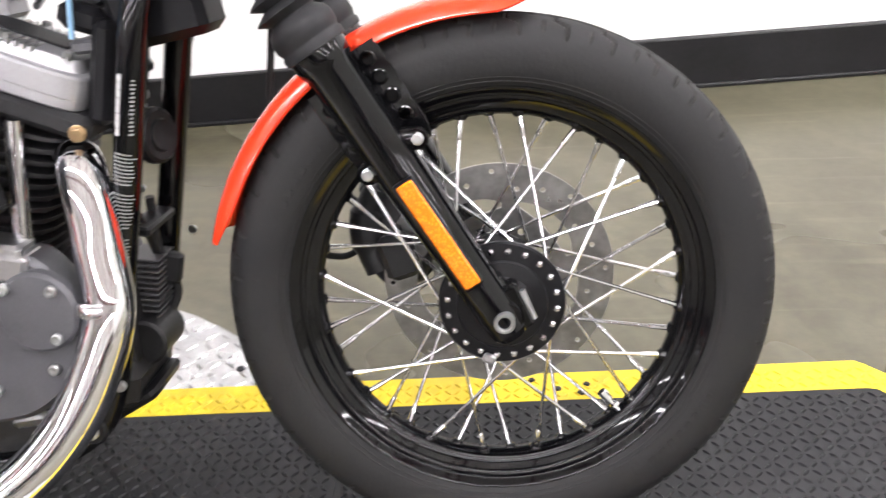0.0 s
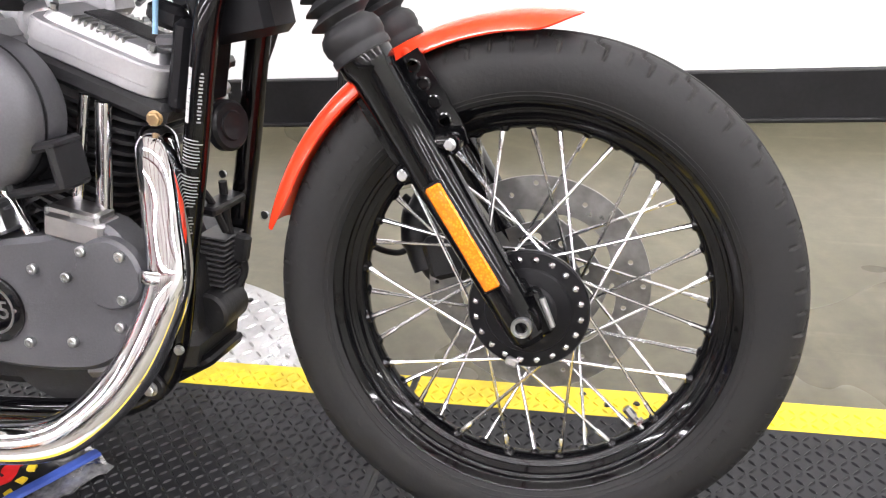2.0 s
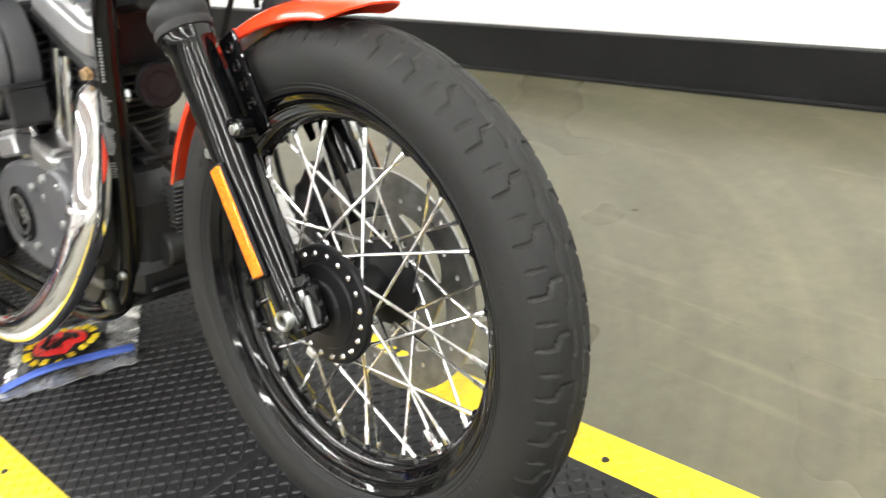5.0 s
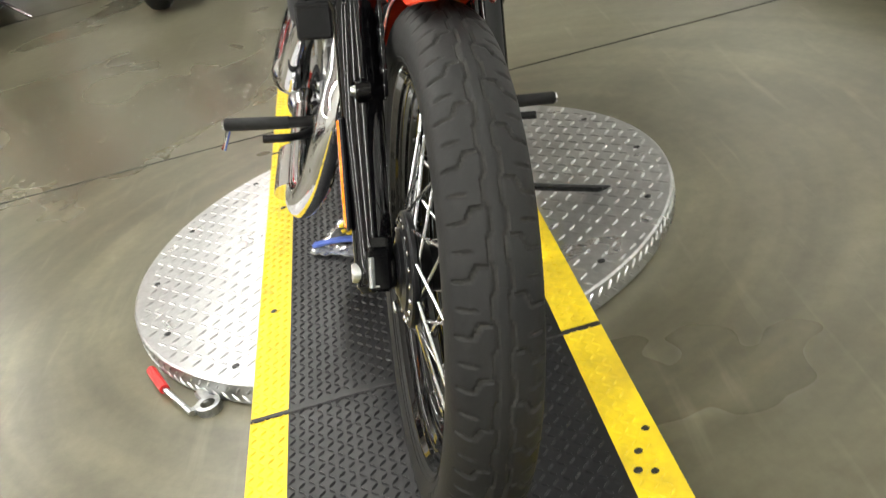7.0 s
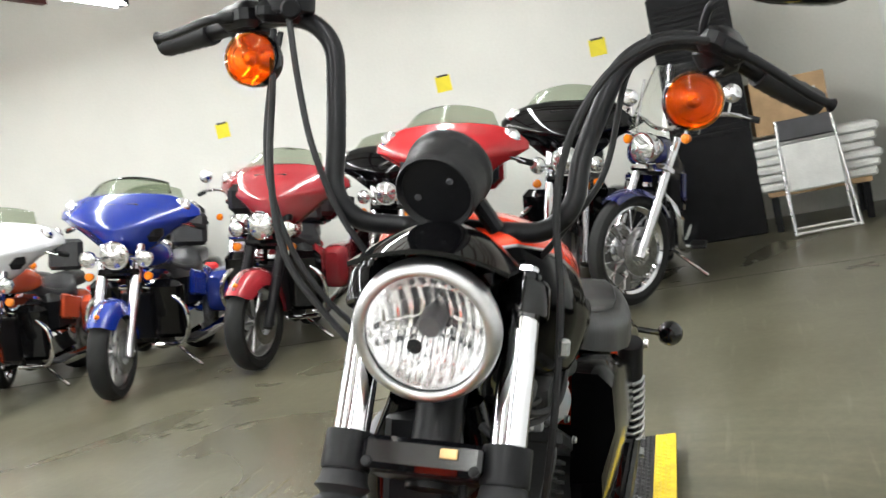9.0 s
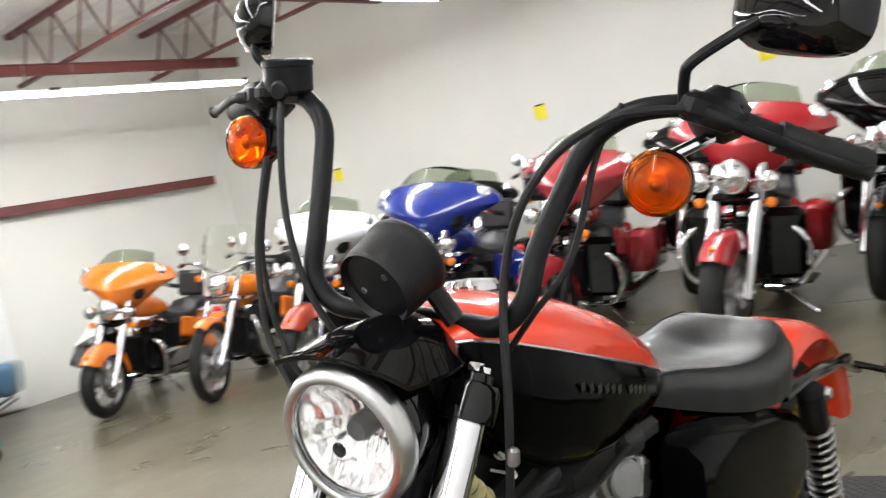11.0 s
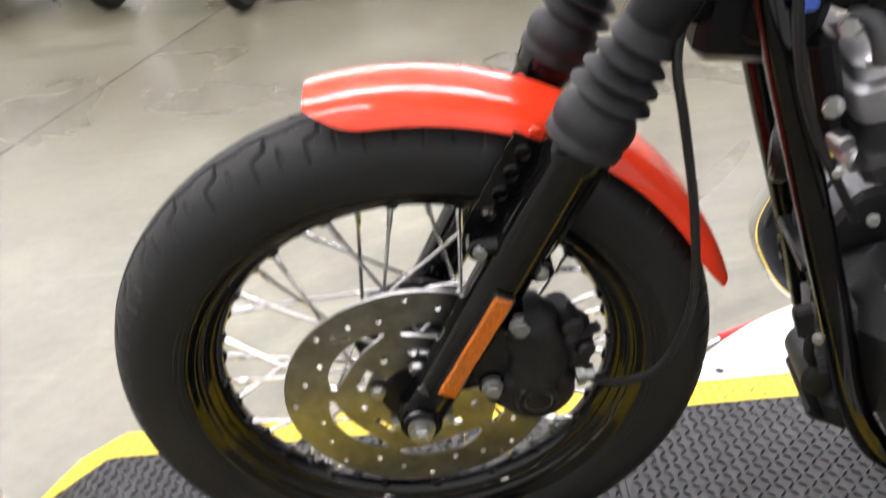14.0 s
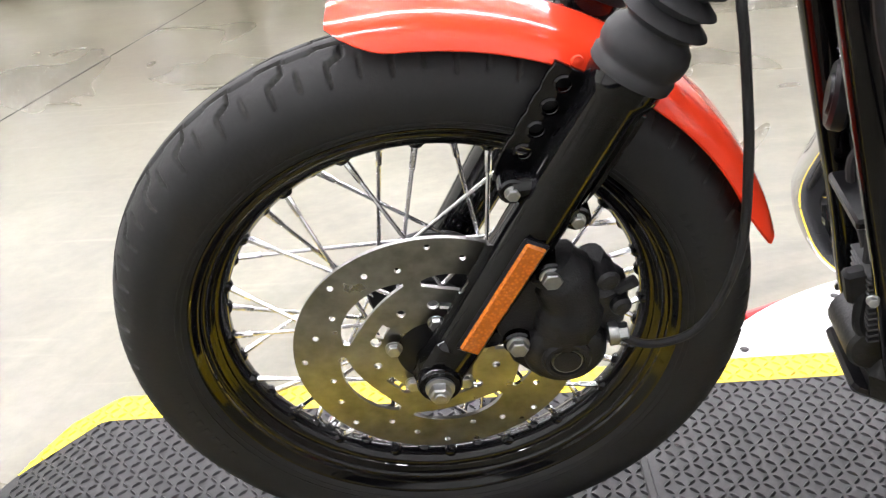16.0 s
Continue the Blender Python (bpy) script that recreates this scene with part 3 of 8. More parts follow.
part("cross_bar", Geo().add(sweep([(0.155, -0.23, 0.025), (0.155, 0.23, 0.025)], 0.011, 8)).add(sweep([(0.05, -0.21, 0.05), (0.05, 0.21, 0.05)], 0.009, 8)), M["white_plastic"], ch)
part("seat", Geo().add(cbox(0.03, 0.4, 0.36, 0.01, m=pose(-0.02, 0, 0.5, 0, -12, 0))), M["white_plastic"], ch)
part("backrest", Geo().add(cbox(0.022, 0.4, 0.16, 0.01, m=pose(-0.1, 0, 0.78, 0, -12, 0))), M["alloy_grey"], ch)

# ---- turntable and mat ----
DISC_C, DISC_R, DISC_H = (-0.9, 0.008), 0.611, 0.048
MAT_Z = 0.060


def lugs(points, z, ln=0.024, wd=0.0075, h=0.0014, jitter=0.0):
    """Raised lens-shaped lugs at (x, y, degrees)."""
    pts = np.array(points)
    base = np.array([(-0.5, 0, 0), (-0.2, -0.5, 0), (0.2, -0.5, 0), (0.5, 0, 0), (0.2, 0.5, 0), (-0.2, 0.5, 0), (-0.24, 0, 1), (0.24, 0, 1)]) * (ln, wd, h)
    fc = [(0, 1, 6), (1, 2, 7, 6), (2, 3, 7), (3, 4, 7), (4, 5, 6, 7), (5, 0, 6)]
    a = np.radians(pts[:, 2])
    x = base[None, :, 0] * np.cos(a)[:, None] - base[None, :, 1] * np.sin(a)[:, None] + pts[:, 0][:, None]
    y = base[None, :, 0] * np.sin(a)[:, None] + base[None, :, 1] * np.cos(a)[:, None] + pts[:, 1][:, None]
    zz = z(x, y) if callable(z) else np.full_like(x, z)
    v = np.stack([x, y, zz + base[None, :, 2]], 2).reshape(-1, 3)
    f = [tuple(i * 8 + k for k in q) for i in range(len(pts)) for q in fc]
    return v, f


def tread_grid(x0, x1, y0, y1, pitch, inside, turn=45):
    out = []
    nx, ny = int((x1 - x0) / pitch), int((y1 - y0) / pitch)
    for i in range(nx):
        for j in range(ny):
            x, y = x0 + (i + 0.5) * pitch, y0 + (j + 0.5) * pitch
            if inside(x, y):
                out.append((x, y, turn if (i + j) % 2 else -turn))
    return out


tt = thing("turntable", pose(DISC_C[0], DISC_C[1], 0), "round aluminium tread-plate turntable on the floor", "turntable")
part("plate", Geo().add(lathe([(0.001, DISC_H), (DISC_R - 0.004, DISC_H), (DISC_R, DISC_H - 0.003), (DISC_R, 0.004), (DISC_R - 0.01, 0.0)], segs=128)), M["tread_plate"], tt)
pts = tread_grid(-DISC_R, DISC_R, -DISC_R, DISC_R, 0.0275, lambda x, y: math.hypot(x, y) < DISC_R - 0.014 and abs(y) > 0.285, turn=45)
tagged(part("tread", Geo().add(lugs(pts, DISC_H - 0.0001, 0.028, 0.0065, 0.0022)), M["tread_plate"], tt), kind="stuff")
g = Geo()
for k in range(150):
    for row in range(2):
        a = 2 * math.pi * (k + 0.5 * row) / 150
        m = Matrix.Rotation(a, 4, "Z") @ pose(DISC_R - 0.0004, 0, 0.015 + 0.018 * row, 45 if row else -45, 0, 0) @ Matrix.Rotation(radians(90), 4, "Y") @ pose(0, 0, 0, 0, 0, 90)
        g.add(lugs([(0, 0, 0)], 0.0, 0.024, 0.006, 0.003), m)
tagged(part("rim_tread", g, M["tread_plate"], tt), kind="stuff")
for k in range(14):
    a = radians(13 + k * 360 / 14)
    if abs(math.sin(a) * 0.56) > 0.31:
        part("screw", Geo().add(lathe([(0.0075, 0), (0.0075, 0.0015), (0.004, 0.003), (0.001, 0.003)], (math.cos(a) * 0.565, math.sin(a) * 0.565, DISC_H), (0, 0, 1), 10)), M["engine_black"], tt)

MAT_X0, MAT_X1 = -2.45, 0.668
HW, HI = 0.30, 0.235


def mat_top(x, y=0.0):
    """The mat's height: level, then a crease and a falling nose."""
    return MAT_Z - 0.30 * np.clip(np.asarray(x, float) - 0.535, 0, 0.14)


def mat_outer(x):
    """Half-width of the mat to the yellow edge's outside: clipped corners towards the nose."""
    return float(np.interp(x, (0.53, 0.605, 0.635, 0.650, 0.668), (HW, 0.262, 0.20, 0.158, 0.135)))


def mat_inner(x):
    """Half-width of the black sheet."""
    return float(np.interp(x, (0.545, 0.59, 0.650, 0.668), (HI, 0.20, 0.157, 0.134)))


def strip(y0, y1, x0, x1, cut=False, top=0.0):
    """One length of mat from floor to top; cut: the far corners are clipped."""
    xs = np.linspace(x0, x1, 60 if cut else 24)
    rings = []
    for x in xs:
        a, b = y0, y1
        if cut:
            lim = mat_inner(x)
            a, b = max(a, -lim), min(b, lim)
        z = float(mat_top(x)) + top
        rings.append([(x, a, z - 0.012), (x, b, z - 0.012), (x, b, z), (x, a, z)])
    return loft(rings)


mt_ = thing("ramp_mat", pose(0, 0, 0), "black rubber tread mat with yellow edges over a low ramp", "mat")
SECT = ((MAT_X0, -1.503), (-1.497, -0.252), (-0.246, MAT_X1))
for x0, x1 in SECT:
    last = x1 == MAT_X1
    part("sheet", Geo().add(strip(-HI, HI, x0, x1, "inner" if last else False)), M["mat_black"], mt_, "black rubber sheet")
    for s in (-1, 1):
        if last:
            g = Geo()
            xs = np.linspace(x0, 0.650, 60)
            rings = []
            for x in xs:
                out_, in_ = mat_outer(x) + 0.0005, mat_inner(x)
                z = float(mat_top(x)) + 0.0005
                q = [(x, s * in_, z - 0.012), (x, s * out_, z - 0.012), (x, s * out_, z), (x, s * in_, z)]
                rings.append(q if s > 0 else q[::-1])
            g.add(loft(rings))
        else:
            g = Geo().add(strip(*( (HI, HW) if s > 0 else (-HW, -HI)), x0, x1, False, 0.0005))
        part("yellow_edge", g, M["mat_yellow"], mt_, "yellow painted edge")


def in_black(x, y):
    return abs(y) < mat_inner(x) - 0.005 and all(abs(x - j) > 0.008 for j in (-1.5, -0.249))


def in_yellow(x, y):
    return mat_inner(x) + 0.007 < abs(y) < mat_outer(x) - 0.007 and all(abs(x - j) > 0.008 for j in (-1.5, -0.249))


tagged(part("tread_black", Geo().add(lugs(tread_grid(MAT_X0, MAT_X1 - 0.01, -HI, HI, 0.0154, in_black), lambda x, y: mat_top(x) - 0.0001, 0.0160, 0.0046, 0.0028)), M["mat_black"], mt_), kind="stuff")
tagged(part("tread_yellow", Geo().add(lugs(tread_grid(MAT_X0, MAT_X1 - 0.02, -HW, HW, 0.0154, in_yellow), lambda x, y: mat_top(x) + 0.0004, 0.0160, 0.0046, 0.0024)), M["mat_yellow"], mt_), kind="stuff")
for jx in (-1.5, -0.249):
    part("joint", Geo().add(cbox(0.012, 0.6, 0.006, 0.002, at=(jx, 0, MAT_Z))), M["base_black"], mt_, "black seam between two lengths of mat")
# ramp body under the mat ends
g = Geo()
for x0, x1 in ((-2.44, -1.5), (-0.30, 0.645)):
    xs = np.linspace(x0, x1, 40)
    g.add(loft([[(x, -w_, 0.0), (x, w_, 0.0), (x, w_, float(mat_top(x)) - 0.0125), (x, -w_, float(mat_top(x)) - 0.0125)] for x in xs for w_ in [mat_outer(x) - 0.012]]))
part("ramp_body", g, M["base_black"], mt_, "black ramp body under the mat")
# oily specks on the yellow edge
rs = random.Random(4)
for x, y in ((0.07, 0.262), (0.115, 0.27), (0.105, 0.25), (0.03, 0.285), (0.2, 0.255), (-0.6, -0.27), (-0.9, 0.27), (-1.1, -0.26)):
    part("oil_speck", Geo().add(lathe([(0.006 + 0.003 * rs.random(), 0), (0.004, 0.0026)], (x, y, MAT_Z + 0.0003), (0, 0, 1), 8)), M["base_black"], mt_)

# ---- small things on the floor by the turntable ----
pk = thing("plastic_packet", pose(-0.815, -0.035, 0.0605, 0, 0, 58) @ Matrix.Diagonal((0.8, 0.8, 1, 1)), "clear plastic packet with a red and yellow printed card", "packet")
def crumple_z(x, y, w, h, lift, seed):
    """Height of the crumpled sheet at x, y."""
    bulge = max(0.0, 1 - (2 * x / w) ** 2) * max(0.0, 1 - (2 * y / h) ** 2)
    return 0.004 + lift * bulge + 0.012 * abs(noise.noise((x * 30 + seed, y * 30, seed))) + 0.005 * abs(noise.noise((x * 80, y * 80, seed)))


def crumple(w, h, lift, seed, n=18):
    """A crumpled sheet with thickness, resting on its low points."""
    top = []
    for i in range(n + 1):
        row = []
        for j in range(n + 1):
            x, y = (i / n - 0.5) * w, (j / n - 0.5) * h
            row.append((x + 0.006 * noise.noise((y * 25, seed, 3)), y + 0.006 * noise.noise((x * 25, seed, 7)), crumple_z(x, y, w, h, lift, seed)))
        top.append(row)
    return loft([r + [(p[0], p[1], p[2] - 0.0025) for p in r[::-1]] for r in top])


CARD = (0.200, 0.160, 0.022, 1.3)
CARD_AT = (-0.02, -0.004, 0.010)
part("bag", crumple(0.31, 0.26, 0.006, 1.3), material("packet_foil", (0.55, 0.55, 0.55), 0.16, 0.7, var=0.45, scale=40, bump=0.6), pk, "crumpled clear plastic bag", sharp=20)
card = part("card", Geo().add(crumple(*CARD), pose(*CARD_AT)), M["base_black"], pk, "black card with a red and yellow print", sharp=30)


def on_card(x, y, lift):
    return CARD_AT[0] + x, CARD_AT[1] + y, CARD_AT[2] + crumple_z(x, y, *CARD) + lift


# red disc printed in the middle, a ring of yellow bars round it, dark marks on the red
rows_ = [[on_card(0.062 * r * math.cos(radians(k * 15)), 0.048 * r * math.sin(radians(k * 15)), 0.0022) for k in range(24)] for r in (0.02, 0.35, 0.7, 1.0)]
part("print_disc", loft([[(x, y, z - 0.002) for x, y, z in rows_[3]]] + rows_[::-1]), M["red_plastic"], card, "red printed disc", sharp=60)
for k in range(16):
    a = radians(k * 22.5)
    x, y = 0.080 * math.cos(a), 0.063 * math.sin(a)
    part("lettering_bar", Geo().add(cbox(0.016, 0.018, 0.004, 0.0008, m=pose(*on_card(x, y, 0.002), 0, 0, math.degrees(a) + 90))), M["mat_yellow"], card)
for x, y, l_, a in ((0.01, -0.015, 0.055, 35), (0.03, 0.0, 0.035, -30), (-0.025, 0.012, 0.04, 80), (-0.03, -0.016, 0.03, -50)):
    part("print_mark", Geo().add(cbox(l_, 0.011, 0.010, 0.0008, m=pose(*on_card(x, y, 0.001), 0, 0, a))), M["base_black"], card)
part("band", Geo().add(sweep(spline([(-0.15, -0.100, 0.016), (-0.05, -0.094, 0.028), (0.06, -0.098, 0.028), (0.15, -0.082, 0.016)], 5), 0.013, 8, flat=0.4)), M["blue_rag"], pk, "blue strap across the packet")
wr = thing("lever_handle", pose(-0.53, -0.51, 0), "red-handled steel locking lever beside the turntable", "handle")
part("grip", Geo().add(sweep([(-0.052, -0.026, 0.018), (0.03, 0.012, 0.017)], 0.010, 10)), M["red_plastic"], wr, "red plastic grip")
part("rod", Geo().add(sweep([(0.03, 0.012, 0.017), (0.13, 0.075, 0.012)], 0.006, 8)), M["steel"], wr)
ck = thing("ring_clamp", pose(-0.412, -0.405, 0), "bright zinc-plated clamp lying at the edge of the turntable", "clamp")
part("ring", Geo().add(lathe([(0.014, 0), (0.024, 0), (0.024, 0.016), (0.014, 0.016)], (0, 0, 0.001), (0, 0, 1), 20, closed=True)), M["zinc"], ck)
part("lug", Geo().add(cbox(0.05, 0.024, 0.016, 0.004, m=pose(-0.036, -0.012, 0.009, 0, 0, 25))), M["zinc"], ck)
part("bolt", Geo().add(bolt((0.0, -0.024, 0.008), (0, -1, 0), 0.008, 0.012)), M["zinc"], ck)

# ---- the motorcycle on its stand ----
FRONT = Matrix(((0.9990, -0.0423, -0.0108, 0.0), (0.0436, 0.9678, 0.2478, -0.0237), (0.0, -0.2480, 0.9688, 0.0), (0, 0, 0, 1)))
STEER = Matrix(((0.99769, 0.06795, -0.00133, 0.00039), (-0.06795, 0.99692, -0.03923, 0.01143), (-0.00133, 0.03923, 0.99923, 0.00022), (0, 0, 0, 1)))
BIKE = FRONT @ STEER              # frame and engine; the bars are turned a little to the left
F2B = STEER.inverted()
bike = thing("motorcycle", BIKE, "orange-red and black cruiser motorcycle leaning on its side stand", "motorcycle")


def fpart(name, g, mats, parent=bike, label="", sharp=32):
    """A part of the steered front end, given in front-wheel coordinates."""
    if isinstance(g, tuple):
        g = Geo().add(g)
    g.moved(F2B)
    return part(name, g, mats, parent, label, sharp)


AX = Vector((0, 0.006, 0.389))
RAKE = radians(28.9)
UP = Vector((-math.sin(RAKE), 0, math.cos(RAKE)))
FWD = Vector((math.cos(RAKE), 0, math.sin(RAKE)))
LEG = 0.083


def on_fork(z, y=0.0, fwd=0.0, off=-0.004):
    """A point on the fork axis at height z."""
    s = (z - AX.z) / UP.z
    return Vector((AX.x + off, y, AX.z)) + UP * s + FWD * fwd


def tyre_geo(cx, cz, R, half, bead, nang=1400, cross=72):
    """A road tyre with zigzag tread grooves cut into the crown."""
    prof = []
    outer = [(bead - 0.002, 0.034 / 0.05), (bead + 0.006, 0.043 / 0.05), (bead + 0.02, 0.99), (bead + 0.036, 1.03), (bead + 0.05, 0.985), (bead + 0.061, 0.87), (R - 0.010, 0.66), (R - 0.0035, 0.36), (R, 0.0)]
    pr = outer + [(r, -w) for r, w in outer[-2::-1]]
    d = [0.0]
    for a, b in zip(pr[:-1], pr[1:]):
        d.append(d[-1] + math.hypot(b[0] - a[0], (b[1] - a[1]) * half))
    q = np.linspace(-1, 1, cross)
    sp = d[-1] * (0.5 + 0.5 * (0.72 * q + 0.28 * q ** 3))
    dense = spline([(r, w * half, 0) for r, w in pr], 8)
    dd = [0.0]
    for a, b in zip(dense[:-1], dense[1:]):
        dd.append(dd[-1] + (b - a).length)
    rr = np.interp(sp / d[-1] * dd[-1], dd, [q.x for q in dense])
    yy = np.interp(sp / d[-1] * dd[-1], dd, [q.y for q in dense])
    ang = 2 * math.pi * np.arange(nang) / nang
    S, Y = np.meshgrid(ang * R, yy, indexing="ij")
    per = 2 * math.pi * R / 37
    depth = np.zeros_like(S)
    k_ = half / 0.051
    lines = [((0.02, 0.0435), (0.0, 0.031), 1.0), ((0.0, 0.031), (0.26, 0.0235), 1.0), ((0.26, 0.0235), (0.25, 0.015), 1.0),
             ((0.52, 0.041), (0.50, 0.0285), 0.8), ((0.0, 0.0065), (0.22, 0.0065), 0.8), ((0.22, 0.0065), (0.36, 0.0105), 0.8), ((0.36, 0.0105), (0.72, 0.0105), 0.8), ((0.72, 0.0105), (0.86, 0.0065), 0.8), ((0.86, 0.0065), (1.0, 0.0065), 0.8)]
    for side in (-1, 1):
        ph = 0 if side > 0 else per * 0.5
        u_ = (S + ph) % per
        w_ = Y * side
        for (a0, b0), (a1, b1), dp in lines:
            for sh_ in (-per, 0, per):
                px, py, qx, qy = a0 * per + sh_, b0 * k_, a1 * per + sh_, b1 * k_
                dx, dy = qx - px, qy - py
                t = np.clip(((u_ - px) * dx + (w_ - py) * dy) / (dx * dx + dy * dy), 0, 1)
                dist = np.hypot(u_ - px - t * dx, w_ - py - t * dy)
                depth = np.maximum(depth, 0.0034 * dp * np.clip((0.0027 - dist) / 0.0014, 0, 1))
    depth *= np.clip((rr[None, :] - (R - 0.034)) / 0.006, 0, 1)
    rad = rr[None, :] - depth
    v = np.stack([cx + rad * np.cos(ang)[:, None], np.broadcast_to(yy[None, :], rad.shape), cz + rad * np.sin(ang)[:, None]], 2).reshape(-1, 3)
    i = np.arange(nang)[:, None]
    k = np.arange(cross - 1)[None, :]
    j = (i + 1) % nang
    f = np.stack([i * cross + k, i * cross + k + 1, j * cross + k + 1, j * cross + k], 2).reshape(-1, 4)
    low = (depth.reshape(-1)[f].mean(1) > 0.0012).astype(int)
    return v, [tuple(q) for q in f.tolist()], low.tolist()


def tyre_mesh(*size):
    """A tyre with dust lying in its grooves."""
    v, f, low = tyre_geo(*size)
    g = Geo().add((v, f))
    g.mi = low
    return g


def ring_ribs(R, y, cx, cz, r=0.0007):
    """A raised moulding line round a tyre's wall."""
    return sweep([(cx + R * math.cos(a), y, cz + R * math.sin(a)) for a in np.linspace(0, 2 * math.pi, 97)], r, 5, cap=False)


def rim_profile(h=0.036, lip=0.252, well=0.216):
    half = [(lip + 0.002, h), (lip, h + 0.003), (lip - 0.004, h + 0.002), (lip - 0.008, h - 0.004), (lip - 0.0105, h - 0.0045), (lip - 0.0115, h - 0.008), (lip - 0.0145, h - 0.0085), (lip - 0.0165, h - 0.010), (lip - 0.0175, h - 0.0135), (lip - 0.0205, h - 0.014), (lip - 0.0225, h - 0.0155), (lip - 0.0235, h - 0.019), (well + 0.009, h - 0.020), (well + 0.006, h - 0.022), (well + 0.003, h - 0.027), (well, h - 0.031)]
    inner = half + [(r, -y) for r, y in half[::-1]]
    back = [(lip - 0.002, -h + 0.004), (well + 0.012, -0.02), (well + 0.012, 0.02), (lip - 0.002, h - 0.004)]
    return inner + back


wheel = fpart("front_wheel", Geo().add(lathe(rim_profile(), AX, (0, 1, 0), 160, closed=True)), M["gloss_black"], bike, "gloss black wire-spoked front wheel", sharp=50)
g = tyre_mesh(AX.x, AX.z, 0.331, 0.0485, 0.250).moved(pose(0, AX.y, 0))
fpart("tyre", g, [M["tyre"], M["tyre_dust"]], wheel, "worn black road tyre", sharp=40)
g = Geo()
for s in (-1, 1):
    for R_, w in ((0.258, 0.0455), (0.263, 0.0482), (0.2975, 0.0486), (0.300, 0.0480)):
        g.add(ring_ribs(R_, AX.y + s * (w - 0.0022), AX.x, AX.z, 0.0007 if R_ < 0.29 else 0.0014))
fpart("moulding", g, M["tyre"], wheel)
# faint raised lettering blocks on the tyre wall
g = Geo()
for s in (-1, 1):
    for a0 in (150, 330):
        for k in range(8):
            a = radians(a0 + k * 3.1 * s)
            p = AX + Vector((0.281 * math.cos(a), s * 0.0488, 0.281 * math.sin(a)))
            m = Matrix.Translation(p) @ Matrix.Rotation(-a, 4, "Y")
            fpart("raised_mark", Geo().add(cbox(0.014, 0.0022, 0.0085, 0.0006), m), M["tyre"], wheel)
# hub
g = Geo()
g.add(lathe([(0.012, -0.064), (0.03, -0.064), (0.034, -0.062), (0.036, -0.060), (0.052, -0.057), (0.054, -0.054), (0.073, -0.052), (0.075, -0.049), (0.075, -0.044), (0.072, -0.041), (0.045, -0.036), (0.03, -0.02), (0.028, 0.03), (0.05, 0.045), (0.056, 0.048), (0.056, 0.054), (0.03, 0.058), (0.012, 0.058)], AX, (0, 1, 0), 48))
hub = fpart("hub", g, M["satin_black"], wheel, "satin black hub")
for k in range(20):
    a = radians(18 * k + 8.5)
    p = AX + Vector((0.0645 * math.cos(a), -0.053, 0.0645 * math.sin(a)))
    fpart("spoke_head", Geo().add(lathe([(0.0042, 0), (0.0042, 0.0012), (0.0028, 0.0028), (0.0005, 0.0034)], p, (0, -1, 0), 10)), M["chrome"], wheel)


def spoke_mesh(side, lean, out):
    """One laced spoke with its nipple; side: flange, lean: degrees to the rim hole, out: over or under."""
    y0 = (-0.047 if side < 0 else 0.050) + out * 0.003
    r0 = 0.0645 if side < 0 else 0.052
    a1 = radians(lean)
    p0, p1 = Vector((r0, y0, 0)), Vector((0.217 * math.cos(a1), -0.004 * side * -1, 0.217 * math.sin(a1)))
    d = (p1 - p0).normalized()
    g = Geo()
    g.add(sweep([p0, p1 - d * 0.02], 0.0022, 8))
    g.add(sweep([p1 - d * 0.026, p1 - d * 0.025, p1 - d * 0.008, p1 + d * 0.002], [0.0024, 0.0031, 0.0034, 0.0034], 8))
    boss = Geo().add(lathe([(0.010, 0.0), (0.009, 0.004), (0.0065, 0.0075), (0.0035, 0.0085)], p1 + d * 0.005, -d, 10))
    return mesh_of(g, "spoke", M["spoke_steel"]), mesh_of(boss, "rim_boss", M["gloss_black"])


for side, lean, out, off in ((-1, 54, -1, 26.5), (-1, -54, 1, 8.5), (1, 54, -1, 35.5), (1, -54, 1, 17.5)):
    me, boss_me = spoke_mesh(side, lean, out * side)
    for k in range(10):
        a = off + 36.0 * k
        for nm, m_ in (("spoke", me), ("rim_boss", boss_me)):
            part(nm, m_, None, wheel, basis=F2B @ Matrix.Translation(AX) @ Matrix.Rotation(radians(-a), 4, "Y"))
# valve
d = (Vector((0.136, 0, 0.221)) - AX).normalized()
g = Geo().add(sweep([AX + d * 0.219, AX + d * 0.2], 0.0045, 10)).add(sweep([AX + d * 0.201, AX + d * 0.186], 0.0062, 8)).add(lathe([(0.0085, 0), (0.0085, 0.004)], AX + d * 0.212, tuple(-d), 6))
fpart("valve", g, M["chrome"], wheel, "chromed valve stem")
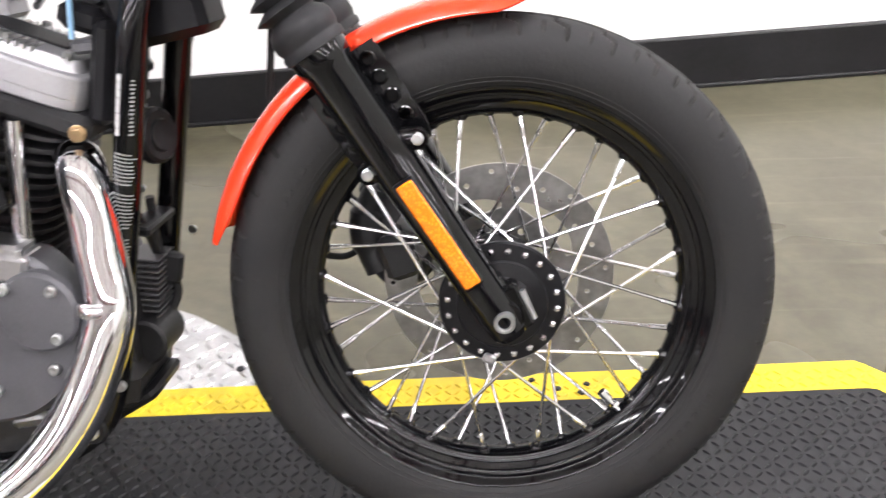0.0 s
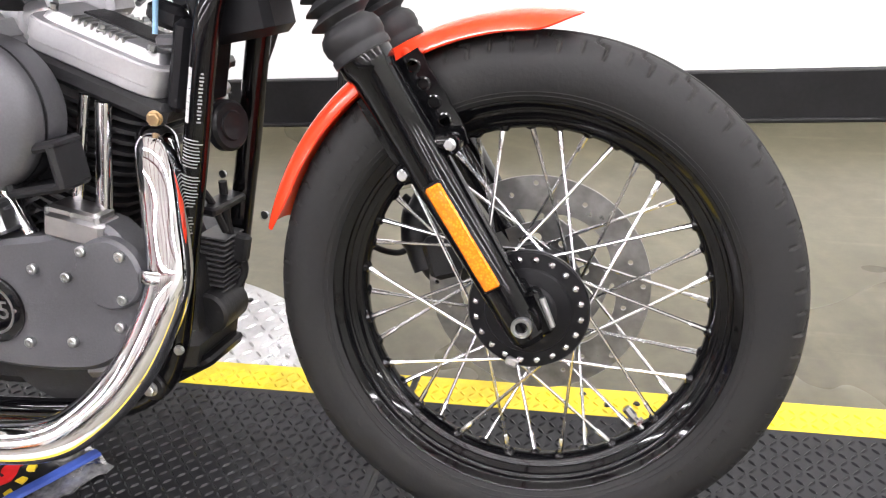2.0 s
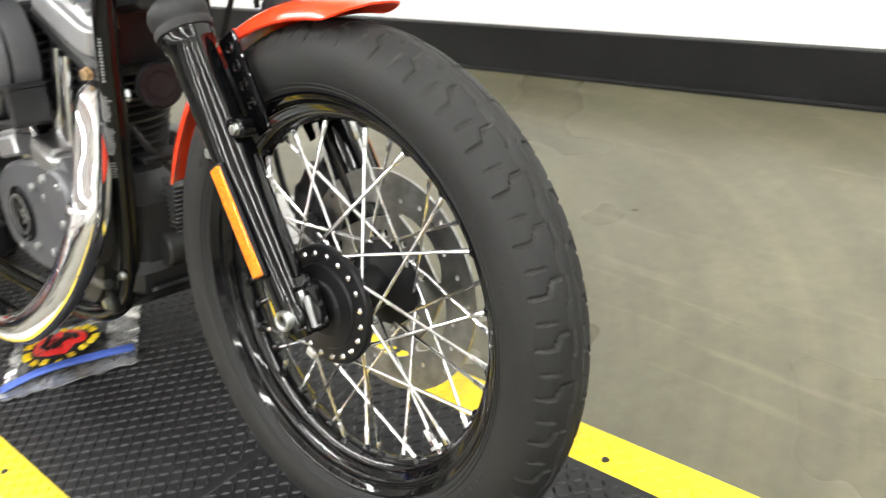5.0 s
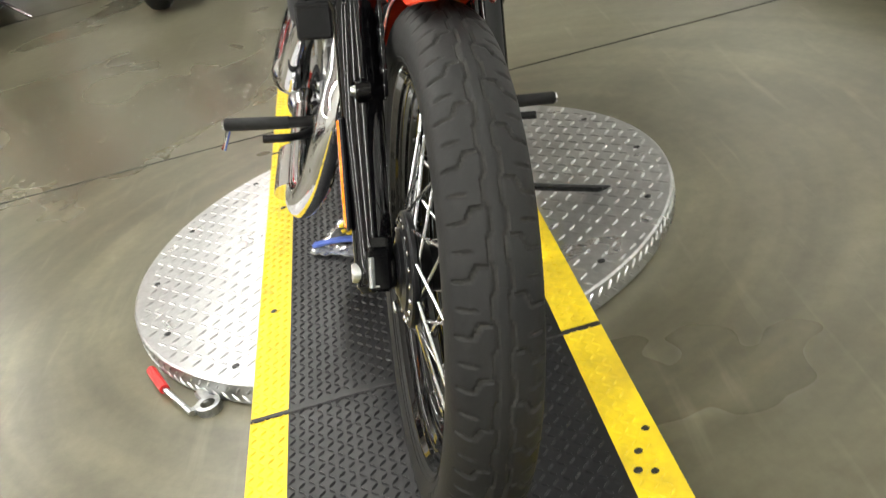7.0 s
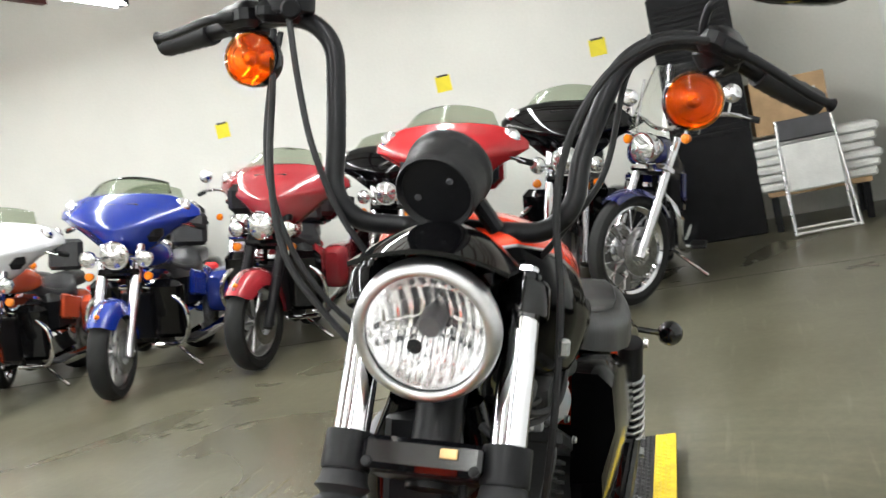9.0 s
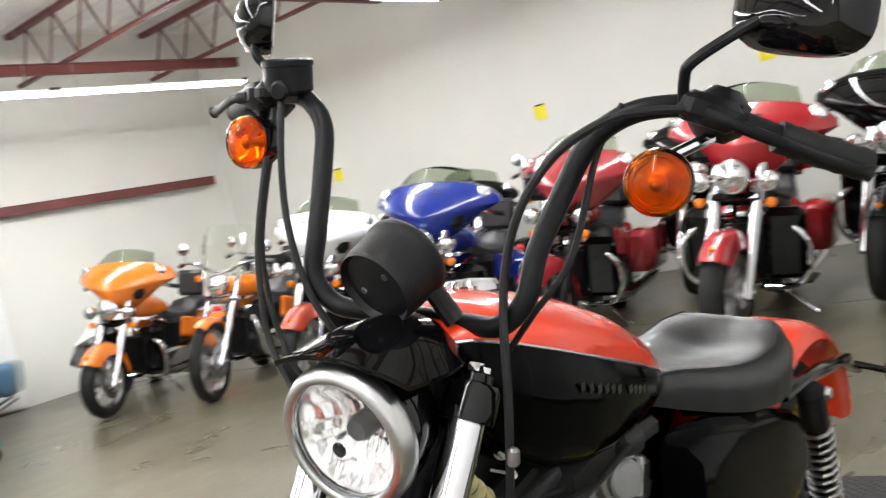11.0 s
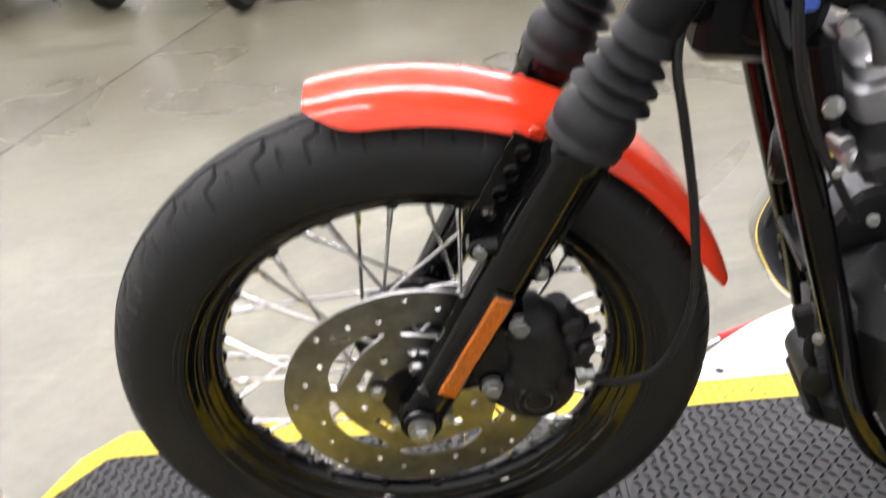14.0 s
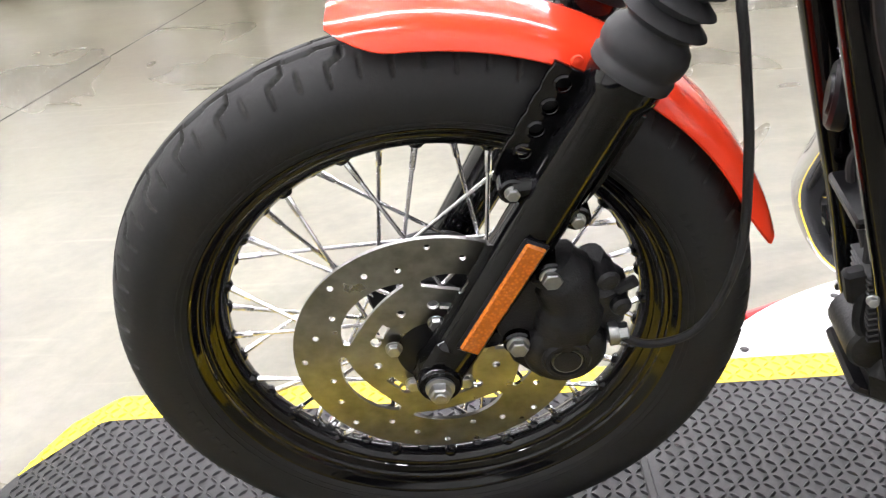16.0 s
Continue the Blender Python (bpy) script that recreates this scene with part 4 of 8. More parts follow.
# brake disc on the left
DY = 0.060
TOY = Matrix.Translation((AX.x, DY, AX.z)) @ Matrix(((1, 0, 0, 0), (0, 0, 1, 0), (0, 1, 0, 0), (0, 0, 0, 1)))
loops = [circle(0, 0, 0.146, 96)]
for k in range(5):
    a = 72 * k + 20
    o, mid_r = [], []
    for t in np.linspace(0, 1, 14):
        hw_ = 0.0125 * math.sqrt(max(0.02, math.sin(math.pi * min(max(t, 0.02), 0.98)))) * (1 - 0.35 * t)
        mid_r.append((radians(a - 8 + 62 * t), 0.0925 + 0.004 * t, hw_))
    o = [((r + h_) * math.cos(b_), (r + h_) * math.sin(b_)) for b_, r, h_ in mid_r] + [((r - h_) * math.cos(b_), (r - h_) * math.sin(b_)) for b_, r, h_ in mid_r[::-1]]
    loops.append(o[::-1])
    for q, (hr, hs) in enumerate(((0.0045, 1.0), (0.006, 1.0))):
        b = radians(a + 40 + q * 30)
        loops.append(circle(0.064 * math.cos(b), 0.064 * math.sin(b), hr, 12, True))
    b0 = a + 4
    loops.append(slot(0.058, 0.067, b0, b0 + 16)[::-1])
for k in range(24):
    a = radians(15 * k)
    r = (0.136, 0.124, 0.115)[k % 3]
    loops.append(circle(r * math.cos(a), r * math.sin(a), 0.0034, 10, True))
loops.append(circle(0, 0, 0.028, 28, True))
fpart("brake_disc", Geo().add(plate(loops, 0.0045, m=TOY)), M["disc_steel"], wheel, "drilled steel brake disc with spiral windows")
for k in range(5):
    a = radians(72 * k + 20)
    fpart("disc_bolt", Geo().add(bolt(AX + Vector((0.046 * math.cos(a), DY + 0.002, 0.046 * math.sin(a))), (0, 1, 0), 0.0075, 0.007)), M["zinc"], wheel)
# axle
fpart("axle", Geo().add(lathe([(0.0075, -0.012), (0.0075, 0.0), (0.0085, 0.001), (0.0115, 0.001), (0.0125, -0.001), (0.0125, -0.06)], AX + Vector((0, -0.117, 0)), (0, -1, 0), 28))
      .add(lathe([(0.0145, 0), (0.0145, 0.003), (0.012, 0.004)], AX + Vector((0, 0.106, 0)), (0, 1, 0), 24)).add(lathe([(0.0115, 0), (0.0115, 0.010), (0.0095, 0.012), (0.001, 0.012)], AX + Vector((0, 0.108, 0)), (0, 1, 0), 6)).add(cyl(AX + Vector((0, 0.115, 0)), AX + Vector((0, 0.122, 0)), 0.006, segs=14, bev=0.001)).add(cyl(AX + Vector((0, -0.09, 0)), AX + Vector((0, 0.11, 0)), 0.010)), M["zinc"], wheel, "zinc-plated axle and nut")


def fork_leg(s):
    """Slider, tube, gaiter, reflector and lugs of one leg; s: -1 right, 1 left."""
    y = s * LEG
    b0, t0 = on_fork(0.375, y), on_fork(0.706, y)
    L = (t0 - b0).length
    prof = [(0.004, -0.012), (0.018, -0.012), (0.0235, -0.004), (0.0245, 0.02), (0.0255, 0.10), (0.0275, 0.20), (0.0278, L - 0.03), (0.031, L - 0.024), (0.0325, L - 0.016), (0.0325, L - 0.002), (0.030, L)]
    g = Geo().add(lathe(prof, b0, UP, 36))
    # axle boss
    g.add(lathe([(0.0126, 0.0), (0.021, 0.0), (0.0225, 0.002), (0.0225, 0.038), (0.020, 0.042), (0.0126, 0.042)], AX + Vector((0, s * 0.064, 0)), (0, s, 0), 28, closed=True))
    g.add(cbox(0.034, 0.034, 0.05, 0.006, m=Matrix.Translation(AX + Vector((-0.006, y, 0.022))) @ Matrix.Rotation(-RAKE, 4, "Y")))
    leg = fpart("fork_leg", g, M["gloss_black"], bike, "gloss black fork slider")
    g = Geo().add(cyl(on_fork(0.70, y), on_fork(0.99, y), 0.0195, segs=32))
    fpart("fork_tube", g, M["chrome"], leg, "chromed fork tube")
    # gaiter
    q0, q1 = on_fork(0.710, y), on_fork(0.806, y)
    H = (q1 - q0).length
    pr = [(0.031, -0.012), (0.0355, -0.011), (0.0360, -0.003), (0.0340, -0.001), (0.0345, 0.002), (0.0365, 0.006), (0.0370, 0.016), (0.034, 0.024), (0.027, 0.030)]
    n = 4
    for k in range(n):
        h0 = 0.03 + (H - 0.042) * k / n
        st_ = (H - 0.042) / n
        rr_ = 0.0378 - 0.0027 * k
        pr += [(max(0.0212, rr_ - 0.0115), h0 + st_ * 0.10), (max(0.0216, rr_ - 0.0105), h0 + st_ * 0.18), (rr_ - 0.001, h0 + st_ * 0.52), (rr_, h0 + st_ * 0.58), (rr_ - 0.001, h0 + st_ * 0.66)]
    pr += [(0.0255, H - 0.012), (0.0245, H - 0.004), (0.0225, H)]
    fpart("gaiter", Geo().add(lathe(pr, q0, UP, 36)), M["rubber"], leg, "ribbed black rubber gaiter", sharp=70)
    # reflector on the outer face
    ca, cb_ = on_fork(0.438, s * 0.1115), on_fork(0.556, s * 0.1115)
    mid = (ca + cb_) / 2
    rot = Matrix.Translation(mid) @ Matrix.Rotation(-RAKE, 4, "Y")
    ln_ = (cb_ - ca).length
    fpart("reflector_holder", Geo().add(cbox(0.025, 0.006, ln_ + 0.008, 0.003, m=rot)), M["satin_black"], leg)
    # right reflector takes the lit amber, left one the copy darkened for shade
    fpart("reflector", Geo().add(cbox(0.020, 0.006, ln_ + 0.002, 0.002, m=rot @ pose(0, s * 0.003, 0))), M["amber"] if s < 0 else M["amber_shaded"], leg, "amber plastic reflector")
    # upper cap
    c = on_fork(1.0, y)
    fpart("cap", Geo().add(lathe([(0.028, -0.045), (0.029, -0.042), (0.029, -0.012), (0.026, -0.006), (0.018, -0.004), (0.0175, 0.004), (0.015, 0.006)], c, UP, 28)), M["gloss_black"], leg)
    fpart("cap_bolt", Geo().add(lathe([(0.0135, 0), (0.0135, 0.008), (0.011, 0.011), (0.001, 0.011)], c + UP * 0.004, UP, 6)), M["chrome"], leg)
    # lugs and bolts for the mudguard
    for (bx, bz) in ((-0.079, 0.600), (-0.135, 0.565)):
        p = Vector((bx, s * 0.089, bz))
        ax_p = on_fork(bz, s * LEG)
        fpart("mount_lug", Geo().add(sweep([ax_p, p + Vector((0, -s * 0.004, 0))], [0.011, 0.0125], 12)).add(cyl(p + Vector((0, -s * 0.016, 0)), p + Vector((0, s * 0.004, 0)), 0.0125, segs=18, bev=0.002)), M["gloss_black"], leg)
        fpart("mount_bolt", Geo().add(bolt(p + Vector((0, s * 0.004, 0)), (0, s, 0), 0.0062, 0.006)), M["zinc"], leg)
    return leg


leg_r, leg_l = fork_leg(-1), fork_leg(1)
# pinch bolt and its split on the right slider
g = Geo().add(cbox(0.02, 0.03, 0.055, 0.004, m=Matrix.Translation(AX + Vector((0.017, -0.086, 0.012))) @ Matrix.Rotation(-RAKE * 0.8, 4, "Y")))
fpart("pinch_clamp", g, M["gloss_black"], leg_r)
fpart("pinch_bolt", Geo().add(bolt(Vector((0.026, -0.085, 0.384)), (0.85, 0, -0.5), 0.0075, 0.007)).add(cyl((0.022, -0.09, 0.42), (0.034, -0.09, 0.385), 0.004, segs=8)), M["zinc"], leg_r)
fpart("wheel_weight", Geo().add(cbox(0.016, 0.006, 0.012, 0.003, m=pose(-0.02, -0.056, 0.325, 0, 25, 0))), M["alloy"], wheel)

# mudguard
def guard_geo(cx, cz, a0, a1, crown, edge, half, n=46, c=17, front_cut=0.0, rear_cut=0.0, thick=0.0022, fall=0.0):
    """A mudguard shell: arc of degrees about the axle, with clipped, rounded ends."""
    rings_o, rings_i = [], []
    for i in range(n + 1):
        t = i / n
        a = radians(a0 + (a1 - a0) * t)
        ef = min(1.0, (t * (a1 - a0)) / 9.0) if front_cut else 1.0
        er = min(1.0, ((1 - t) * (a1 - a0)) / 11.0) if rear_cut else 1.0
        e = math.sqrt(max(0.0, 1 - (1 - ef) ** 2 * front_cut)) * math.sqrt(max(0.0, 1 - (1 - er) ** 2 * rear_cut))
        o, inn = [], []
        for k in range(c):
            w = -1 + 2 * k / (c - 1)
            th_ = w * e
            drop = abs(th_) ** 3.2
            r = crown - fall * t - (crown - edge) * drop
            y = half * math.copysign(1 - (1 - abs(th_)) ** 1.35, th_)
            o.append((cx + r * math.cos(a), y, cz + r * math.sin(a)))
            r -= thick
            y *= (half - thick) / half
            inn.append((cx + r * math.cos(a), y, cz + r * math.sin(a)))
        rings_o.append(o + inn[::-1])
    return loft(rings_o, cap=True)


guard = fpart("front_mudguard", Geo().add(guard_geo(AX.x, AX.z, 79.5, 164.0, 0.356, 0.334, 0.050, front_cut=0.8, rear_cut=0.4, fall=0.004), pose(0, 0.008, 0)), M["orange_red"], bike, "glossy orange-red short front mudguard", sharp=60)
# punched brackets
def bracket(s):
    """Two punched straps beside the slider, lying along the fork; s: -1 right, 1 left."""
    y = s * 0.060 + 0.004
    m = Matrix(((1, 0, 0, 0), (0, 0, 1, y), (0, 1, 0, 0), (0, 0, 0, 1)))
    for bx, bz, ln_, wd, holes in ((-0.079, 0.600, 0.112, 0.0155, (0.026, 0.050, 0.074, 0.097)), (-0.135, 0.565, 0.100, 0.0135, (0.030, 0.054, 0.078))):
        def q(a, b):
            return (bx + UP.x * a + FWD.x * b, bz + UP.z * a + FWD.z * b)
        o = [q(-0.010, -wd * 0.7), q(-0.010, wd * 0.7), q(0.006, wd)]
        for k in range(len(holes)):
            o += [q(holes[k] - 0.006, wd * 1.06), q(holes[k] + 0.006, wd * 1.06), q(holes[k] + 0.012, wd * 0.97)]
        o += [q(ln_, wd), q(ln_, -wd)]
        for k in range(len(holes) - 1, -1, -1):
            o += [q(holes[k] + 0.006, -wd * 1.06), q(holes[k] - 0.006, -wd * 1.06), q(holes[k] - 0.012, -wd * 0.97)]
        b = fpart("guard_bracket", Geo().add(plate([o, *[circle(*q(a, 0), 0.0074, 16, True) for a in holes]], 0.005, 0.0008, m=m)), M["gloss_black"], guard, "punched black bracket")
        for a in holes:
            c = q(a, 0)
            fpart("eyelet", Geo().add(lathe([(0.0072, -0.0045), (0.0092, -0.0035), (0.0092, 0.0035), (0.0072, 0.0045)], (c[0], y, c[1]), (0, 1, 0), 18, closed=True)), M["gloss_black"], guard)
    fpart("guard_bolt", Geo().add(lathe([(0.006, 0), (0.005, 0.002), (0.001, 0.003)], Vector((-0.138, s * 0.050 + 0.008, 0.700)), Vector((-0.2, s, 0.2)), 14)), M["orange_red"], guard)


bracket(-1), bracket(1)

# caliper, hose
CAL = Matrix.Translation((-0.118, 0.088, 0.452)) @ Matrix.Rotation(radians(-14), 4, "Y")
CY = -0.123, 0.419
g = Geo().add(lathe([(0.001, 0.0), (0.034, 0.0), (0.040, 0.006), (0.042, 0.03), (0.040, 0.044), (0.033, 0.052), (0.024, 0.053)], (CY[0], 0.062, CY[1]), (0, 1, 0), 36))
g.add(sweep(spline([(-0.121, 0.088, 0.43), (-0.128, 0.09, 0.465), (-0.122, 0.09, 0.50), (-0.108, 0.088, 0.522)], 5), [0.034] * 6 + [0.03] * 6 + [0.026] * 3 + [0.018], 18))
cal = fpart("brake_caliper", g, M["crinkle_black"], bike, "black brake caliper behind the left slider", sharp=50)
fpart("bridge", Geo().add(cbox(0.045, 0.024, 0.06, 0.008), CAL @ pose(-0.01, -0.046, -0.02)), M["crinkle_black"], cal)
fpart("rear_housing", Geo().add(sweep(spline([(-0.150, 0.07, 0.405), (-0.162, 0.075, 0.44), (-0.160, 0.078, 0.48), (-0.145, 0.08, 0.51)], 5), [0.02] * 5 + [0.024] * 6 + [0.018] * 5, 14)), M["crinkle_black"], cal)
for k, (bx, bz) in enumerate(((-0.158, 0.505), (-0.172, 0.468), (-0.146, 0.455))):
    fpart("boss", Geo().add(cyl((bx, 0.086, bz), (bx - 0.004, 0.112 - 0.004 * k, bz), 0.011 - 0.001 * k, segs=16, bev=0.003)), M["crinkle_black"], cal)
fpart("bleed_nipple", Geo().add(cyl((-0.172, 0.098, 0.485), (-0.187, 0.102, 0.497), 0.006, segs=10)), M["rubber"], cal)
fpart("carrier", Geo().add(plate([[(-0.075, 0.405), (-0.06, 0.45), (-0.082, 0.515), (-0.118, 0.525), (-0.11, 0.44), (-0.1, 0.38)]], 0.012, 0.002, m=Matrix(((1, 0, 0, 0), (0, 0, 1, 0.094), (0, 1, 0, 0), (0, 0, 0, 1))))), M["crinkle_black"], cal)
fpart("piston_cap", Geo().add(lathe([(0.024, -0.004), (0.024, 0.004), (0.021, 0.008), (0.0175, 0.008), (0.0165, 0.005), (0.014, 0.005), (0.013, 0.008), (0.001, 0.009)], (-0.123, 0.114, 0.419), (0, 1, 0), 28)), M["crinkle_black"], cal)
fpart("piston_plug", Geo().add(lathe([(0.0155, 0.004), (0.0145, 0.0075), (0.011, 0.0065), (0.0105, 0.0082), (0.001, 0.0086)], (-0.123, 0.114, 0.419), (0, 1, 0), 24)), M["disc_steel"], cal)
for bx, bz in ((-0.110, 0.515), (-0.078, 0.434)):
    fpart("caliper_bolt", Geo().add(bolt((bx, 0.108, bz), (0, 1, 0), 0.0095, 0.009)), M["zinc"], cal)
    fpart("caliper_lug", Geo().add(cyl((bx, 0.065, bz), (bx, 0.108, bz), 0.014, segs=18, bev=0.002)).add(sweep([(bx, LEG, bz), on_fork(bz - 0.01, LEG)], 0.014, 10)), M["gloss_black"], cal)
fpart("banjo", Geo().add(bolt((-0.172, 0.1, 0.432), (-1, 0, 0.1), 0.009, 0.012)).add(lathe([(0.006, 0), (0.013, 0.001), (0.013, 0.009), (0.006, 0.01)], (-0.164, 0.1, 0.432), (-1, 0, 0.1), 18)), M["zinc"], cal)
fpart("brake_hose", Geo().add(sweep(spline([(-0.168, 0.1, 0.432), (-0.205, 0.104, 0.416), (-0.250, 0.108, 0.437), (-0.277, 0.108, 0.517), (-0.273, 0.108, 0.62), (-0.258, 0.108, 0.72), (-0.250, 0.1, 0.78), (-0.262, 0.085, 0.83), (-0.285, 0.05, 0.85)], 7), 0.0044, 10)), M["rubber"], bike, "black rubber brake hose")

# ---- yokes, lamp, bars ----
g = Geo()
lo = on_fork(0.822)
rotF = lambda p: Matrix.Translation(p) @ Matrix.Rotation(-RAKE, 4, "Y")
g.add(cbox(0.06, 0.13, 0.036, 0.01, m=rotF(lo + FWD * -0.02)))
for s in (-1, 1):
    g.add(lathe([(0.0197, -0.02), (0.0252, -0.02), (0.026, -0.017), (0.026, 0.017), (0.0252, 0.02), (0.0197, 0.02)], on_fork(0.822, s * LEG), UP, 28, closed=True))
yoke = fpart("lower_yoke", g, M["satin_black"], bike, "black lower fork yoke")
fpart("yoke_cover", Geo().add(cbox(0.02, 0.125, 0.034, 0.006, m=rotF(lo + FWD * 0.018))), M["polished_black"], yoke, "polished black yoke cover")
fpart("yoke_sticker", Geo().add(cbox(0.004, 0.018, 0.010, 0.001, m=rotF(lo + FWD * 0.0285 + Vector((0, 0.028, 0.004))))), M["notice_cream"], yoke)
for s in (-1, 1):
    fpart("yoke_bolt", Geo().add(bolt(on_fork(0.812, s * 0.055, 0.028), FWD, 0.005, 0.004)), M["satin_black"], yoke)
g = Geo()
hi = on_fork(0.985)
g.add(cbox(0.075, 0.15, 0.026, 0.008, m=rotF(hi + FWD * -0.025)))
fpart("upper_yoke", g, M["satin_black"], bike, "black upper fork yoke")
fpart("steering_stem", Geo().add(cyl(on_fork(0.80, 0, -0.05), on_fork(1.0, 0, -0.05), 0.028, segs=28)), M["satin_black"], bike)
for s in (-1, 1):
    fpart("bar_riser", Geo().add(cyl(on_fork(0.99, s * 0.045, -0.03), on_fork(1.035, s * 0.045, -0.03) + Vector((0.0, 0, 0)), 0.016, segs=18, bev=0.002)).add(cbox(0.05, 0.028, 0.034, 0.006, m=rotF(on_fork(1.045, s * 0.045, -0.028)))), M["satin_black"], bike)

# headlamp: axis points ahead and a touch down
HL = Matrix.Translation((-0.243, -0.004, 0.957)) @ Matrix.Rotation(radians(9), 4, "Y")
HA = HL.to_3x3() @ Vector((1, 0, 0))
HC = HL.translation
fpart_lamp = fpart("headlamp", Geo().add(lathe([(0.072, 0.0), (0.074, -0.01), (0.073, -0.03), (0.066, -0.06), (0.05, -0.085), (0.03, -0.098), (0.001, -0.102)], HC, HA, 40, cap=False)), M["gloss_black"], bike, "round headlamp in a gloss black shell", sharp=60)
fpart("trim_ring", Geo().add(lathe([(0.0615, 0.012), (0.0625, 0.016), (0.067, 0.0175), (0.073, 0.013), (0.0765, 0.004), (0.0765, -0.006), (0.074, -0.010), (0.070, -0.008), (0.064, 0.006)], HC, HA, 56, closed=True)), M["alloy"], fpart_lamp, "satin chrome trim ring", sharp=60)
# faceted reflector bowl
g = Geo()
nf = 120
fl = Geo()
bowl = [(0.062 - 0.061 * k / 40, 0.006 - 0.054 * (1 - (1 - k / 40) ** 2)) for k in range(41)]
bv, bf = lathe(bowl, (0, 0, 0), (0, 0, 1), nf, cap=False)
bv = np.array(bv)
rw_ = np.hypot(bv[:, 0], bv[:, 1])
lower = np.where(bv[:, 1] < -0.012, 1.0, -1.0)
on_ = np.clip((0.0605 - rw_) / 0.004, 0, 1) * np.clip((rw_ - 0.014) / 0.006, 0, 1)
bv[:, 2] += on_ * (0.0018 * np.cos(bv[:, 0] * 2 * math.pi / 0.0118 + 0.6 * lower) + 0.0016 * lower * np.sign(np.sin(bv[:, 1] * 2 * math.pi / 0.041)))
fw_ = frame_of(HA, (0, 0, 1))
fl.add((bv, bf), Matrix.Translation(HC) @ Matrix((fw_[0], fw_[1], fw_[2])).transposed().to_4x4())
fpart("reflector_bowl", fl, M["lamp_bowl"], fpart_lamp, "fluted chrome reflector", sharp=28)
fpart("bulb_shield", Geo().add(lathe([(0.014, -0.047), (0.014, -0.016), (0.011, -0.010), (0.001, -0.009)], HC, HA, 20)), M["alloy_grey"], fpart_lamp)
fpart("lamp_badge", Geo().add(lathe([(0.008, -0.0005), (0.008, 0.001), (0.001, 0.0015)], HC + HL.to_3x3() @ Vector((0.004, -0.012, -0.016)), HA, 16)), M["satin_black"], fpart_lamp)
lens = fpart("lens", Geo().add(lathe([(0.0625, 0.006), (0.0625, 0.010), (0.045, 0.0165), (0.02, 0.0195), (0.001, 0.020), (0.001, 0.0175), (0.02, 0.017), (0.045, 0.014), (0.061, 0.008)], HC, HA, 48, closed=True)), M["glass"], fpart_lamp, "clear glass lens", sharp=60)
lens.visible_shadow = False
# brow over the lamp
rings = []
for i in range(9):
    t = i / 8
    x = -0.218 - 0.135 * t
    w = 0.082 + 0.010 * math.sin(t * 3.1) - 0.012 * t
    zt = 1.043 + 0.014 * t + 0.010 * math.sin(t * 3.14)
    zs = 1.024 - 0.006 * t
    o = [(x - 0.012 * c * c, -0.004 - w * c, zs + (zt - zs) * (1 - abs(c) ** 2.0)) for c in np.linspace(-1, 1, 17)]
    rings.append(o + [(p[0], p[1] * 0.985, p[2] - 0.005) for p in o[::-1]])
fpart("lamp_brow", Geo().add(loft(rings)), M["gloss_black"], bike, "gloss black lamp brow bracket", sharp=50)
fpart("brow_stay", Geo().add(cbox(0.03, 0.11, 0.055, 0.008, m=pose(-0.318, -0.004, 0.99, 0, 0, 0))), M["satin_black"], bike)
# speedometer can
SPA = Vector((0.90, -0.12, -0.43)).normalized()
SPC = Vector((-0.305, -0.014, 1.090))
speedo = fpart("speedometer", Geo().add(lathe([(0.001, -0.006), (0.038, -0.006), (0.0405, -0.001), (0.0425, 0.002), (0.0445, -0.002), (0.045, -0.012), (0.0465, -0.036), (0.047, -0.044), (0.049, -0.047), (0.049, -0.055), (0.046, -0.060), (0.036, -0.066), (0.001, -0.069)], SPC, SPA, 44)), M["crinkle_black"], bike, "matt black speedometer can on the bars", sharp=40)
fpart("back_plate", Geo().add(lathe([(0.039, -0.0055), (0.038, -0.0045), (0.001, -0.0035)], SPC, SPA, 36)), M["satin_black"], speedo)
for a in (40, 200):
    ar = radians(a)
    u1, u2, _ = frame_of(SPA)
    fpart("screw", Geo().add(lathe([(0.004, 0), (0.003, 0.002), (0.001, 0.002)], SPC + u1 * 0.022 * math.cos(ar) + u2 * 0.022 * math.sin(ar) - SPA * 0.004, SPA, 8)), M["alloy_grey"], speedo)
fpart("speedo_stay", Geo().add(sweep([SPC + SPA * -0.06 + Vector((0, 0.03, -0.035)), (-0.365, 0.045, 1.05)], 0.02, 10, flat=0.5)), M["satin_black"], speedo)
# handlebar
barp = []
BAR = [(-0.372, 0.0, 1.047), (-0.37, 0.06, 1.047), (-0.362, 0.105, 1.052), (-0.362, 0.134, 1.082), (-0.378, 0.140, 1.13), (-0.405, 0.150, 1.20), (-0.422, 0.160, 1.245), (-0.432, 0.185, 1.272), (-0.447, 0.225, 1.282), (-0.475, 0.28, 1.279), (-0.55, 0.40, 1.262), (-0.585, 0.455, 1.254)]
BAR_L = BAR[:5] + [(-0.402, 0.156, 1.185), (-0.420, 0.172, 1.228), (-0.432, 0.198, 1.254), (-0.447, 0.232, 1.266), (-0.473, 0.275, 1.262), (-0.53, 0.365, 1.222), (-0.56, 0.41, 1.205)]
for s in (-1, 1):
    barp.append([(x, s * y - 0.006, z) for x, y, z in (BAR_L if s > 0 else BAR)])
full = barp[0][::-1] + barp[1][1:]
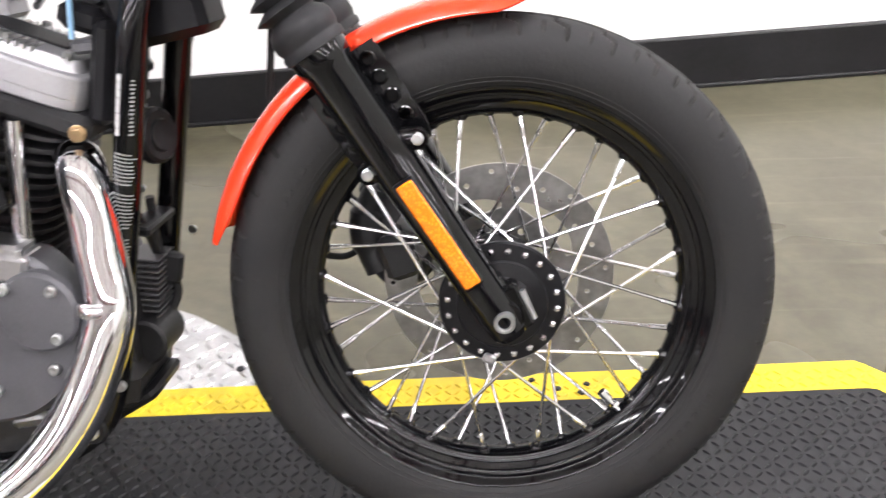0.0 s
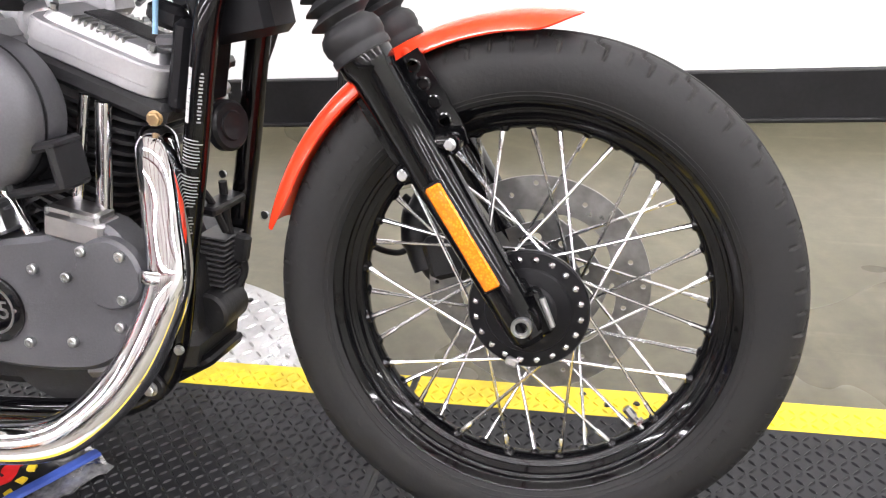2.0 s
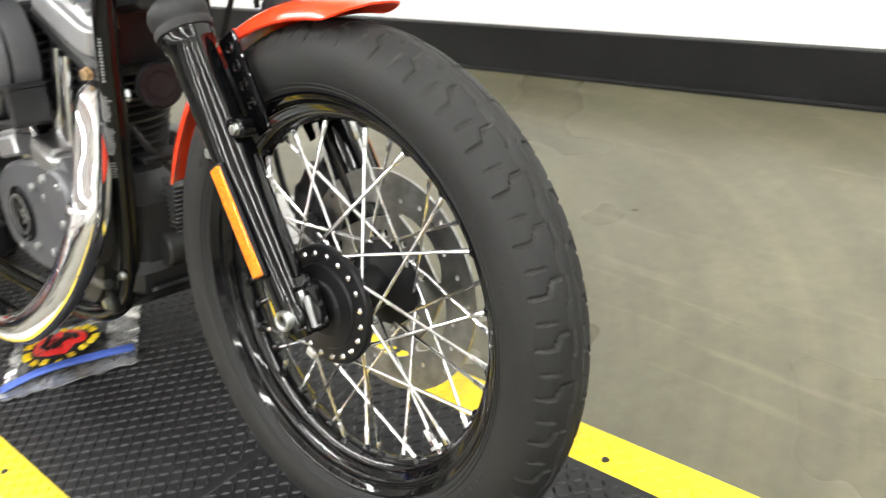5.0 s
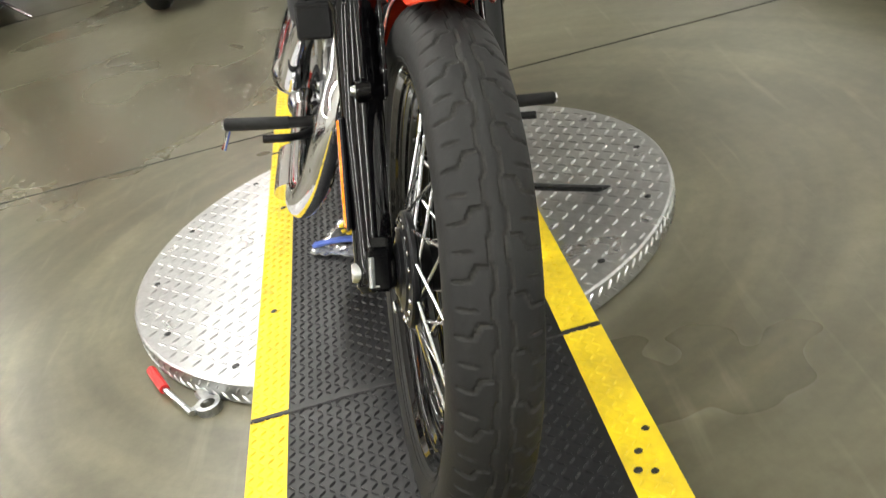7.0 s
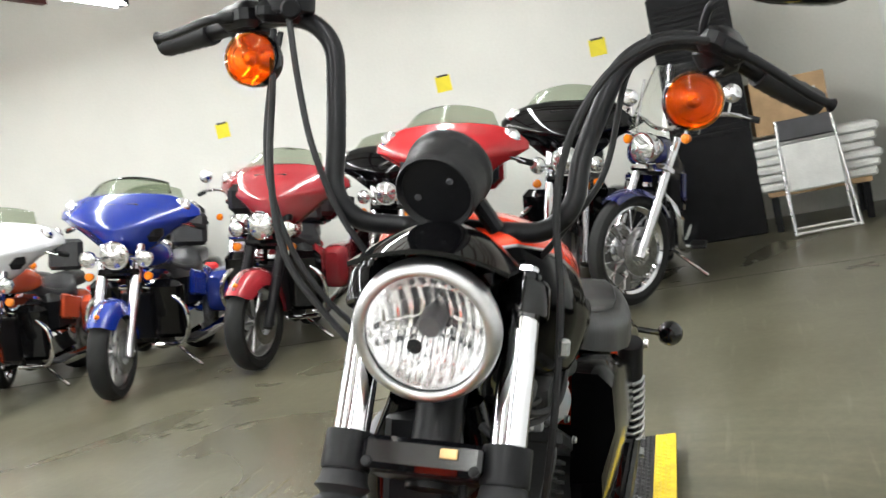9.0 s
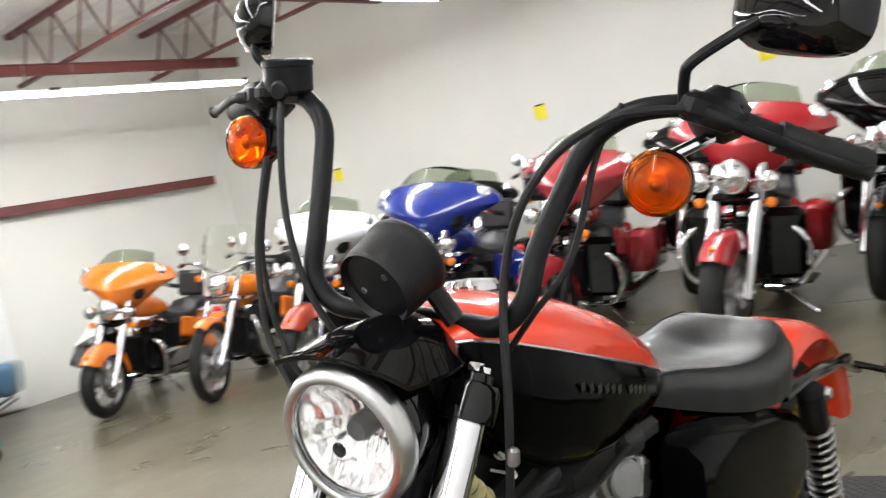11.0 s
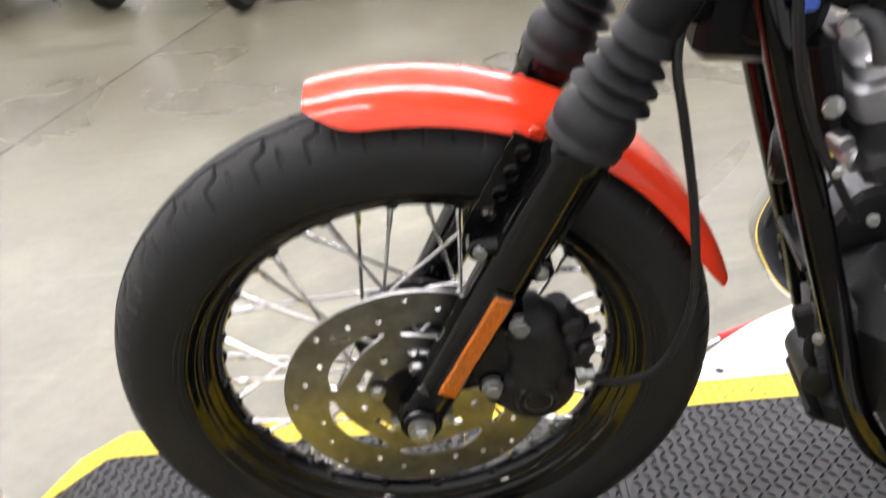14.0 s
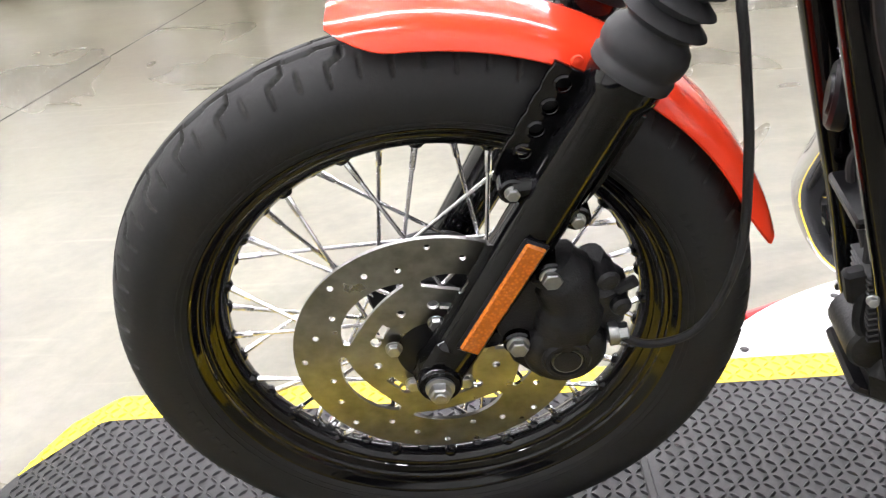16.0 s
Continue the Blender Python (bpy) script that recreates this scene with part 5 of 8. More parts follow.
bars = fpart("handlebar", Geo().add(sweep(spline(full, 6), 0.0114, 16)), M["satin_black"], bike, "tall black ape-hanger handlebar", sharp=60)
for s in (-1, 1):
    P_ = [Vector(p) for p in barp[0 if s < 0 else 1]]
    fpart("grip", Geo().add(sweep(spline([P_[-3] * 0.35 + P_[-2] * 0.65, P_[-2], P_[-1]], 6), [0.016] + [0.0168, 0.0158] * 6, 14)), M["rubber"], bars, "black rubber grip")
    d = (P_[-1] - P_[-3]).normalized()
    c = P_[-3] + d * 0.012
    g = Geo().add(cbox(0.05, 0.05, 0.052, 0.012, m=Matrix.Translation(c) @ d.to_track_quat("Y", "Z").to_matrix().to_4x4()))
    g.add(cbox(0.034, 0.06, 0.03, 0.008, m=Matrix.Translation(c + Vector((0.028, 0, 0.004))) @ d.to_track_quat("Y", "Z").to_matrix().to_4x4()))
    fpart("switch_box", g, M["satin_black"], bars)
    # lever
    l0 = c + Vector((0.042, 0, 0.004))
    g = Geo().add(sweep(spline([l0, l0 + d * 0.05 + Vector((0.018, 0, 0)), l0 + d * 0.13 + Vector((0.014, 0, -0.004)), l0 + d * 0.17 + Vector((0.012, 0, -0.003))], 6), [0.0075] * 4 + [0.0048] * 14 + [0.0075], 10, flat=1.2))
    fpart("lever", g, M["satin_black"], bars)
    # mirror
    base = Vector((-0.446, s * 0.258 - 0.003, 1.262 if s > 0 else 1.285))
    ml = Vector((-0.470, s * 0.360 - 0.006, 1.352)) if s > 0 else Vector((-0.472, -0.296, 1.372))
    ball = Vector((-0.478, s * 0.335, 1.352)) if s > 0 else ml + Vector((0.02, 0.01, -0.005))
    fpart("mirror_stem", Geo().add(sweep(spline([base, base + Vector((0.010, s * 0.003, 0.030)), base + Vector((0.016, s * 0.012, 0.046)), ball * 0.6 + base * 0.4 + Vector((0.018, 0, 0.018)), ball + Vector((0.022, 0, 0))], 6), 0.0056, 10)), M["satin_black"], bars)
    mr_ = Matrix.Translation(ml) @ Matrix.Rotation(radians(-28 if s > 0 else -48), 4, "Z") @ Matrix.Rotation(radians(-6), 4, "Y")
    rings = []
    for hgt, sc in ((-0.012, 0.93), (-0.010, 1.0), (0.004, 1.0), (0.018, 0.9), (0.028, 0.66), (0.034, 0.35), (0.0355, 0.06)):
        o = []
        for k in range(28):
            a = 2 * math.pi * k / 28
            yy = 0.073 * math.copysign(abs(math.cos(a)) ** 0.62, math.cos(a))
            zz = 0.041 * math.copysign(abs(math.sin(a)) ** 0.68, math.sin(a)) * (1 + 0.14 * yy / 0.073 * s)
            o.append((hgt, yy * sc, zz * sc))
        rings.append(o)
    mi = fpart("mirror", Geo().add(loft(rings), mr_), M["gloss_black"], bars, "oval black rear-view mirror", sharp=60)
    fpart("mirror_glass", Geo().add(cbox(0.002, 0.115, 0.062, 0.001), mr_ @ pose(-0.0125, 0, 0)), M["chrome"], bars)
    # indicator hanging under the control
    sg = Vector((-0.396, 0.249, 1.199)) if s > 0 else Vector((-0.390, -0.254, 1.228))
    sa = Vector((0.97, s * 0.16, 0.05)).normalized()
    fpart("signal_stalk", Geo().add(sweep([c + Vector((0.02, 0, -0.02)), sg - sa * 0.018 + Vector((0, 0, 0.02))], 0.0065, 10)), M["chrome"], bars)
    fpart("signal_body", Geo().add(lathe([(0.031, 0.0), (0.0325, -0.004), (0.031, -0.018), (0.024, -0.032), (0.012, -0.04), (0.001, -0.042)], sg, sa, 32, cap=False)), M["gloss_black"], bars)
    outer = [(0.031, 0.0), (0.0315, 0.008), (0.029, 0.014), (0.025, 0.0165), (0.0245, 0.0158), (0.020, 0.0185), (0.0195, 0.0178), (0.014, 0.0202), (0.0135, 0.0195), (0.008, 0.0212), (0.001, 0.0215)]
    sl = fpart("signal_lens", Geo().add(lathe(outer + [(0.001, 0.019), (0.018, 0.0165), (0.0265, 0.012), (0.029, 0.006), (0.029, 0.0)], sg, sa, 40, closed=True)), M["amber_lens"], bars, "round amber indicator lens", sharp=60)
    sl.visible_shadow = False
    fpart("signal_reflector", Geo().add(lathe([(0.029, 0.001), (0.024, -0.006), (0.016, -0.012), (0.006, -0.016), (0.001, -0.016)], sg, sa, 32, cap=False)), M["bright_reflector"], bars)
    fpart("signal_bulb", Geo().add(lathe([(0.006, -0.016), (0.006, -0.006), (0.009, 0.0), (0.0085, 0.006), (0.004, 0.010), (0.001, 0.0105)], sg, sa, 16)), M["brass"], bars)
# brake reservoir on the right control
g = Geo().add(lathe([(0.001, -0.020), (0.026, -0.020), (0.029, -0.016), (0.030, 0.012), (0.0315, 0.013), (0.0315, 0.019), (0.028, 0.021), (0.001, 0.021)], (-0.428, -0.222, 1.304), (0.05, 0, 1), 32)).add(cbox(0.03, 0.06, 0.026, 0.008, m=pose(-0.424, -0.232, 1.286, 0, 0, 30)))
fpart("reservoir", g, M["satin_black"], bars, "black brake fluid reservoir")
fpart("reservoir_bolt", Geo().add(lathe([(0.012, 0), (0.012, 0.006), (0.009, 0.009), (0.001, 0.009)], (-0.405, -0.213, 1.288), (1, 0.2, -0.1), 18)), M["satin_black"], bars)
# cables
CAB = [
    ([(-0.43, 0.262, 1.265), (-0.405, 0.232, 1.264), (-0.389, 0.201, 1.257), (-0.366, 0.160, 1.227), (-0.352, 0.130, 1.178), (-0.348, 0.114, 1.12), (-0.344, 0.113, 1.06), (-0.335, 0.122, 0.99), (-0.334, 0.124, 0.90), (-0.334, 0.122, 0.82), (-0.36, 0.115, 0.72), (-0.42, 0.11, 0.60)], 0.0056),
    ([(-0.43, 0.20, 1.27), (-0.425, 0.175, 1.22), (-0.40, 0.16, 1.12), (-0.38, 0.125, 1.06), (-0.40, 0.08, 1.0), (-0.45, 0.05, 0.97)], 0.0045),
    ([(-0.405, -0.215, 1.275), (-0.372, -0.19, 1.20), (-0.352, -0.165, 1.13), (-0.345, -0.13, 1.06), (-0.36, -0.09, 1.0), (-0.40, -0.06, 0.94)], 0.005),
    ([(-0.42, -0.24, 1.265), (-0.38, -0.225, 1.19), (-0.352, -0.215, 1.10), (-0.335, -0.19, 1.01), (-0.325, -0.14, 0.95), (-0.335, -0.09, 0.90), (-0.37, -0.05, 0.86)], 0.0050),
    ([(-0.418, -0.23, 1.262), (-0.395, -0.235, 1.18), (-0.37, -0.225, 1.10), (-0.35, -0.19, 1.02), (-0.34, -0.14, 0.96), (-0.35, -0.08, 0.91)], 0.0045),
]
for pts_, r in CAB:
    fpart("cable", Geo().add(sweep(spline(pts_, 7), r * 0.82, 8)), M["rubber"], bike)
fpart("brake_line", Geo().add(sweep(spline([(-0.315, 0.02, 0.845), (-0.27, 0.035, 0.80), (-0.22, 0.05, 0.755), (-0.225, 0.06, 0.72)], 6), 0.004, 8)), M["rubber"], bike)
fpart("wire_clip", Geo().add(cbox(0.012, 0.012, 0.02, 0.003, m=pose(-0.33, 0.13, 0.93))), M["zinc"], bike)

# ---- fuel tank ----
TX = [-0.345, -0.36, -0.40, -0.46, -0.53, -0.60, -0.68, -0.76, -0.83, -0.88, -0.895]
TTOP = [1.035, 1.05, 1.062, 1.060, 1.045, 1.025, 0.995, 0.955, 0.912, 0.876, 0.862]
TSTR = [1.028, 1.032, 1.022, 1.002, 0.978, 0.954, 0.927, 0.898, 0.872, 0.853, 0.846]
TBOT = [0.985, 0.945, 0.905, 0.872, 0.852, 0.845, 0.843, 0.842, 0.840, 0.836, 0.834]
TWS = [0.045, 0.075, 0.098, 0.112, 0.118, 0.117, 0.110, 0.095, 0.072, 0.040, 0.012]
TWM = [0.050, 0.084, 0.112, 0.128, 0.135, 0.133, 0.124, 0.106, 0.080, 0.046, 0.016]


def tank_rings(sel):
    rings = []
    xs = np.concatenate([np.linspace(TX[i], TX[i + 1], 5)[:-1] for i in range(len(TX) - 1)] + [[TX[-1]]])
    order = TX[::-1]

    def ip(x, tab):
        return float(np.interp(x, order, tab[::-1]))
    for x in xs:
        zt, zs, zb, ws, wm = (ip(x, t) for t in (TTOP, TSTR, TBOT, TWS, TWM))
        if sel == "top":
            o = []
            for c in np.linspace(-1, 1, 23):
                o.append((x, ws * math.sin(c * math.pi / 2), zs + (zt - zs) * math.cos(c * math.pi / 2) ** 0.8))
            rings.append(o)
        else:
            o = []
            for t in np.linspace(0, 1, 11):
                w = ws + (wm - ws) * math.sin(min(1, t * 2.0) * math.pi / 2) - (wm * 0.16) * max(0, t - 0.45) ** 1.5 * 2.4
                o.append((x, w, zs + (zb - zs) * t))
            o += [(x, o[-1][1] * 0.8, zb - 0.012), (x, 0.03, zb - 0.012)]
            rings.append(o)
    return rings


tank = part("fuel_tank", Geo().add(loft(tank_rings("top"), ring_closed=False)), M["orange_red"], bike, "orange-red tank top over black sides", sharp=60)
for s in (-1, 1):
    rr = [[(p[0], p[1] * s, p[2]) for p in ring] for ring in tank_rings("side")]
    if s > 0:
        rr = rr[::-1]
    part("tank_side", Geo().add(loft(rr, ring_closed=False)), M["deep_black"], tank, "deep black tank side", sharp=50)
    st_ = [Vector((r[0][0], s * (abs(r[0][1]) + 0.0004), r[0][2])) for r in tank_rings("side")]
    part("pinstripe", Geo().add(sweep(st_, 0.0019, 6)), M["alloy"], tank, "silver pinstripe")
# maker's lettering as plain bars along the tank side
for s in (-1, 1):
    for k in range(14):
        if k == 6:
            continue
        x = -0.490 - k * 0.0170
        t = (x + 0.46) / -0.30
        zs = float(np.interp(x, TX[::-1], TSTR[::-1])) - 0.040 + 0.012 * t
        w = float(np.interp(x, TX[::-1], TWM[::-1])) - 0.0002
        part("letter_bar", Geo().add(cbox(0.0090, 0.0005, 0.0105, 0.0001, m=pose(x, s * w, zs, 0, 0, 0) @ Matrix.Rotation(radians(12), 4, "Y"))), M["name_grey"], tank)
part("filler_cap", Geo().add(lathe([(0.034, 0), (0.034, 0.006), (0.03, 0.012), (0.001, 0.014)], (-0.50, -0.02, 1.05), (-0.1, -0.1, 1), 32)), M["chrome"], tank, "chrome filler cap")

# ---- seat ----
def seat_ring(x, zc, w, drop, crown):
    """A padded cross-section: dished or crowned middle, round shoulders, tucked skirt."""
    o = []
    for c in np.linspace(-1, 1, 29):
        a = abs(c)
        if a < 0.60:
            t = a / 0.60
            y, z = w * 0.74 * t, crown * (0.5 + 0.5 * math.cos(math.pi * t)) - drop * 0.06 * t * t
        else:
            q = (a - 0.60) / 0.40 * math.pi * 0.56
            y, z = w * (0.74 + 0.26 * math.sin(q)), -drop * (0.06 + 0.54 * (1 - math.cos(q)))
        o.append((x, math.copysign(y, c), zc + z))
    return o + [(x, w * 1.0, zc - drop * 1.15), (x, -w * 1.0, zc - drop * 1.15)]


SX = [-0.865, -0.88, -0.92, -0.98, -1.05, -1.13, -1.20, -1.26, -1.31, -1.34, -1.352]
SZ = [0.838, 0.848, 0.850, 0.840, 0.828, 0.822, 0.826, 0.840, 0.846, 0.832, 0.805]
SW = [0.03, 0.052, 0.075, 0.104, 0.132, 0.150, 0.152, 0.138, 0.108, 0.066, 0.025]
SD = [0.03, 0.042, 0.055, 0.062, 0.066, 0.068, 0.070, 0.072, 0.070, 0.055, 0.03]
SCR = [0.004, 0.006, 0.0, -0.007, -0.014, -0.018, -0.018, -0.011, -0.003, 0.002, 0.002]
xs = np.linspace(SX[0], SX[-1], 34)
rings = [seat_ring(x, *(float(np.interp(x, SX[::-1], t[::-1])) for t in (SZ, SW, SD, SCR))) for x in xs]
seat = part("seat", Geo().add(loft(rings)), M["leather"], bike, "scooped black leather solo seat", sharp=70)
for f in (0.62, 0.66):
    pts_ = []
    for s in (1, -1):
        q = []
        for i in range(2, 32):
            r = rings[i]
            k = int(round(14 + s * 14 * f))
            q.append(Vector(r[k]) + Vector((0, s * 0.0006, 0.0015)))
        pts_ += q if s > 0 else q[::-1]
    part("seam", Geo().add(sweep(pts_, 0.0012, 5)), M["alloy_grey"], seat)

# ---- frame ----
DOWN = {
    -1: [(-0.325, -0.045, 0.86), (-0.353, -0.082, 0.77), (-0.377, -0.084, 0.68), (-0.403, -0.078, 0.58), (-0.439, -0.071, 0.45), (-0.459, -0.069, 0.37), (-0.478, -0.070, 0.31), (-0.508, -0.076, 0.262), (-0.58, -0.088, 0.232), (-0.75, -0.1, 0.222), (-1.05, -0.11, 0.225)],
    1: [(-0.330, 0.030, 0.86), (-0.351, 0.048, 0.77), (-0.375, 0.056, 0.68), (-0.402, 0.067, 0.58), (-0.438, 0.077, 0.45), (-0.459, 0.080, 0.37), (-0.482, 0.080, 0.31), (-0.515, 0.082, 0.262), (-0.58, 0.088, 0.232), (-0.75, 0.1, 0.222), (-1.05, 0.11, 0.225)],
}
fr = part("frame", Geo()
          .add(cyl((-0.345, 0, 0.80), (-0.445, 0, 0.985), 0.033, segs=28))
          .add(sweep(spline([(-0.42, 0, 0.95), (-0.6, 0, 0.885), (-0.85, 0, 0.80), (-1.0, 0, 0.76)], 6), 0.028, 14)), M["gloss_black"], bike, "gloss black tubular frame")
for s in (-1, 1):
    part("down_tube", Geo().add(sweep(spline(DOWN[s], 7), 0.0165, 14)), M["gloss_black"], fr)
    part("seat_tube", Geo().add(sweep(spline([(-0.95, s * 0.06, 0.78), (-1.15, s * 0.105, 0.735), (-1.45, s * 0.115, 0.70), (-1.75, s * 0.11, 0.66)], 5), 0.014, 10)), M["gloss_black"], fr)
    part("swing_arm", Geo().add(sweep([(-1.05, s * 0.12, 0.34), (-1.30, s * 0.125, 0.35), (-1.53, s * 0.125, 0.381)], 0.02, 10)), M["gloss_black"], fr)
def on_tube(z):
    """Centre and axis of the right down tube at height z."""
    p = spline(DOWN[-1], 7)
    for a, b in zip(p[:-1], p[1:]):
        if b.z <= z <= a.z:
            t = (a.z - z) / (a.z - b.z)
            return a.lerp(b, t), (a - b).normalized()


def tube_band(z, height, facing, half_angle, lift=0.0003):
    """A thin curved patch on the tube, centred on a facing direction."""
    c, ax = on_tube(z)
    a, b, _ = frame_of(ax)
    mid_ = math.degrees(math.atan2(Vector(facing).dot(b), Vector(facing).dot(a)))
    r = 0.0165 + lift
    return lathe([(r - 0.0006, 0), (r, 0), (r, height), (r - 0.0006, height)], c, ax, 6, closed=True, arc=(mid_ - half_angle, mid_ + half_angle))


rs = random.Random(2)
for z0, cnt in ((0.610, 9), (0.564, 10), (0.512, 6)):
    for k in range(cnt):
        w_ = 52 - 18 * rs.random()
        part("label_print", Geo().add(tube_band(z0 - k * 0.0042, 0.0014, (0.12 - 0.1 * rs.random(), -1, 0.1), w_)), M["white_print"], fr, "small pale line of print on the frame tube" if k == 0 else "")
for k in range(14):
    part("label_print", Geo().add(tube_band(0.690 - k * 0.0044, 0.0022, (0.62, -1, 0.1), 9 if k % 3 else 6)), M["white_print"], fr)
for k in range(8):
    part("tube_label", Geo().add(tube_band(0.688 - k * 0.0082, 0.0078, (-0.45, -1, 0.1), 10, 0.0005)), M["label_white"], fr, "white paper label on the frame tube" if k == 0 else "")
part("orange_label", Geo().add(tube_band(0.700, 0.05, (-0.15, 1, 0.1), 38)), M["notice_cream"], fr, "pale orange label on the inside of the tube")
part("head_gusset", Geo().add(cbox(0.075, 0.052, 0.10, 0.012, m=pose(-0.370, 0.0, 0.78, 0, -14, 0))), M["satin_black"], fr)
part("head_cover", Geo().add(cbox(0.108, 0.080, 0.125, 0.010, m=pose(-0.350, -0.022, 0.782, 0, -8, 0))), M["satin_black"], fr)
# regulator, horn, brackets between the tubes
rg_ = part("regulator", Geo().add(cbox(0.03, 0.05, 0.085, 0.006, m=pose(-0.458, 0.030, 0.412, 0, 9, 0))), M["engine_black"], bike, "finned black voltage regulator")
for k in range(12):
    part("fin", Geo().add(cbox(0.042, 0.056, 0.0030, 0.001, m=pose(-0.450 + (k - 5.5) * 0.0013, 0.030, 0.412 + (k - 5.5) * 0.0075, 0, 9, 0))), M["alloy_dark"], rg_)
part("horn", Geo().add(lathe([(0.001, 0.010), (0.018, 0.012), (0.020, 0.009), (0.029, 0.010), (0.033, 0.006), (0.0335, -0.004), (0.03, -0.008), (0.001, -0.010)], (-0.390, -0.012, 0.612), (0.966, -0.26, 0.05), 32)).add(sweep([(-0.393, -0.010, 0.612), (-0.44, 0.0, 0.63)], 0.010, 8)), M["satin_black"], bike, "black disc horn")
part("oil_filter_mount", Geo().add(cbox(0.05, 0.14, 0.06, 0.014, m=pose(-0.475, 0.0, 0.31, 0, 14, 0))).add(cyl((-0.452, -0.02, 0.35), (-0.452, 0.05, 0.35), 0.03, segs=20, bev=0.004)), M["engine_black"], bike)
part("bash_bracket", Geo().add(cbox(0.09, 0.10, 0.018, 0.006, m=pose(-0.478, 0.0, 0.275, 0, -28, 0))).add(cyl((-0.505, -0.095, 0.27), (-0.505, -0.07, 0.27), 0.02, segs=18, bev=0.003)), M["satin_black"], bike)
part("bracket_bolt", Geo().add(bolt((-0.505, -0.096, 0.27), (0, -1, 0), 0.009, 0.008)), M["zinc"], bike)
part("bracket_bolt", Geo().add(bolt((-0.46, -0.085, 0.325), (0.3, -1, 0), 0.006, 0.006)), M["zinc"], bike)
part("wiring", Geo().add(sweep(spline([(-0.425, 0.02, 0.53), (-0.430, 0.03, 0.46), (-0.425, 0.045, 0.42), (-0.425, 0.05, 0.39), (-0.44, 0.04, 0.36)], 6), 0.006, 8)).add(cbox(0.024, 0.018, 0.040, 0.004, m=pose(-0.420, 0.040, 0.43, 0, 15, 0))).add(sweep(spline([(-0.44, -0.04, 0.55), (-0.42, -0.03, 0.52), (-0.43, 0.02, 0.46)], 5), 0.005, 8)), M["rubber"], bike, "black wiring loom and plug")
part("coil_bracket", Geo().add(cbox(0.03, 0.05, 0.016, 0.004, m=pose(-0.425, -0.05, 0.725))), M["alloy_grey"], bike)
part("cross_bracket", Geo().add(cbox(0.03, 0.09, 0.012, 0.003, m=pose(-0.42, 0.0, 0.505, 0, 10, 0))), M["satin_black"], bike)
part("string_tag", Geo().add(sweep(spline([(-0.425, -0.075, 0.80), (-0.428, -0.08, 0.765), (-0.43, -0.085, 0.735)], 5), 0.006, 8, flat=0.3)), M["pale_blue"], bike, "pale blue plastic tie")
for k in range(3):
    u0, u1 = k / 3 + 0.03, (k + 1) / 3 - 0.03
    sl = [Vector((-0.345 - 0.046 * u, 0.062, 0.886 - 0.043 * u)) for u in (u0, u0 + 0.04, (u0 + u1) / 2, u1 - 0.04, u1)]
    part("sleeve_pad", Geo().add(sweep(sl, [0.010, 0.0125, 0.0135, 0.0125, 0.010], 14)), M["pale_loom"], bike, "pale yellow ribbed sleeve behind the stem")
part("sleeve_core", Geo().add(sweep([(-0.342, 0.062, 0.889), (-0.395, 0.062, 0.84)], 0.0095, 12)), M["rubber"], bike)
part("blue_plug", Geo().add(cbox(0.018, 0.014, 0.014, 0.003, m=pose(-0.369, 0.062, 0.796))), M["blue_rag"], bike)
part("blue_plug", Geo().add(cbox(0.010, 0.012, 0.016, 0.003, m=pose(-0.409, 0.058, 0.821))), M["blue_rag"], bike)

# ---- engine: two cylinders at forty-five degrees ----
CR = Vector((-0.643, 0, 0.36))


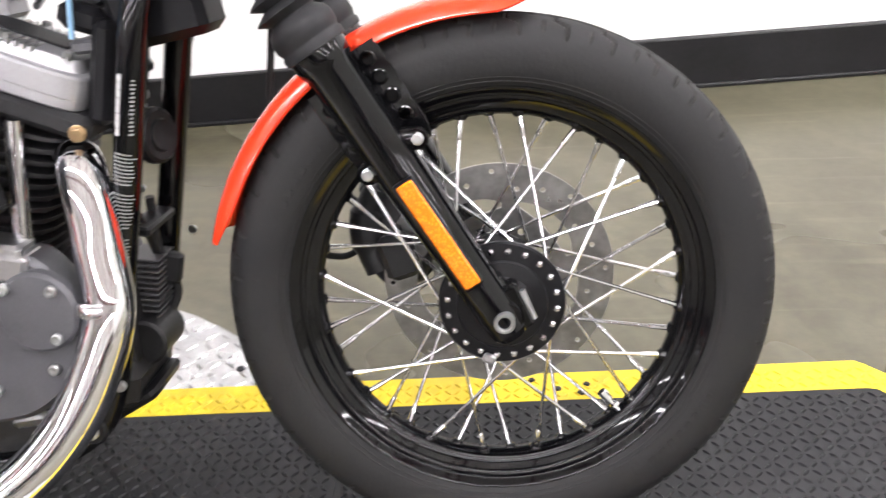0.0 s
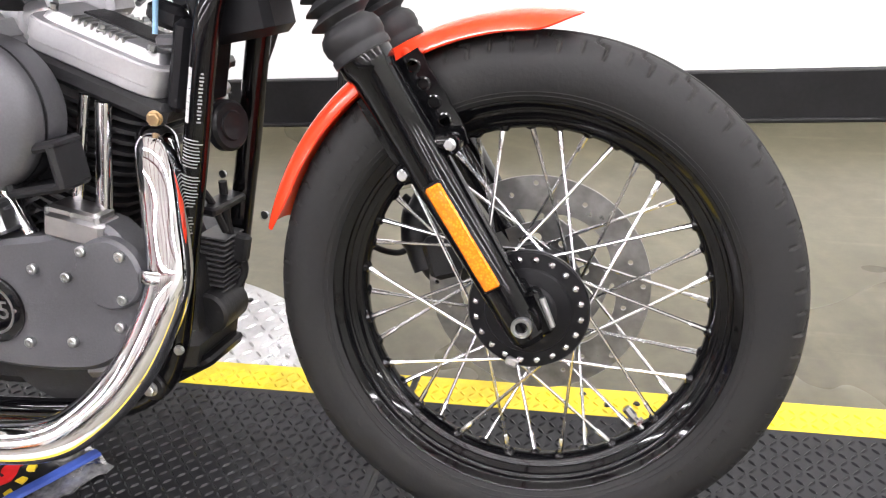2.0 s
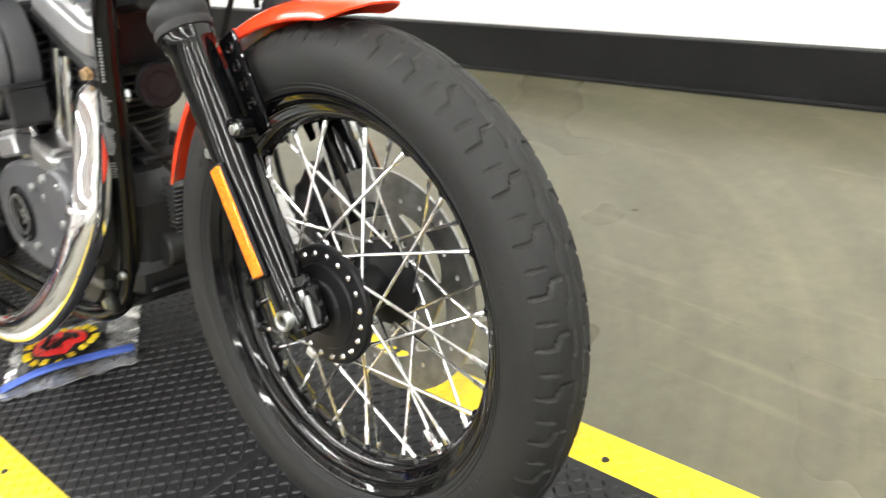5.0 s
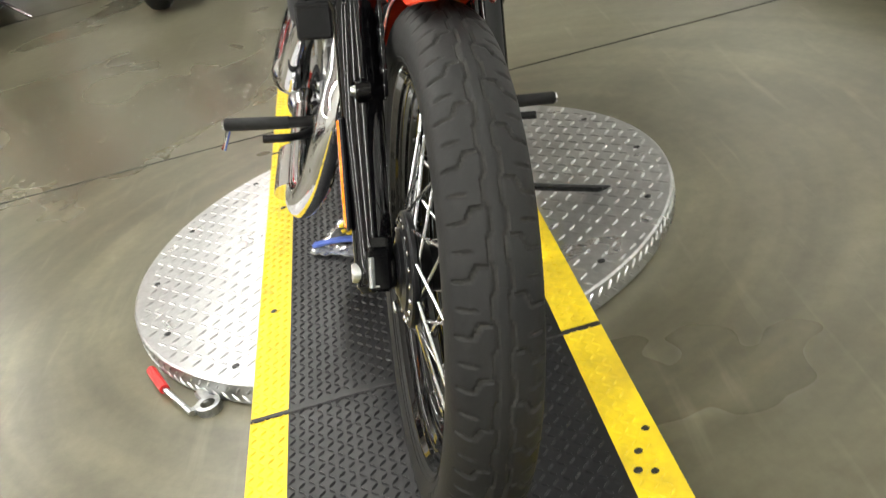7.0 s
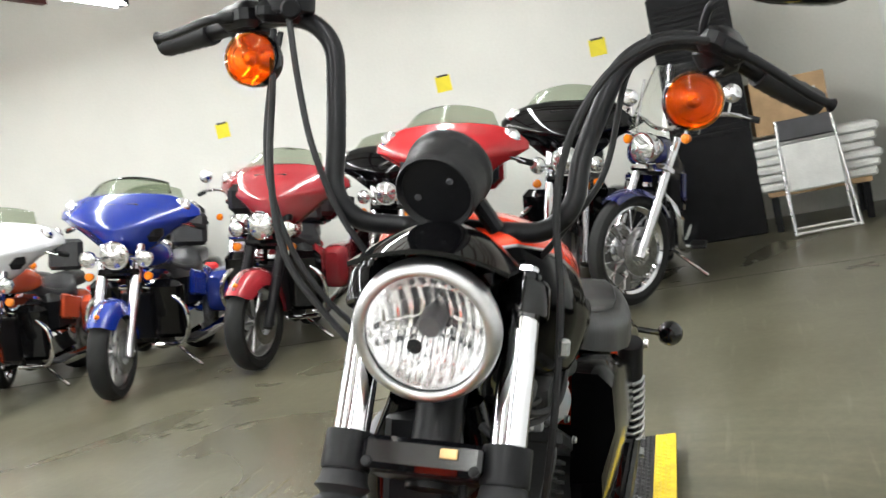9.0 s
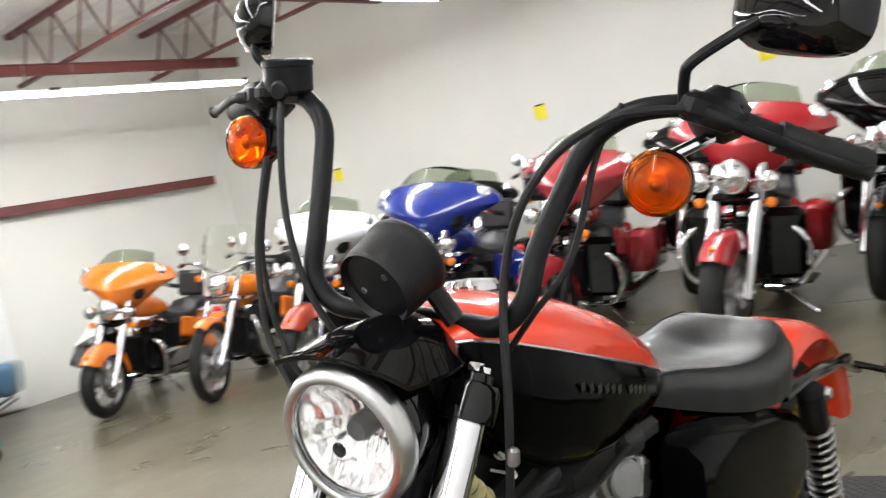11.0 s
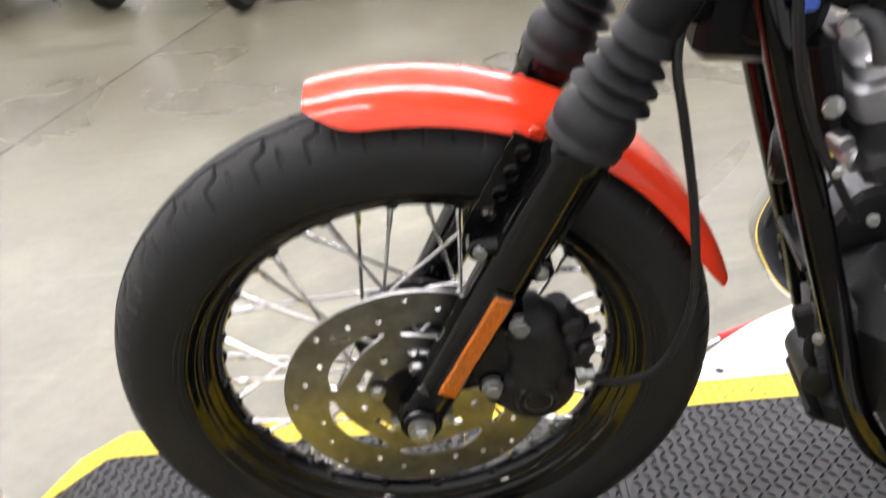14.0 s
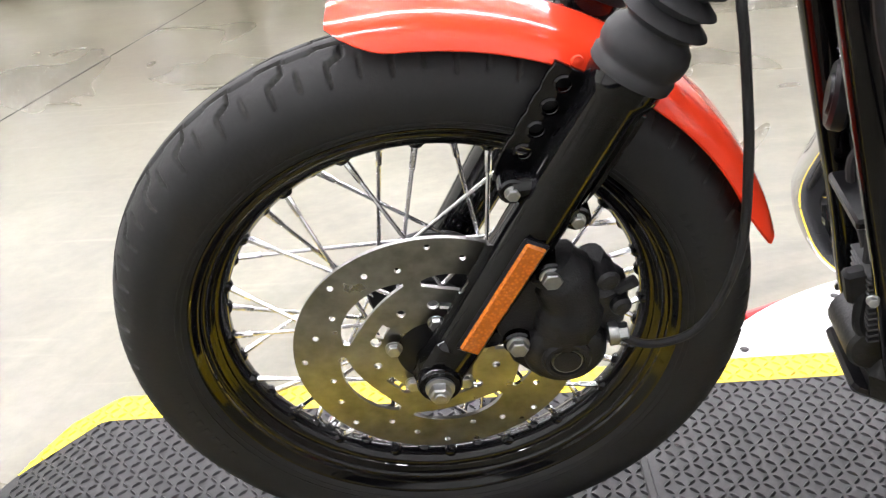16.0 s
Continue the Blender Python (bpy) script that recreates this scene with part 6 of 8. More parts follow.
def cylinder(lean):
    """A finned cylinder with its rocker cover; lean in degrees, forward positive."""
    base = Matrix.Translation(CR) @ Matrix.Rotation(radians(lean), 4, "Y") @ pose(-0.024 if lean > 0 else 0.0, 0, 0.012)
    g = Geo()
    cy = part("cylinder", Geo().add(cbox(0.125, 0.135, 0.2, 0.03), base @ pose(0, 0, 0.2)), M["engine_black"], bike, "black finned engine cylinder")
    for k in range(13):
        h = 0.115 + k * 0.0148
        w = 0.152 if k < 9 else 0.165
        o = [(w / 2 * math.copysign(abs(math.cos(a)) ** 0.55, math.cos(a)), 0.080 * math.copysign(abs(math.sin(a)) ** 0.55, math.sin(a))) for a in np.linspace(0, 2 * math.pi, 33)[:-1]]
        part("fin", Geo().add(plate([o], 0.0046, m=base @ pose(0, 0, h))), M["engine_black"], cy)
    g = Geo().add(cbox(0.205, 0.178, 0.03, 0.008), base @ pose(0.012, 0, 0.322))
    part("head", g, M["engine_black"], cy)
    g = Geo()
    rings = []
    for hh, sx, sy in ((0.337, 0.095, 0.063), (0.339, 0.097, 0.065), (0.350, 0.097, 0.065), (0.351, 0.099, 0.067), (0.374, 0.099, 0.067), (0.3765, 0.097, 0.065), (0.377, 0.088, 0.054), (0.390, 0.083, 0.049), (0.3915, 0.080, 0.046)):
        rings.append([(sx * math.copysign(abs(math.cos(a)) ** 0.28, math.cos(a)), sy * math.copysign(abs(math.sin(a)) ** 0.28, math.sin(a)) - 0.024, hh) for a in np.linspace(0, 2 * math.pi, 57)[:-1]])
    g.add(loft(rings), base)
    rc = part("rocker_cover", g, M["silver_paint"], cy, "silver alloy rocker cover", sharp=30)
    part("cover_recess", Geo().add(cbox(0.105, 0.050, 0.004, 0.0015), base @ pose(0.004, -0.018, 0.3925)), M["engine_black"], rc)
    for k in range(9):
        for sy in (-0.062, 0.014):
            part("rib", Geo().add(cbox(0.004, 0.03, 0.008, 0.0015), base @ pose(-0.04 + k * 0.009, sy, 0.390)), M["alloy"], rc)
    for sx in (-0.07, 0.0, 0.07):
        for sy in (-0.072, 0.024):
            part("cover_bolt", Geo().add(bolt(base @ Vector((sx, sy, 0.39)), base.to_3x3() @ Vector((0, 0, 1)), 0.0055, 0.008)), M["zinc"], cy)
    part("head_bolt", Geo().add(bolt(base @ Vector((0.102, -0.088, 0.318)), base.to_3x3() @ Vector((0.3, -1, 0)), 0.0085, 0.010)), M["brass"], cy, "brass-coloured head bolt")
    for sx, rad in (((0.004, 0.0075), (0.03, 0.0104)) if lean > 0 else ((-0.022, 0.0104), (0.03, 0.0104))):
        p0, p1 = CR + Vector((sx * 1.7 + (0.055 if lean > 0 else -0.055), -0.098, 0.12)), base @ Vector((sx, -0.088, 0.31))
        part("pushrod_tube", Geo().add(sweep([p0, p0 * 0.97 + p1 * 0.03, p0 * 0.965 + p1 * 0.035, p1], [rad * 1.2, rad * 1.2, rad, rad], 16)), M["chrome"], cy, "chromed pushrod tube")
    return cy


cylinder(22.5), cylinder(-22.5)
g = Geo().add(cbox(0.42, 0.16, 0.18, 0.04, m=pose(-0.665, 0, 0.375))).add(cbox(0.34, 0.13, 0.08, 0.02, m=pose(-0.70, 0, 0.275))).add(cyl((-0.635, -0.09, 0.36), (-0.635, 0.09, 0.36), 0.125, segs=40))
part("crankcase", g, M["engine_black"], bike, "black engine crankcase")
# right side gear cover
o = [(-0.475, 0.45), (-0.474, 0.41), (-0.498, 0.358), (-0.543, 0.322), (-0.60, 0.310), (-0.70, 0.311), (-0.77, 0.328), (-0.80, 0.37), (-0.795, 0.42), (-0.75, 0.455), (-0.68, 0.475), (-0.60, 0.485), (-0.56, 0.50), (-0.51, 0.50)]
os_ = [(p.x, p.y) for p in spline([(x, y, 0) for x, y in o] + [(o[0][0], o[0][1], 0)], 4)][:-1]
XZ = lambda y: Matrix(((1, 0, 0, 0), (0, 0, 1, y), (0, 1, 0, 0), (0, 0, 0, 1)))
gc = part("gear_cover", Geo().add(plate([os_], 0.055, 0.007, m=XZ(-0.103))), M["alloy_grey"], bike, "satin grey engine side cover")
part("timer_cover", Geo().add(lathe([(0.048, 0), (0.048, 0.012), (0.044, 0.017), (0.001, 0.019)], (-0.508, -0.128, 0.448), (0, -1, 0), 36)), M["alloy_grey"], gc)
for bx, bz in ((-0.484, 0.474), (-0.539, 0.479), (-0.489, 0.417), (-0.577, 0.439), (-0.626, 0.448), (-0.508, 0.374), (-0.584, 0.349), (-0.652, 0.344), (-0.72, 0.330)):
    part("cover_screw", Geo().add(lathe([(0.007, 0), (0.007, 0.006), (0.0055, 0.0075), (0.003, 0.0075), (0.003, 0.005), (0.0005, 0.005)], (bx, -0.131 if bz < 0.41 or bx < -0.57 else -0.143, bz), (0, -1, 0), 14)), M["zinc"], gc)
part("badge", Geo().add(lathe([(0.047, 0), (0.047, 0.004), (0.044, 0.0055), (0.001, 0.0055)], (-0.700, -0.131, 0.389), (0, -1, 0), 40)), M["gloss_black"], gc, "round black badge with a silver ring")
part("badge_ring", Geo().add(lathe([(0.031, 0.005), (0.0345, 0.005), (0.0345, 0.0065), (0.031, 0.0065)], (-0.700, -0.131, 0.389), (0, -1, 0), 40, closed=True)), M["alloy"], gc)
part("badge_mark", Geo().add(lettering("5", 0.036, Matrix(((1, 0, 0, -0.6905), (0, 0, -1, -0.137), (0, 1, 0, 0.377), (0, 0, 0, 1))))), M["alloy"], gc)
part("badge_rivet", Geo().add(lathe([(0.003, 0), (0.002, 0.002), (0.0005, 0.002)], (-0.664, -0.1365, 0.389), (0, -1, 0), 8)), M["zinc"], gc)
for tx, ta in ((-0.555, 12), (-0.70, -12)):
    tb = part("tappet_block", Geo().add(cbox(0.084, 0.05, 0.034, 0.005, m=pose(tx, -0.112, 0.502, 0, ta, 0))).add(cbox(0.070, 0.044, 0.014, 0.004, m=pose(tx, -0.110, 0.522, 0, ta, 0))), M["alloy"], gc, "bright tappet block")
    for dx in (-0.034, 0.0, 0.034):
        part("block_screw", Geo().add(bolt((tx + dx, -0.128, 0.516 - dx * math.sin(radians(ta))), (0, 0, 1), 0.0055, 0.009)), M["zinc"], tb)
part("drain_fitting", Geo().add(cyl((-0.565, -0.085, 0.290), (-0.52, -0.085, 0.294), 0.009, segs=12)).add(cyl((-0.60, -0.085, 0.287), (-0.56, -0.085, 0.291), 0.012, segs=6)).add(cyl((-0.64, -0.06, 0.282), (-0.60, -0.085, 0.287), 0.007, segs=10)), M["steel"], gc)
part("sensor", Geo().add(cbox(0.018, 0.014, 0.012, 0.003, m=pose(-0.535, -0.075, 0.268))).add(cyl((-0.56, -0.05, 0.268), (-0.535, -0.075, 0.268), 0.004, segs=8)), M["red_plastic"], gc)
# air cleaner
ac = part("air_cleaner", Geo().add(lathe([(0.001, 0.046), (0.05, 0.045), (0.078, 0.041), (0.090, 0.032), (0.094, 0.018), (0.094, -0.03), (0.09, -0.036), (0.001, -0.036)], (-0.642, -0.146, 0.652), (0, -1, 0), 56)), M["alloy_grey"], bike, "round satin grey air cleaner cover", sharp=50)
part("cover_seam", Geo().add(lathe([(0.0945, 0.012), (0.0955, 0.009), (0.0945, 0.006)], (-0.642, -0.146, 0.652), (0, -1, 0), 56, closed=True)), M["satin_black"], ac)
part("intake_snout", Geo().add(cbox(0.085, 0.06, 0.012, 0.004, m=pose(-0.573, -0.145, 0.612, 0, -8, 0))).add(cbox(0.085, 0.06, 0.012, 0.004, m=pose(-0.568, -0.145, 0.562, 0, -8, 0))).add(cbox(0.012, 0.06, 0.055, 0.004, m=pose(-0.535, -0.145, 0.592, 0, -8, 0))).add(cbox(0.012, 0.06, 0.055, 0.004, m=pose(-0.608, -0.145, 0.582, 0, -8, 0))).add(cbox(0.06, 0.01, 0.05, 0.002, m=pose(-0.573, -0.12, 0.588, 0, -8, 0))), M["plastic_black"], ac, "black air intake snout")
# left side: primary cover, rear shock, side panel
o = [(-0.515, 0.40), (-0.535, 0.455), (-0.59, 0.48), (-0.70, 0.47), (-0.92, 0.45), (-1.02, 0.40), (-1.04, 0.33), (-0.98, 0.27), (-0.85, 0.25), (-0.64, 0.26), (-0.55, 0.29), (-0.52, 0.34)]
os_ = [(p.x, p.y) for p in spline([(x, y, 0) for x, y in o] + [(o[0][0], o[0][1], 0)], 4)][:-1]
part("primary_cover", Geo().add(plate([os_], 0.08, 0.014, m=XZ(0.13))), M["alloy_grey"], bike, "satin grey primary chain cover")
ik = part("carburettor", Geo().add(cbox(0.085, 0.05, 0.075, 0.014, m=pose(-0.722, 0.030, 0.742, 0, 4, 0))).add(cbox(0.038, 0.040, 0.062, 0.008, m=pose(-0.778, 0.052, 0.728, 0, -10, 0))), M["alloy"], bike, "dull alloy carburettor between the cylinders")
part("intake_cover", Geo().add(lathe([(0.001, 0.026), (0.024, 0.025), (0.0275, 0.022), (0.028, 0.014), (0.035, 0.012), (0.037, 0.008), (0.037, -0.03), (0.001, -0.03)], (-0.705, 0.062, 0.756), (0.42, 0.9, 0.08), 36)), M["silver_paint"], ik, "round alloy cap")
for k in range(4):
    a = radians(45 + k * 90)
    part("cap_screw", Geo().add(bolt((-0.699 + 0.029 * math.cos(a), 0.074 - 0.013 * math.cos(a), 0.757 + 0.031 * math.sin(a)), (0.42, 0.9, 0.08), 0.0042, 0.007)), M["zinc"], ik)
im_ = part("intake_manifold", Geo().add(cbox(0.085, 0.06, 0.040, 0.008, m=pose(-0.585, 0.030, 0.768, 0, -6, 0))).add(cyl((-0.62, 0.03, 0.765), (-0.69, 0.03, 0.752), 0.022, segs=22, bev=0.003)).add(cbox(0.012, 0.075, 0.062, 0.003, m=pose(-0.630, 0.03, 0.764, 0, -10, 0))), M["silver_paint"], bike, "alloy intake manifold with flange")
for bx, by, bz, r in ((-0.637, 0.056, 0.785, 0.0085), (-0.609, 0.054, 0.783, 0.007), (-0.538, 0.052, 0.790, 0.007), (-0.671, 0.058, 0.780, 0.006), (-0.516, 0.05, 0.778, 0.006), (-0.56, 0.058, 0.760, 0.005)):
    part("fitting", Geo().add(cyl((bx, by - 0.03, bz - 0.012), (bx, by, bz), r * 0.7, segs=12)).add(bolt((bx, by, bz), (0.35, 0.9, 0.3), r, r)), M["zinc"], im_)
em = part("engine_mount", Geo().add(cbox(0.026, 0.118, 0.115, 0.008, m=pose(-0.410, -0.022, 0.695, 0, 14, 0))).add(cbox(0.05, 0.03, 0.03, 0.008, m=pose(-0.425, -0.06, 0.755, 0, 20, 0))), M["satin_black"], bike, "black cast front engine mount")
part("mount_link", Geo().add(sweep(spline([(-0.418, 0.032, 0.768), (-0.430, 0.042, 0.770), (-0.440, 0.048, 0.752), (-0.446, 0.050, 0.730)], 6), [0.010] * 19, 14)), M["alloy_grey"], em)
part("link_bolt", Geo().add(bolt((-0.416, 0.040, 0.762), (0.5, 0.85, 0.1), 0.0095, 0.010)), M["zinc"], em)
part("link_bolt", Geo().add(bolt((-0.412, 0.042, 0.686), (0.5, 0.85, 0.1), 0.0085, 0.012)), M["zinc"], em)
part("spacer", Geo().add(cyl((-0.428, 0.02, 0.640), (-0.437, 0.062, 0.636), 0.013, segs=18, bev=0.003)).add(cyl((-0.42, 0.03, 0.650), (-0.424, 0.056, 0.652), 0.009, segs=14, bev=0.002)), M["alloy"], em)
sp = part("spark_plug", Geo().add(cyl((-0.530, 0.070, 0.640), (-0.530, 0.096, 0.645), 0.0085, segs=6)), M["zinc"], bike, "spark plug in the cylinder head")
part("plug_ring", Geo().add(lathe([(0.012, 0), (0.018, 0.001), (0.018, 0.006), (0.012, 0.007)], (-0.530, 0.076, 0.642), (0, 1, 0.18), 20, closed=True)), M["alloy_dark"], sp)
part("tank_bolt", Geo().add(bolt((-0.406, 0.074, 0.899), (0.4, 0.9, 0.1), 0.0095, 0.010)).add(cyl((-0.41, 0.03, 0.897), (-0.406, 0.074, 0.899), 0.006, segs=12)), M["zinc"], bike)
part("cable_tag", Geo().add(cbox(0.008, 0.003, 0.014, 0.001, m=pose(-0.419, 0.079, 0.868, 0, 25, -25))).add(cyl((-0.42, 0.05, 0.866), (-0.419, 0.079, 0.868), 0.002, segs=8)), M["white_plastic"], bike)
part("ignition_coil", Geo().add(cyl((-0.45, 0.052, 0.800), (-0.54, 0.052, 0.825), 0.021, segs=18, bev=0.004)), M["engine_black"], bike)
part("coil_case", Geo().add(cbox(0.14, 0.05, 0.055, 0.014, m=pose(-0.60, 0.06, 0.81, 0, 6, 0))), M["engine_black"], bike)
part("neck_plate", Geo().add(plate([[(-0.40, 0.78), (-0.42, 0.88), (-0.53, 0.87), (-0.53, 0.82), (-0.465, 0.79), (-0.445, 0.76)]], 0.03, 0.004, m=XZ(0.015))), M["satin_black"], fr)
part("coil_mount", Geo().add(cbox(0.10, 0.03, 0.07, 0.012, m=pose(-0.47, 0.045, 0.815, 0, 14, 0))), M["satin_black"], bike)
for dy, dz in ((0.0, 0.0), (0.012, 0.014), (-0.01, 0.02)):
    part("wire_loom", Geo().add(sweep(spline([(-0.38, 0.05 + dy, 0.83 + dz), (-0.45, 0.072 + dy, 0.80 + dz), (-0.56, 0.085 + dy, 0.785 + dz), (-0.68, 0.08 + dy, 0.80 + dz)], 6), 0.0048, 8)), M["rubber"], bike)
part("key_switch", Geo().add(cyl((-0.68, 0.070, 0.812), (-0.72, 0.085, 0.812), 0.022, segs=24, bev=0.006)), M["engine_black"], bike)
part("switch_plate", Geo().add(cbox(0.07, 0.02, 0.03, 0.008, m=pose(-0.76, 0.078, 0.806))), M["engine_black"], bike)
for k in range(7):
    part("fastener", Geo().add(bolt(((-0.44, -0.52, -0.40, -0.61, -0.47, -0.70, -0.41)[k], 0.1, (0.60, 0.66, 0.655, 0.76, 0.52, 0.70, 0.46)[k]), (0.2, 1, 0), 0.0052, 0.006)), M["zinc"], bike)
rings = []
for x, zt, zb in ((-0.80, 0.775, 0.60), (-0.83, 0.785, 0.55), (-0.95, 0.77, 0.50), (-1.15, 0.725, 0.47), (-1.27, 0.69, 0.47), (-1.30, 0.675, 0.49)):
    rings.append([(x, 0.085, zb), (x, 0.135, zb + 0.01), (x, 0.155, zb + (zt - zb) * 0.5), (x, 0.148, zt - 0.02), (x, 0.125, zt), (x, 0.085, zt)])
for s in (1, -1):
    part("side_panel", Geo().add(loft([[(x, s * y, z) for x, y, z in r] for r in rings])), M["deep_black"], bike, "black side panel", sharp=60)
# exhaust on the right
def pipe(points, r, name, mt, label=""):
    return part(name, Geo().add(sweep(spline(points, 7), r, 22)), mt, bike, label, sharp=60)


FP = [(x + 0.008, y, z) for x, y, z in ((-0.482, -0.045, 0.588), (-0.468, -0.07, 0.597), (-0.457, -0.087, 0.578), (-0.447, -0.106, 0.511), (-0.438, -0.128, 0.443), (-0.456, -0.146, 0.385), (-0.49, -0.166, 0.325), (-0.542, -0.190, 0.272), (-0.60, -0.203, 0.243), (-0.70, -0.209, 0.233), (-0.90, -0.211, 0.232), (-1.2, -0.212, 0.24))]
pipe(FP, 0.0285, "front_pipe", M["chrome"], "chromed front exhaust pipe")
part("pipe_clamp", Geo().add(lathe([(0.0295, -0.008), (0.0305, -0.006), (0.0305, 0.006), (0.0295, 0.008)], (-0.438, -0.128, 0.443), (0.1, 0.3, 1), 28, closed=True)), M["chrome"], bike)
part("pipe_sticker", Geo().add(sweep(spline([(-0.430, -0.113, 0.545), (-0.424, -0.129, 0.50), (-0.418, -0.142, 0.462)], 5), 0.0055, 8, flat=0.5)), M["red_plastic"], bike, "red film left on the pipe")
pipe([(-0.80, -0.07, 0.60), (-0.80, -0.11, 0.605), (-0.79, -0.15, 0.575), (-0.82, -0.185, 0.50), (-0.88, -0.21, 0.42), (-0.96, -0.222, 0.38), (-1.2, -0.225, 0.372)], 0.0285, "rear_pipe", M["chrome"], "chromed rear exhaust pipe")
for z0, z1, xx, yy in ((0.24, 0.262, -1.2, -0.212), (0.372, 0.38, -1.0, -0.225)):
    part("silencer", Geo().add(lathe([(0.028, 0), (0.040, 0.04), (0.042, 0.06), (0.042, 0.60), (0.040, 0.62), (0.036, 0.62), (0.036, 0.55), (0.001, 0.55)], (xx + 0.04, yy, z0), (-1, 0, (z1 - z0) / 0.62), 32)), M["chrome"], bike, "chromed straight silencer")
part("pipe_shield", Geo().add(sweep(spline([(-0.66, -0.228, 0.237), (-0.76, -0.230, 0.235), (-0.90, -0.231, 0.235)], 5), 0.03, 16, flat=0.6)), M["chrome"], bike)
# foot pegs and controls
for s, tip in ((-1, Vector((-0.835, -0.359, 0.325))), (1, Vector((-0.865, 0.338, 0.327)))):
    root = Vector((tip.x + 0.01, s * 0.17, tip.z - 0.002))
    part("foot_peg", Geo().add(sweep([root + (tip - root) * 0.28, root + (tip - root) * 0.3, tip - Vector((0, s * 0.004, 0)), tip], [0.010, 0.0135, 0.0135, 0.011], 14)), M["rubber"], bike, "black rubber foot peg")
    part("peg_mount", Geo().add(sweep([root, root + (tip - root) * 0.32], 0.012, 12)).add(cbox(0.05, 0.05, 0.07, 0.012, m=Matrix.Translation(root + Vector((0, s * -0.02, 0.0))))), M["satin_black"], bike)
    part("peg_end", Geo().add(cyl(tip, tip + Vector((0, s * 0.004, 0)), 0.010, segs=14)), M["chrome"], bike)
    part("pedal", Geo().add(sweep(spline([root + Vector((0, s * 0.0, -0.01)), root + Vector((0.06, s * 0.02, -0.005)), root + Vector((0.12, s * 0.05, 0.01)), root + Vector((0.125, s * 0.10, 0.012))], 5), 0.008, 10)), M["satin_black"], bike)
part("peg_feeler", Geo().add(cyl((-0.84, -0.352, 0.312), (-0.845, -0.368, 0.268), 0.005, segs=10)), M["chrome"], bike)
# side stand on the left
SF = Vector((-0.762, 0.437, 0.150))
part("side_stand", Geo().add(sweep(spline([(-0.66, 0.12, 0.235), (-0.69, 0.25, 0.20), (-0.74, 0.38, 0.165), SF], 5), 0.0085, 12)).add(sweep([SF, SF + Vector((-0.006, 0.022, 0.006))], [0.011, 0.014], 10, flat=0.45)), M["gloss_black"], bike, "black side stand, down")

# ---- rear end ----
RA = Vector((-1.525, 0, 0.381))
rw = part("rear_wheel", Geo().add(lathe([(r - 0.025, y * 1.5) for r, y in rim_profile()], RA, (0, 1, 0), 96, closed=True)), M["gloss_black"], bike, "black spoked rear wheel", sharp=50)
part("tyre", tyre_mesh(RA.x, RA.z, 0.322, 0.075, 0.222, 360, 36), [M["tyre"], M["tyre_dust"]], rw, sharp=40)
part("hub", Geo().add(lathe([(0.015, -0.1), (0.06, -0.07), (0.06, -0.06), (0.035, -0.04), (0.035, 0.04), (0.06, 0.06), (0.06, 0.07), (0.015, 0.1)], RA, (0, 1, 0), 32)), M["satin_black"], rw)
for k in range(40):
    a, s = 2 * math.pi * k / 40, (1 if k % 2 else -1)
    b = a + radians(45 if k % 4 < 2 else -45)
    part("spoke", Geo().add(sweep([RA + Vector((0.055 * math.cos(b), s * 0.06, 0.055 * math.sin(b))), RA + Vector((0.192 * math.cos(a), s * 0.006, 0.192 * math.sin(a)))], 0.0022, 6)), M["chrome"], rw)
part("rear_mudguard", Geo().add(guard_geo(RA.x, RA.z, 28, 168, 0.40, 0.365, 0.098, rear_cut=0.6)), M["orange_red"], bike, "orange-red rear mudguard", sharp=60)
for s in (-1, 1):
    t0, t1 = Vector((-1.36, s * 0.14, 0.70)), Vector((-1.50, s * 0.14, 0.41))
    d = (t1 - t0)
    sh_ = part("shock", Geo().add(sweep([t0, t0 + d * 0.28, t0 + d * 0.29, t1], [0.027, 0.027, 0.02, 0.02], 16)), M["satin_black"], bike, "black rear shock absorber")
    coil = [t0 + d * (0.28 + 0.58 * k / 90) + Matrix.Rotation(k / 90 * 2 * math.pi * 9, 3, d.normalized()) @ Vector((0, 0.029, 0)) for k in range(91)]
    part("spring", Geo().add(sweep(coil, 0.0042, 8)), M["alloy"], sh_, "bright coil spring")
    part("shock_bolt", Geo().add(bolt(t0 + Vector((0, s * 0.028, 0)), (0, s, 0), 0.011, 0.01)), M["zinc"], sh_)
    part("shock_bolt", Geo().add(bolt(t1 + Vector((0, s * 0.02, 0)), (0, s, 0), 0.011, 0.01)), M["zinc"], sh_)
    part("guard_strut", Geo().add(sweep(spline([(-1.25, s * 0.118, 0.715), (-1.55, s * 0.122, 0.70), (-1.80, s * 0.12, 0.62)], 5), 0.016, 10, flat=0.5)), M["gloss_black"], bike)
    rs_ = Vector((-1.80, s * 0.215, 0.630))
    part("rear_signal", Geo().add(lathe([(0.001, 0.02), (0.02, 0.018), (0.03, 0.008), (0.032, 0), (0.031, -0.016), (0.02, -0.036), (0.001, -0.042)], rs_, (-1, s * 0.2, 0), 26)).add(sweep([rs_ + Vector((0.012, -s * 0.02, 0)), (-1.78, s * 0.12, 0.64)], 0.008, 8)), M["gloss_black"], bike, "black rear indicator on a stalk")
part("drive_cover", Geo().add(cbox(0.5, 0.02, 0.06, 0.008, m=pose(-1.28, 0.15, 0.42, 0, 3, 0))), M["satin_black"], bike)

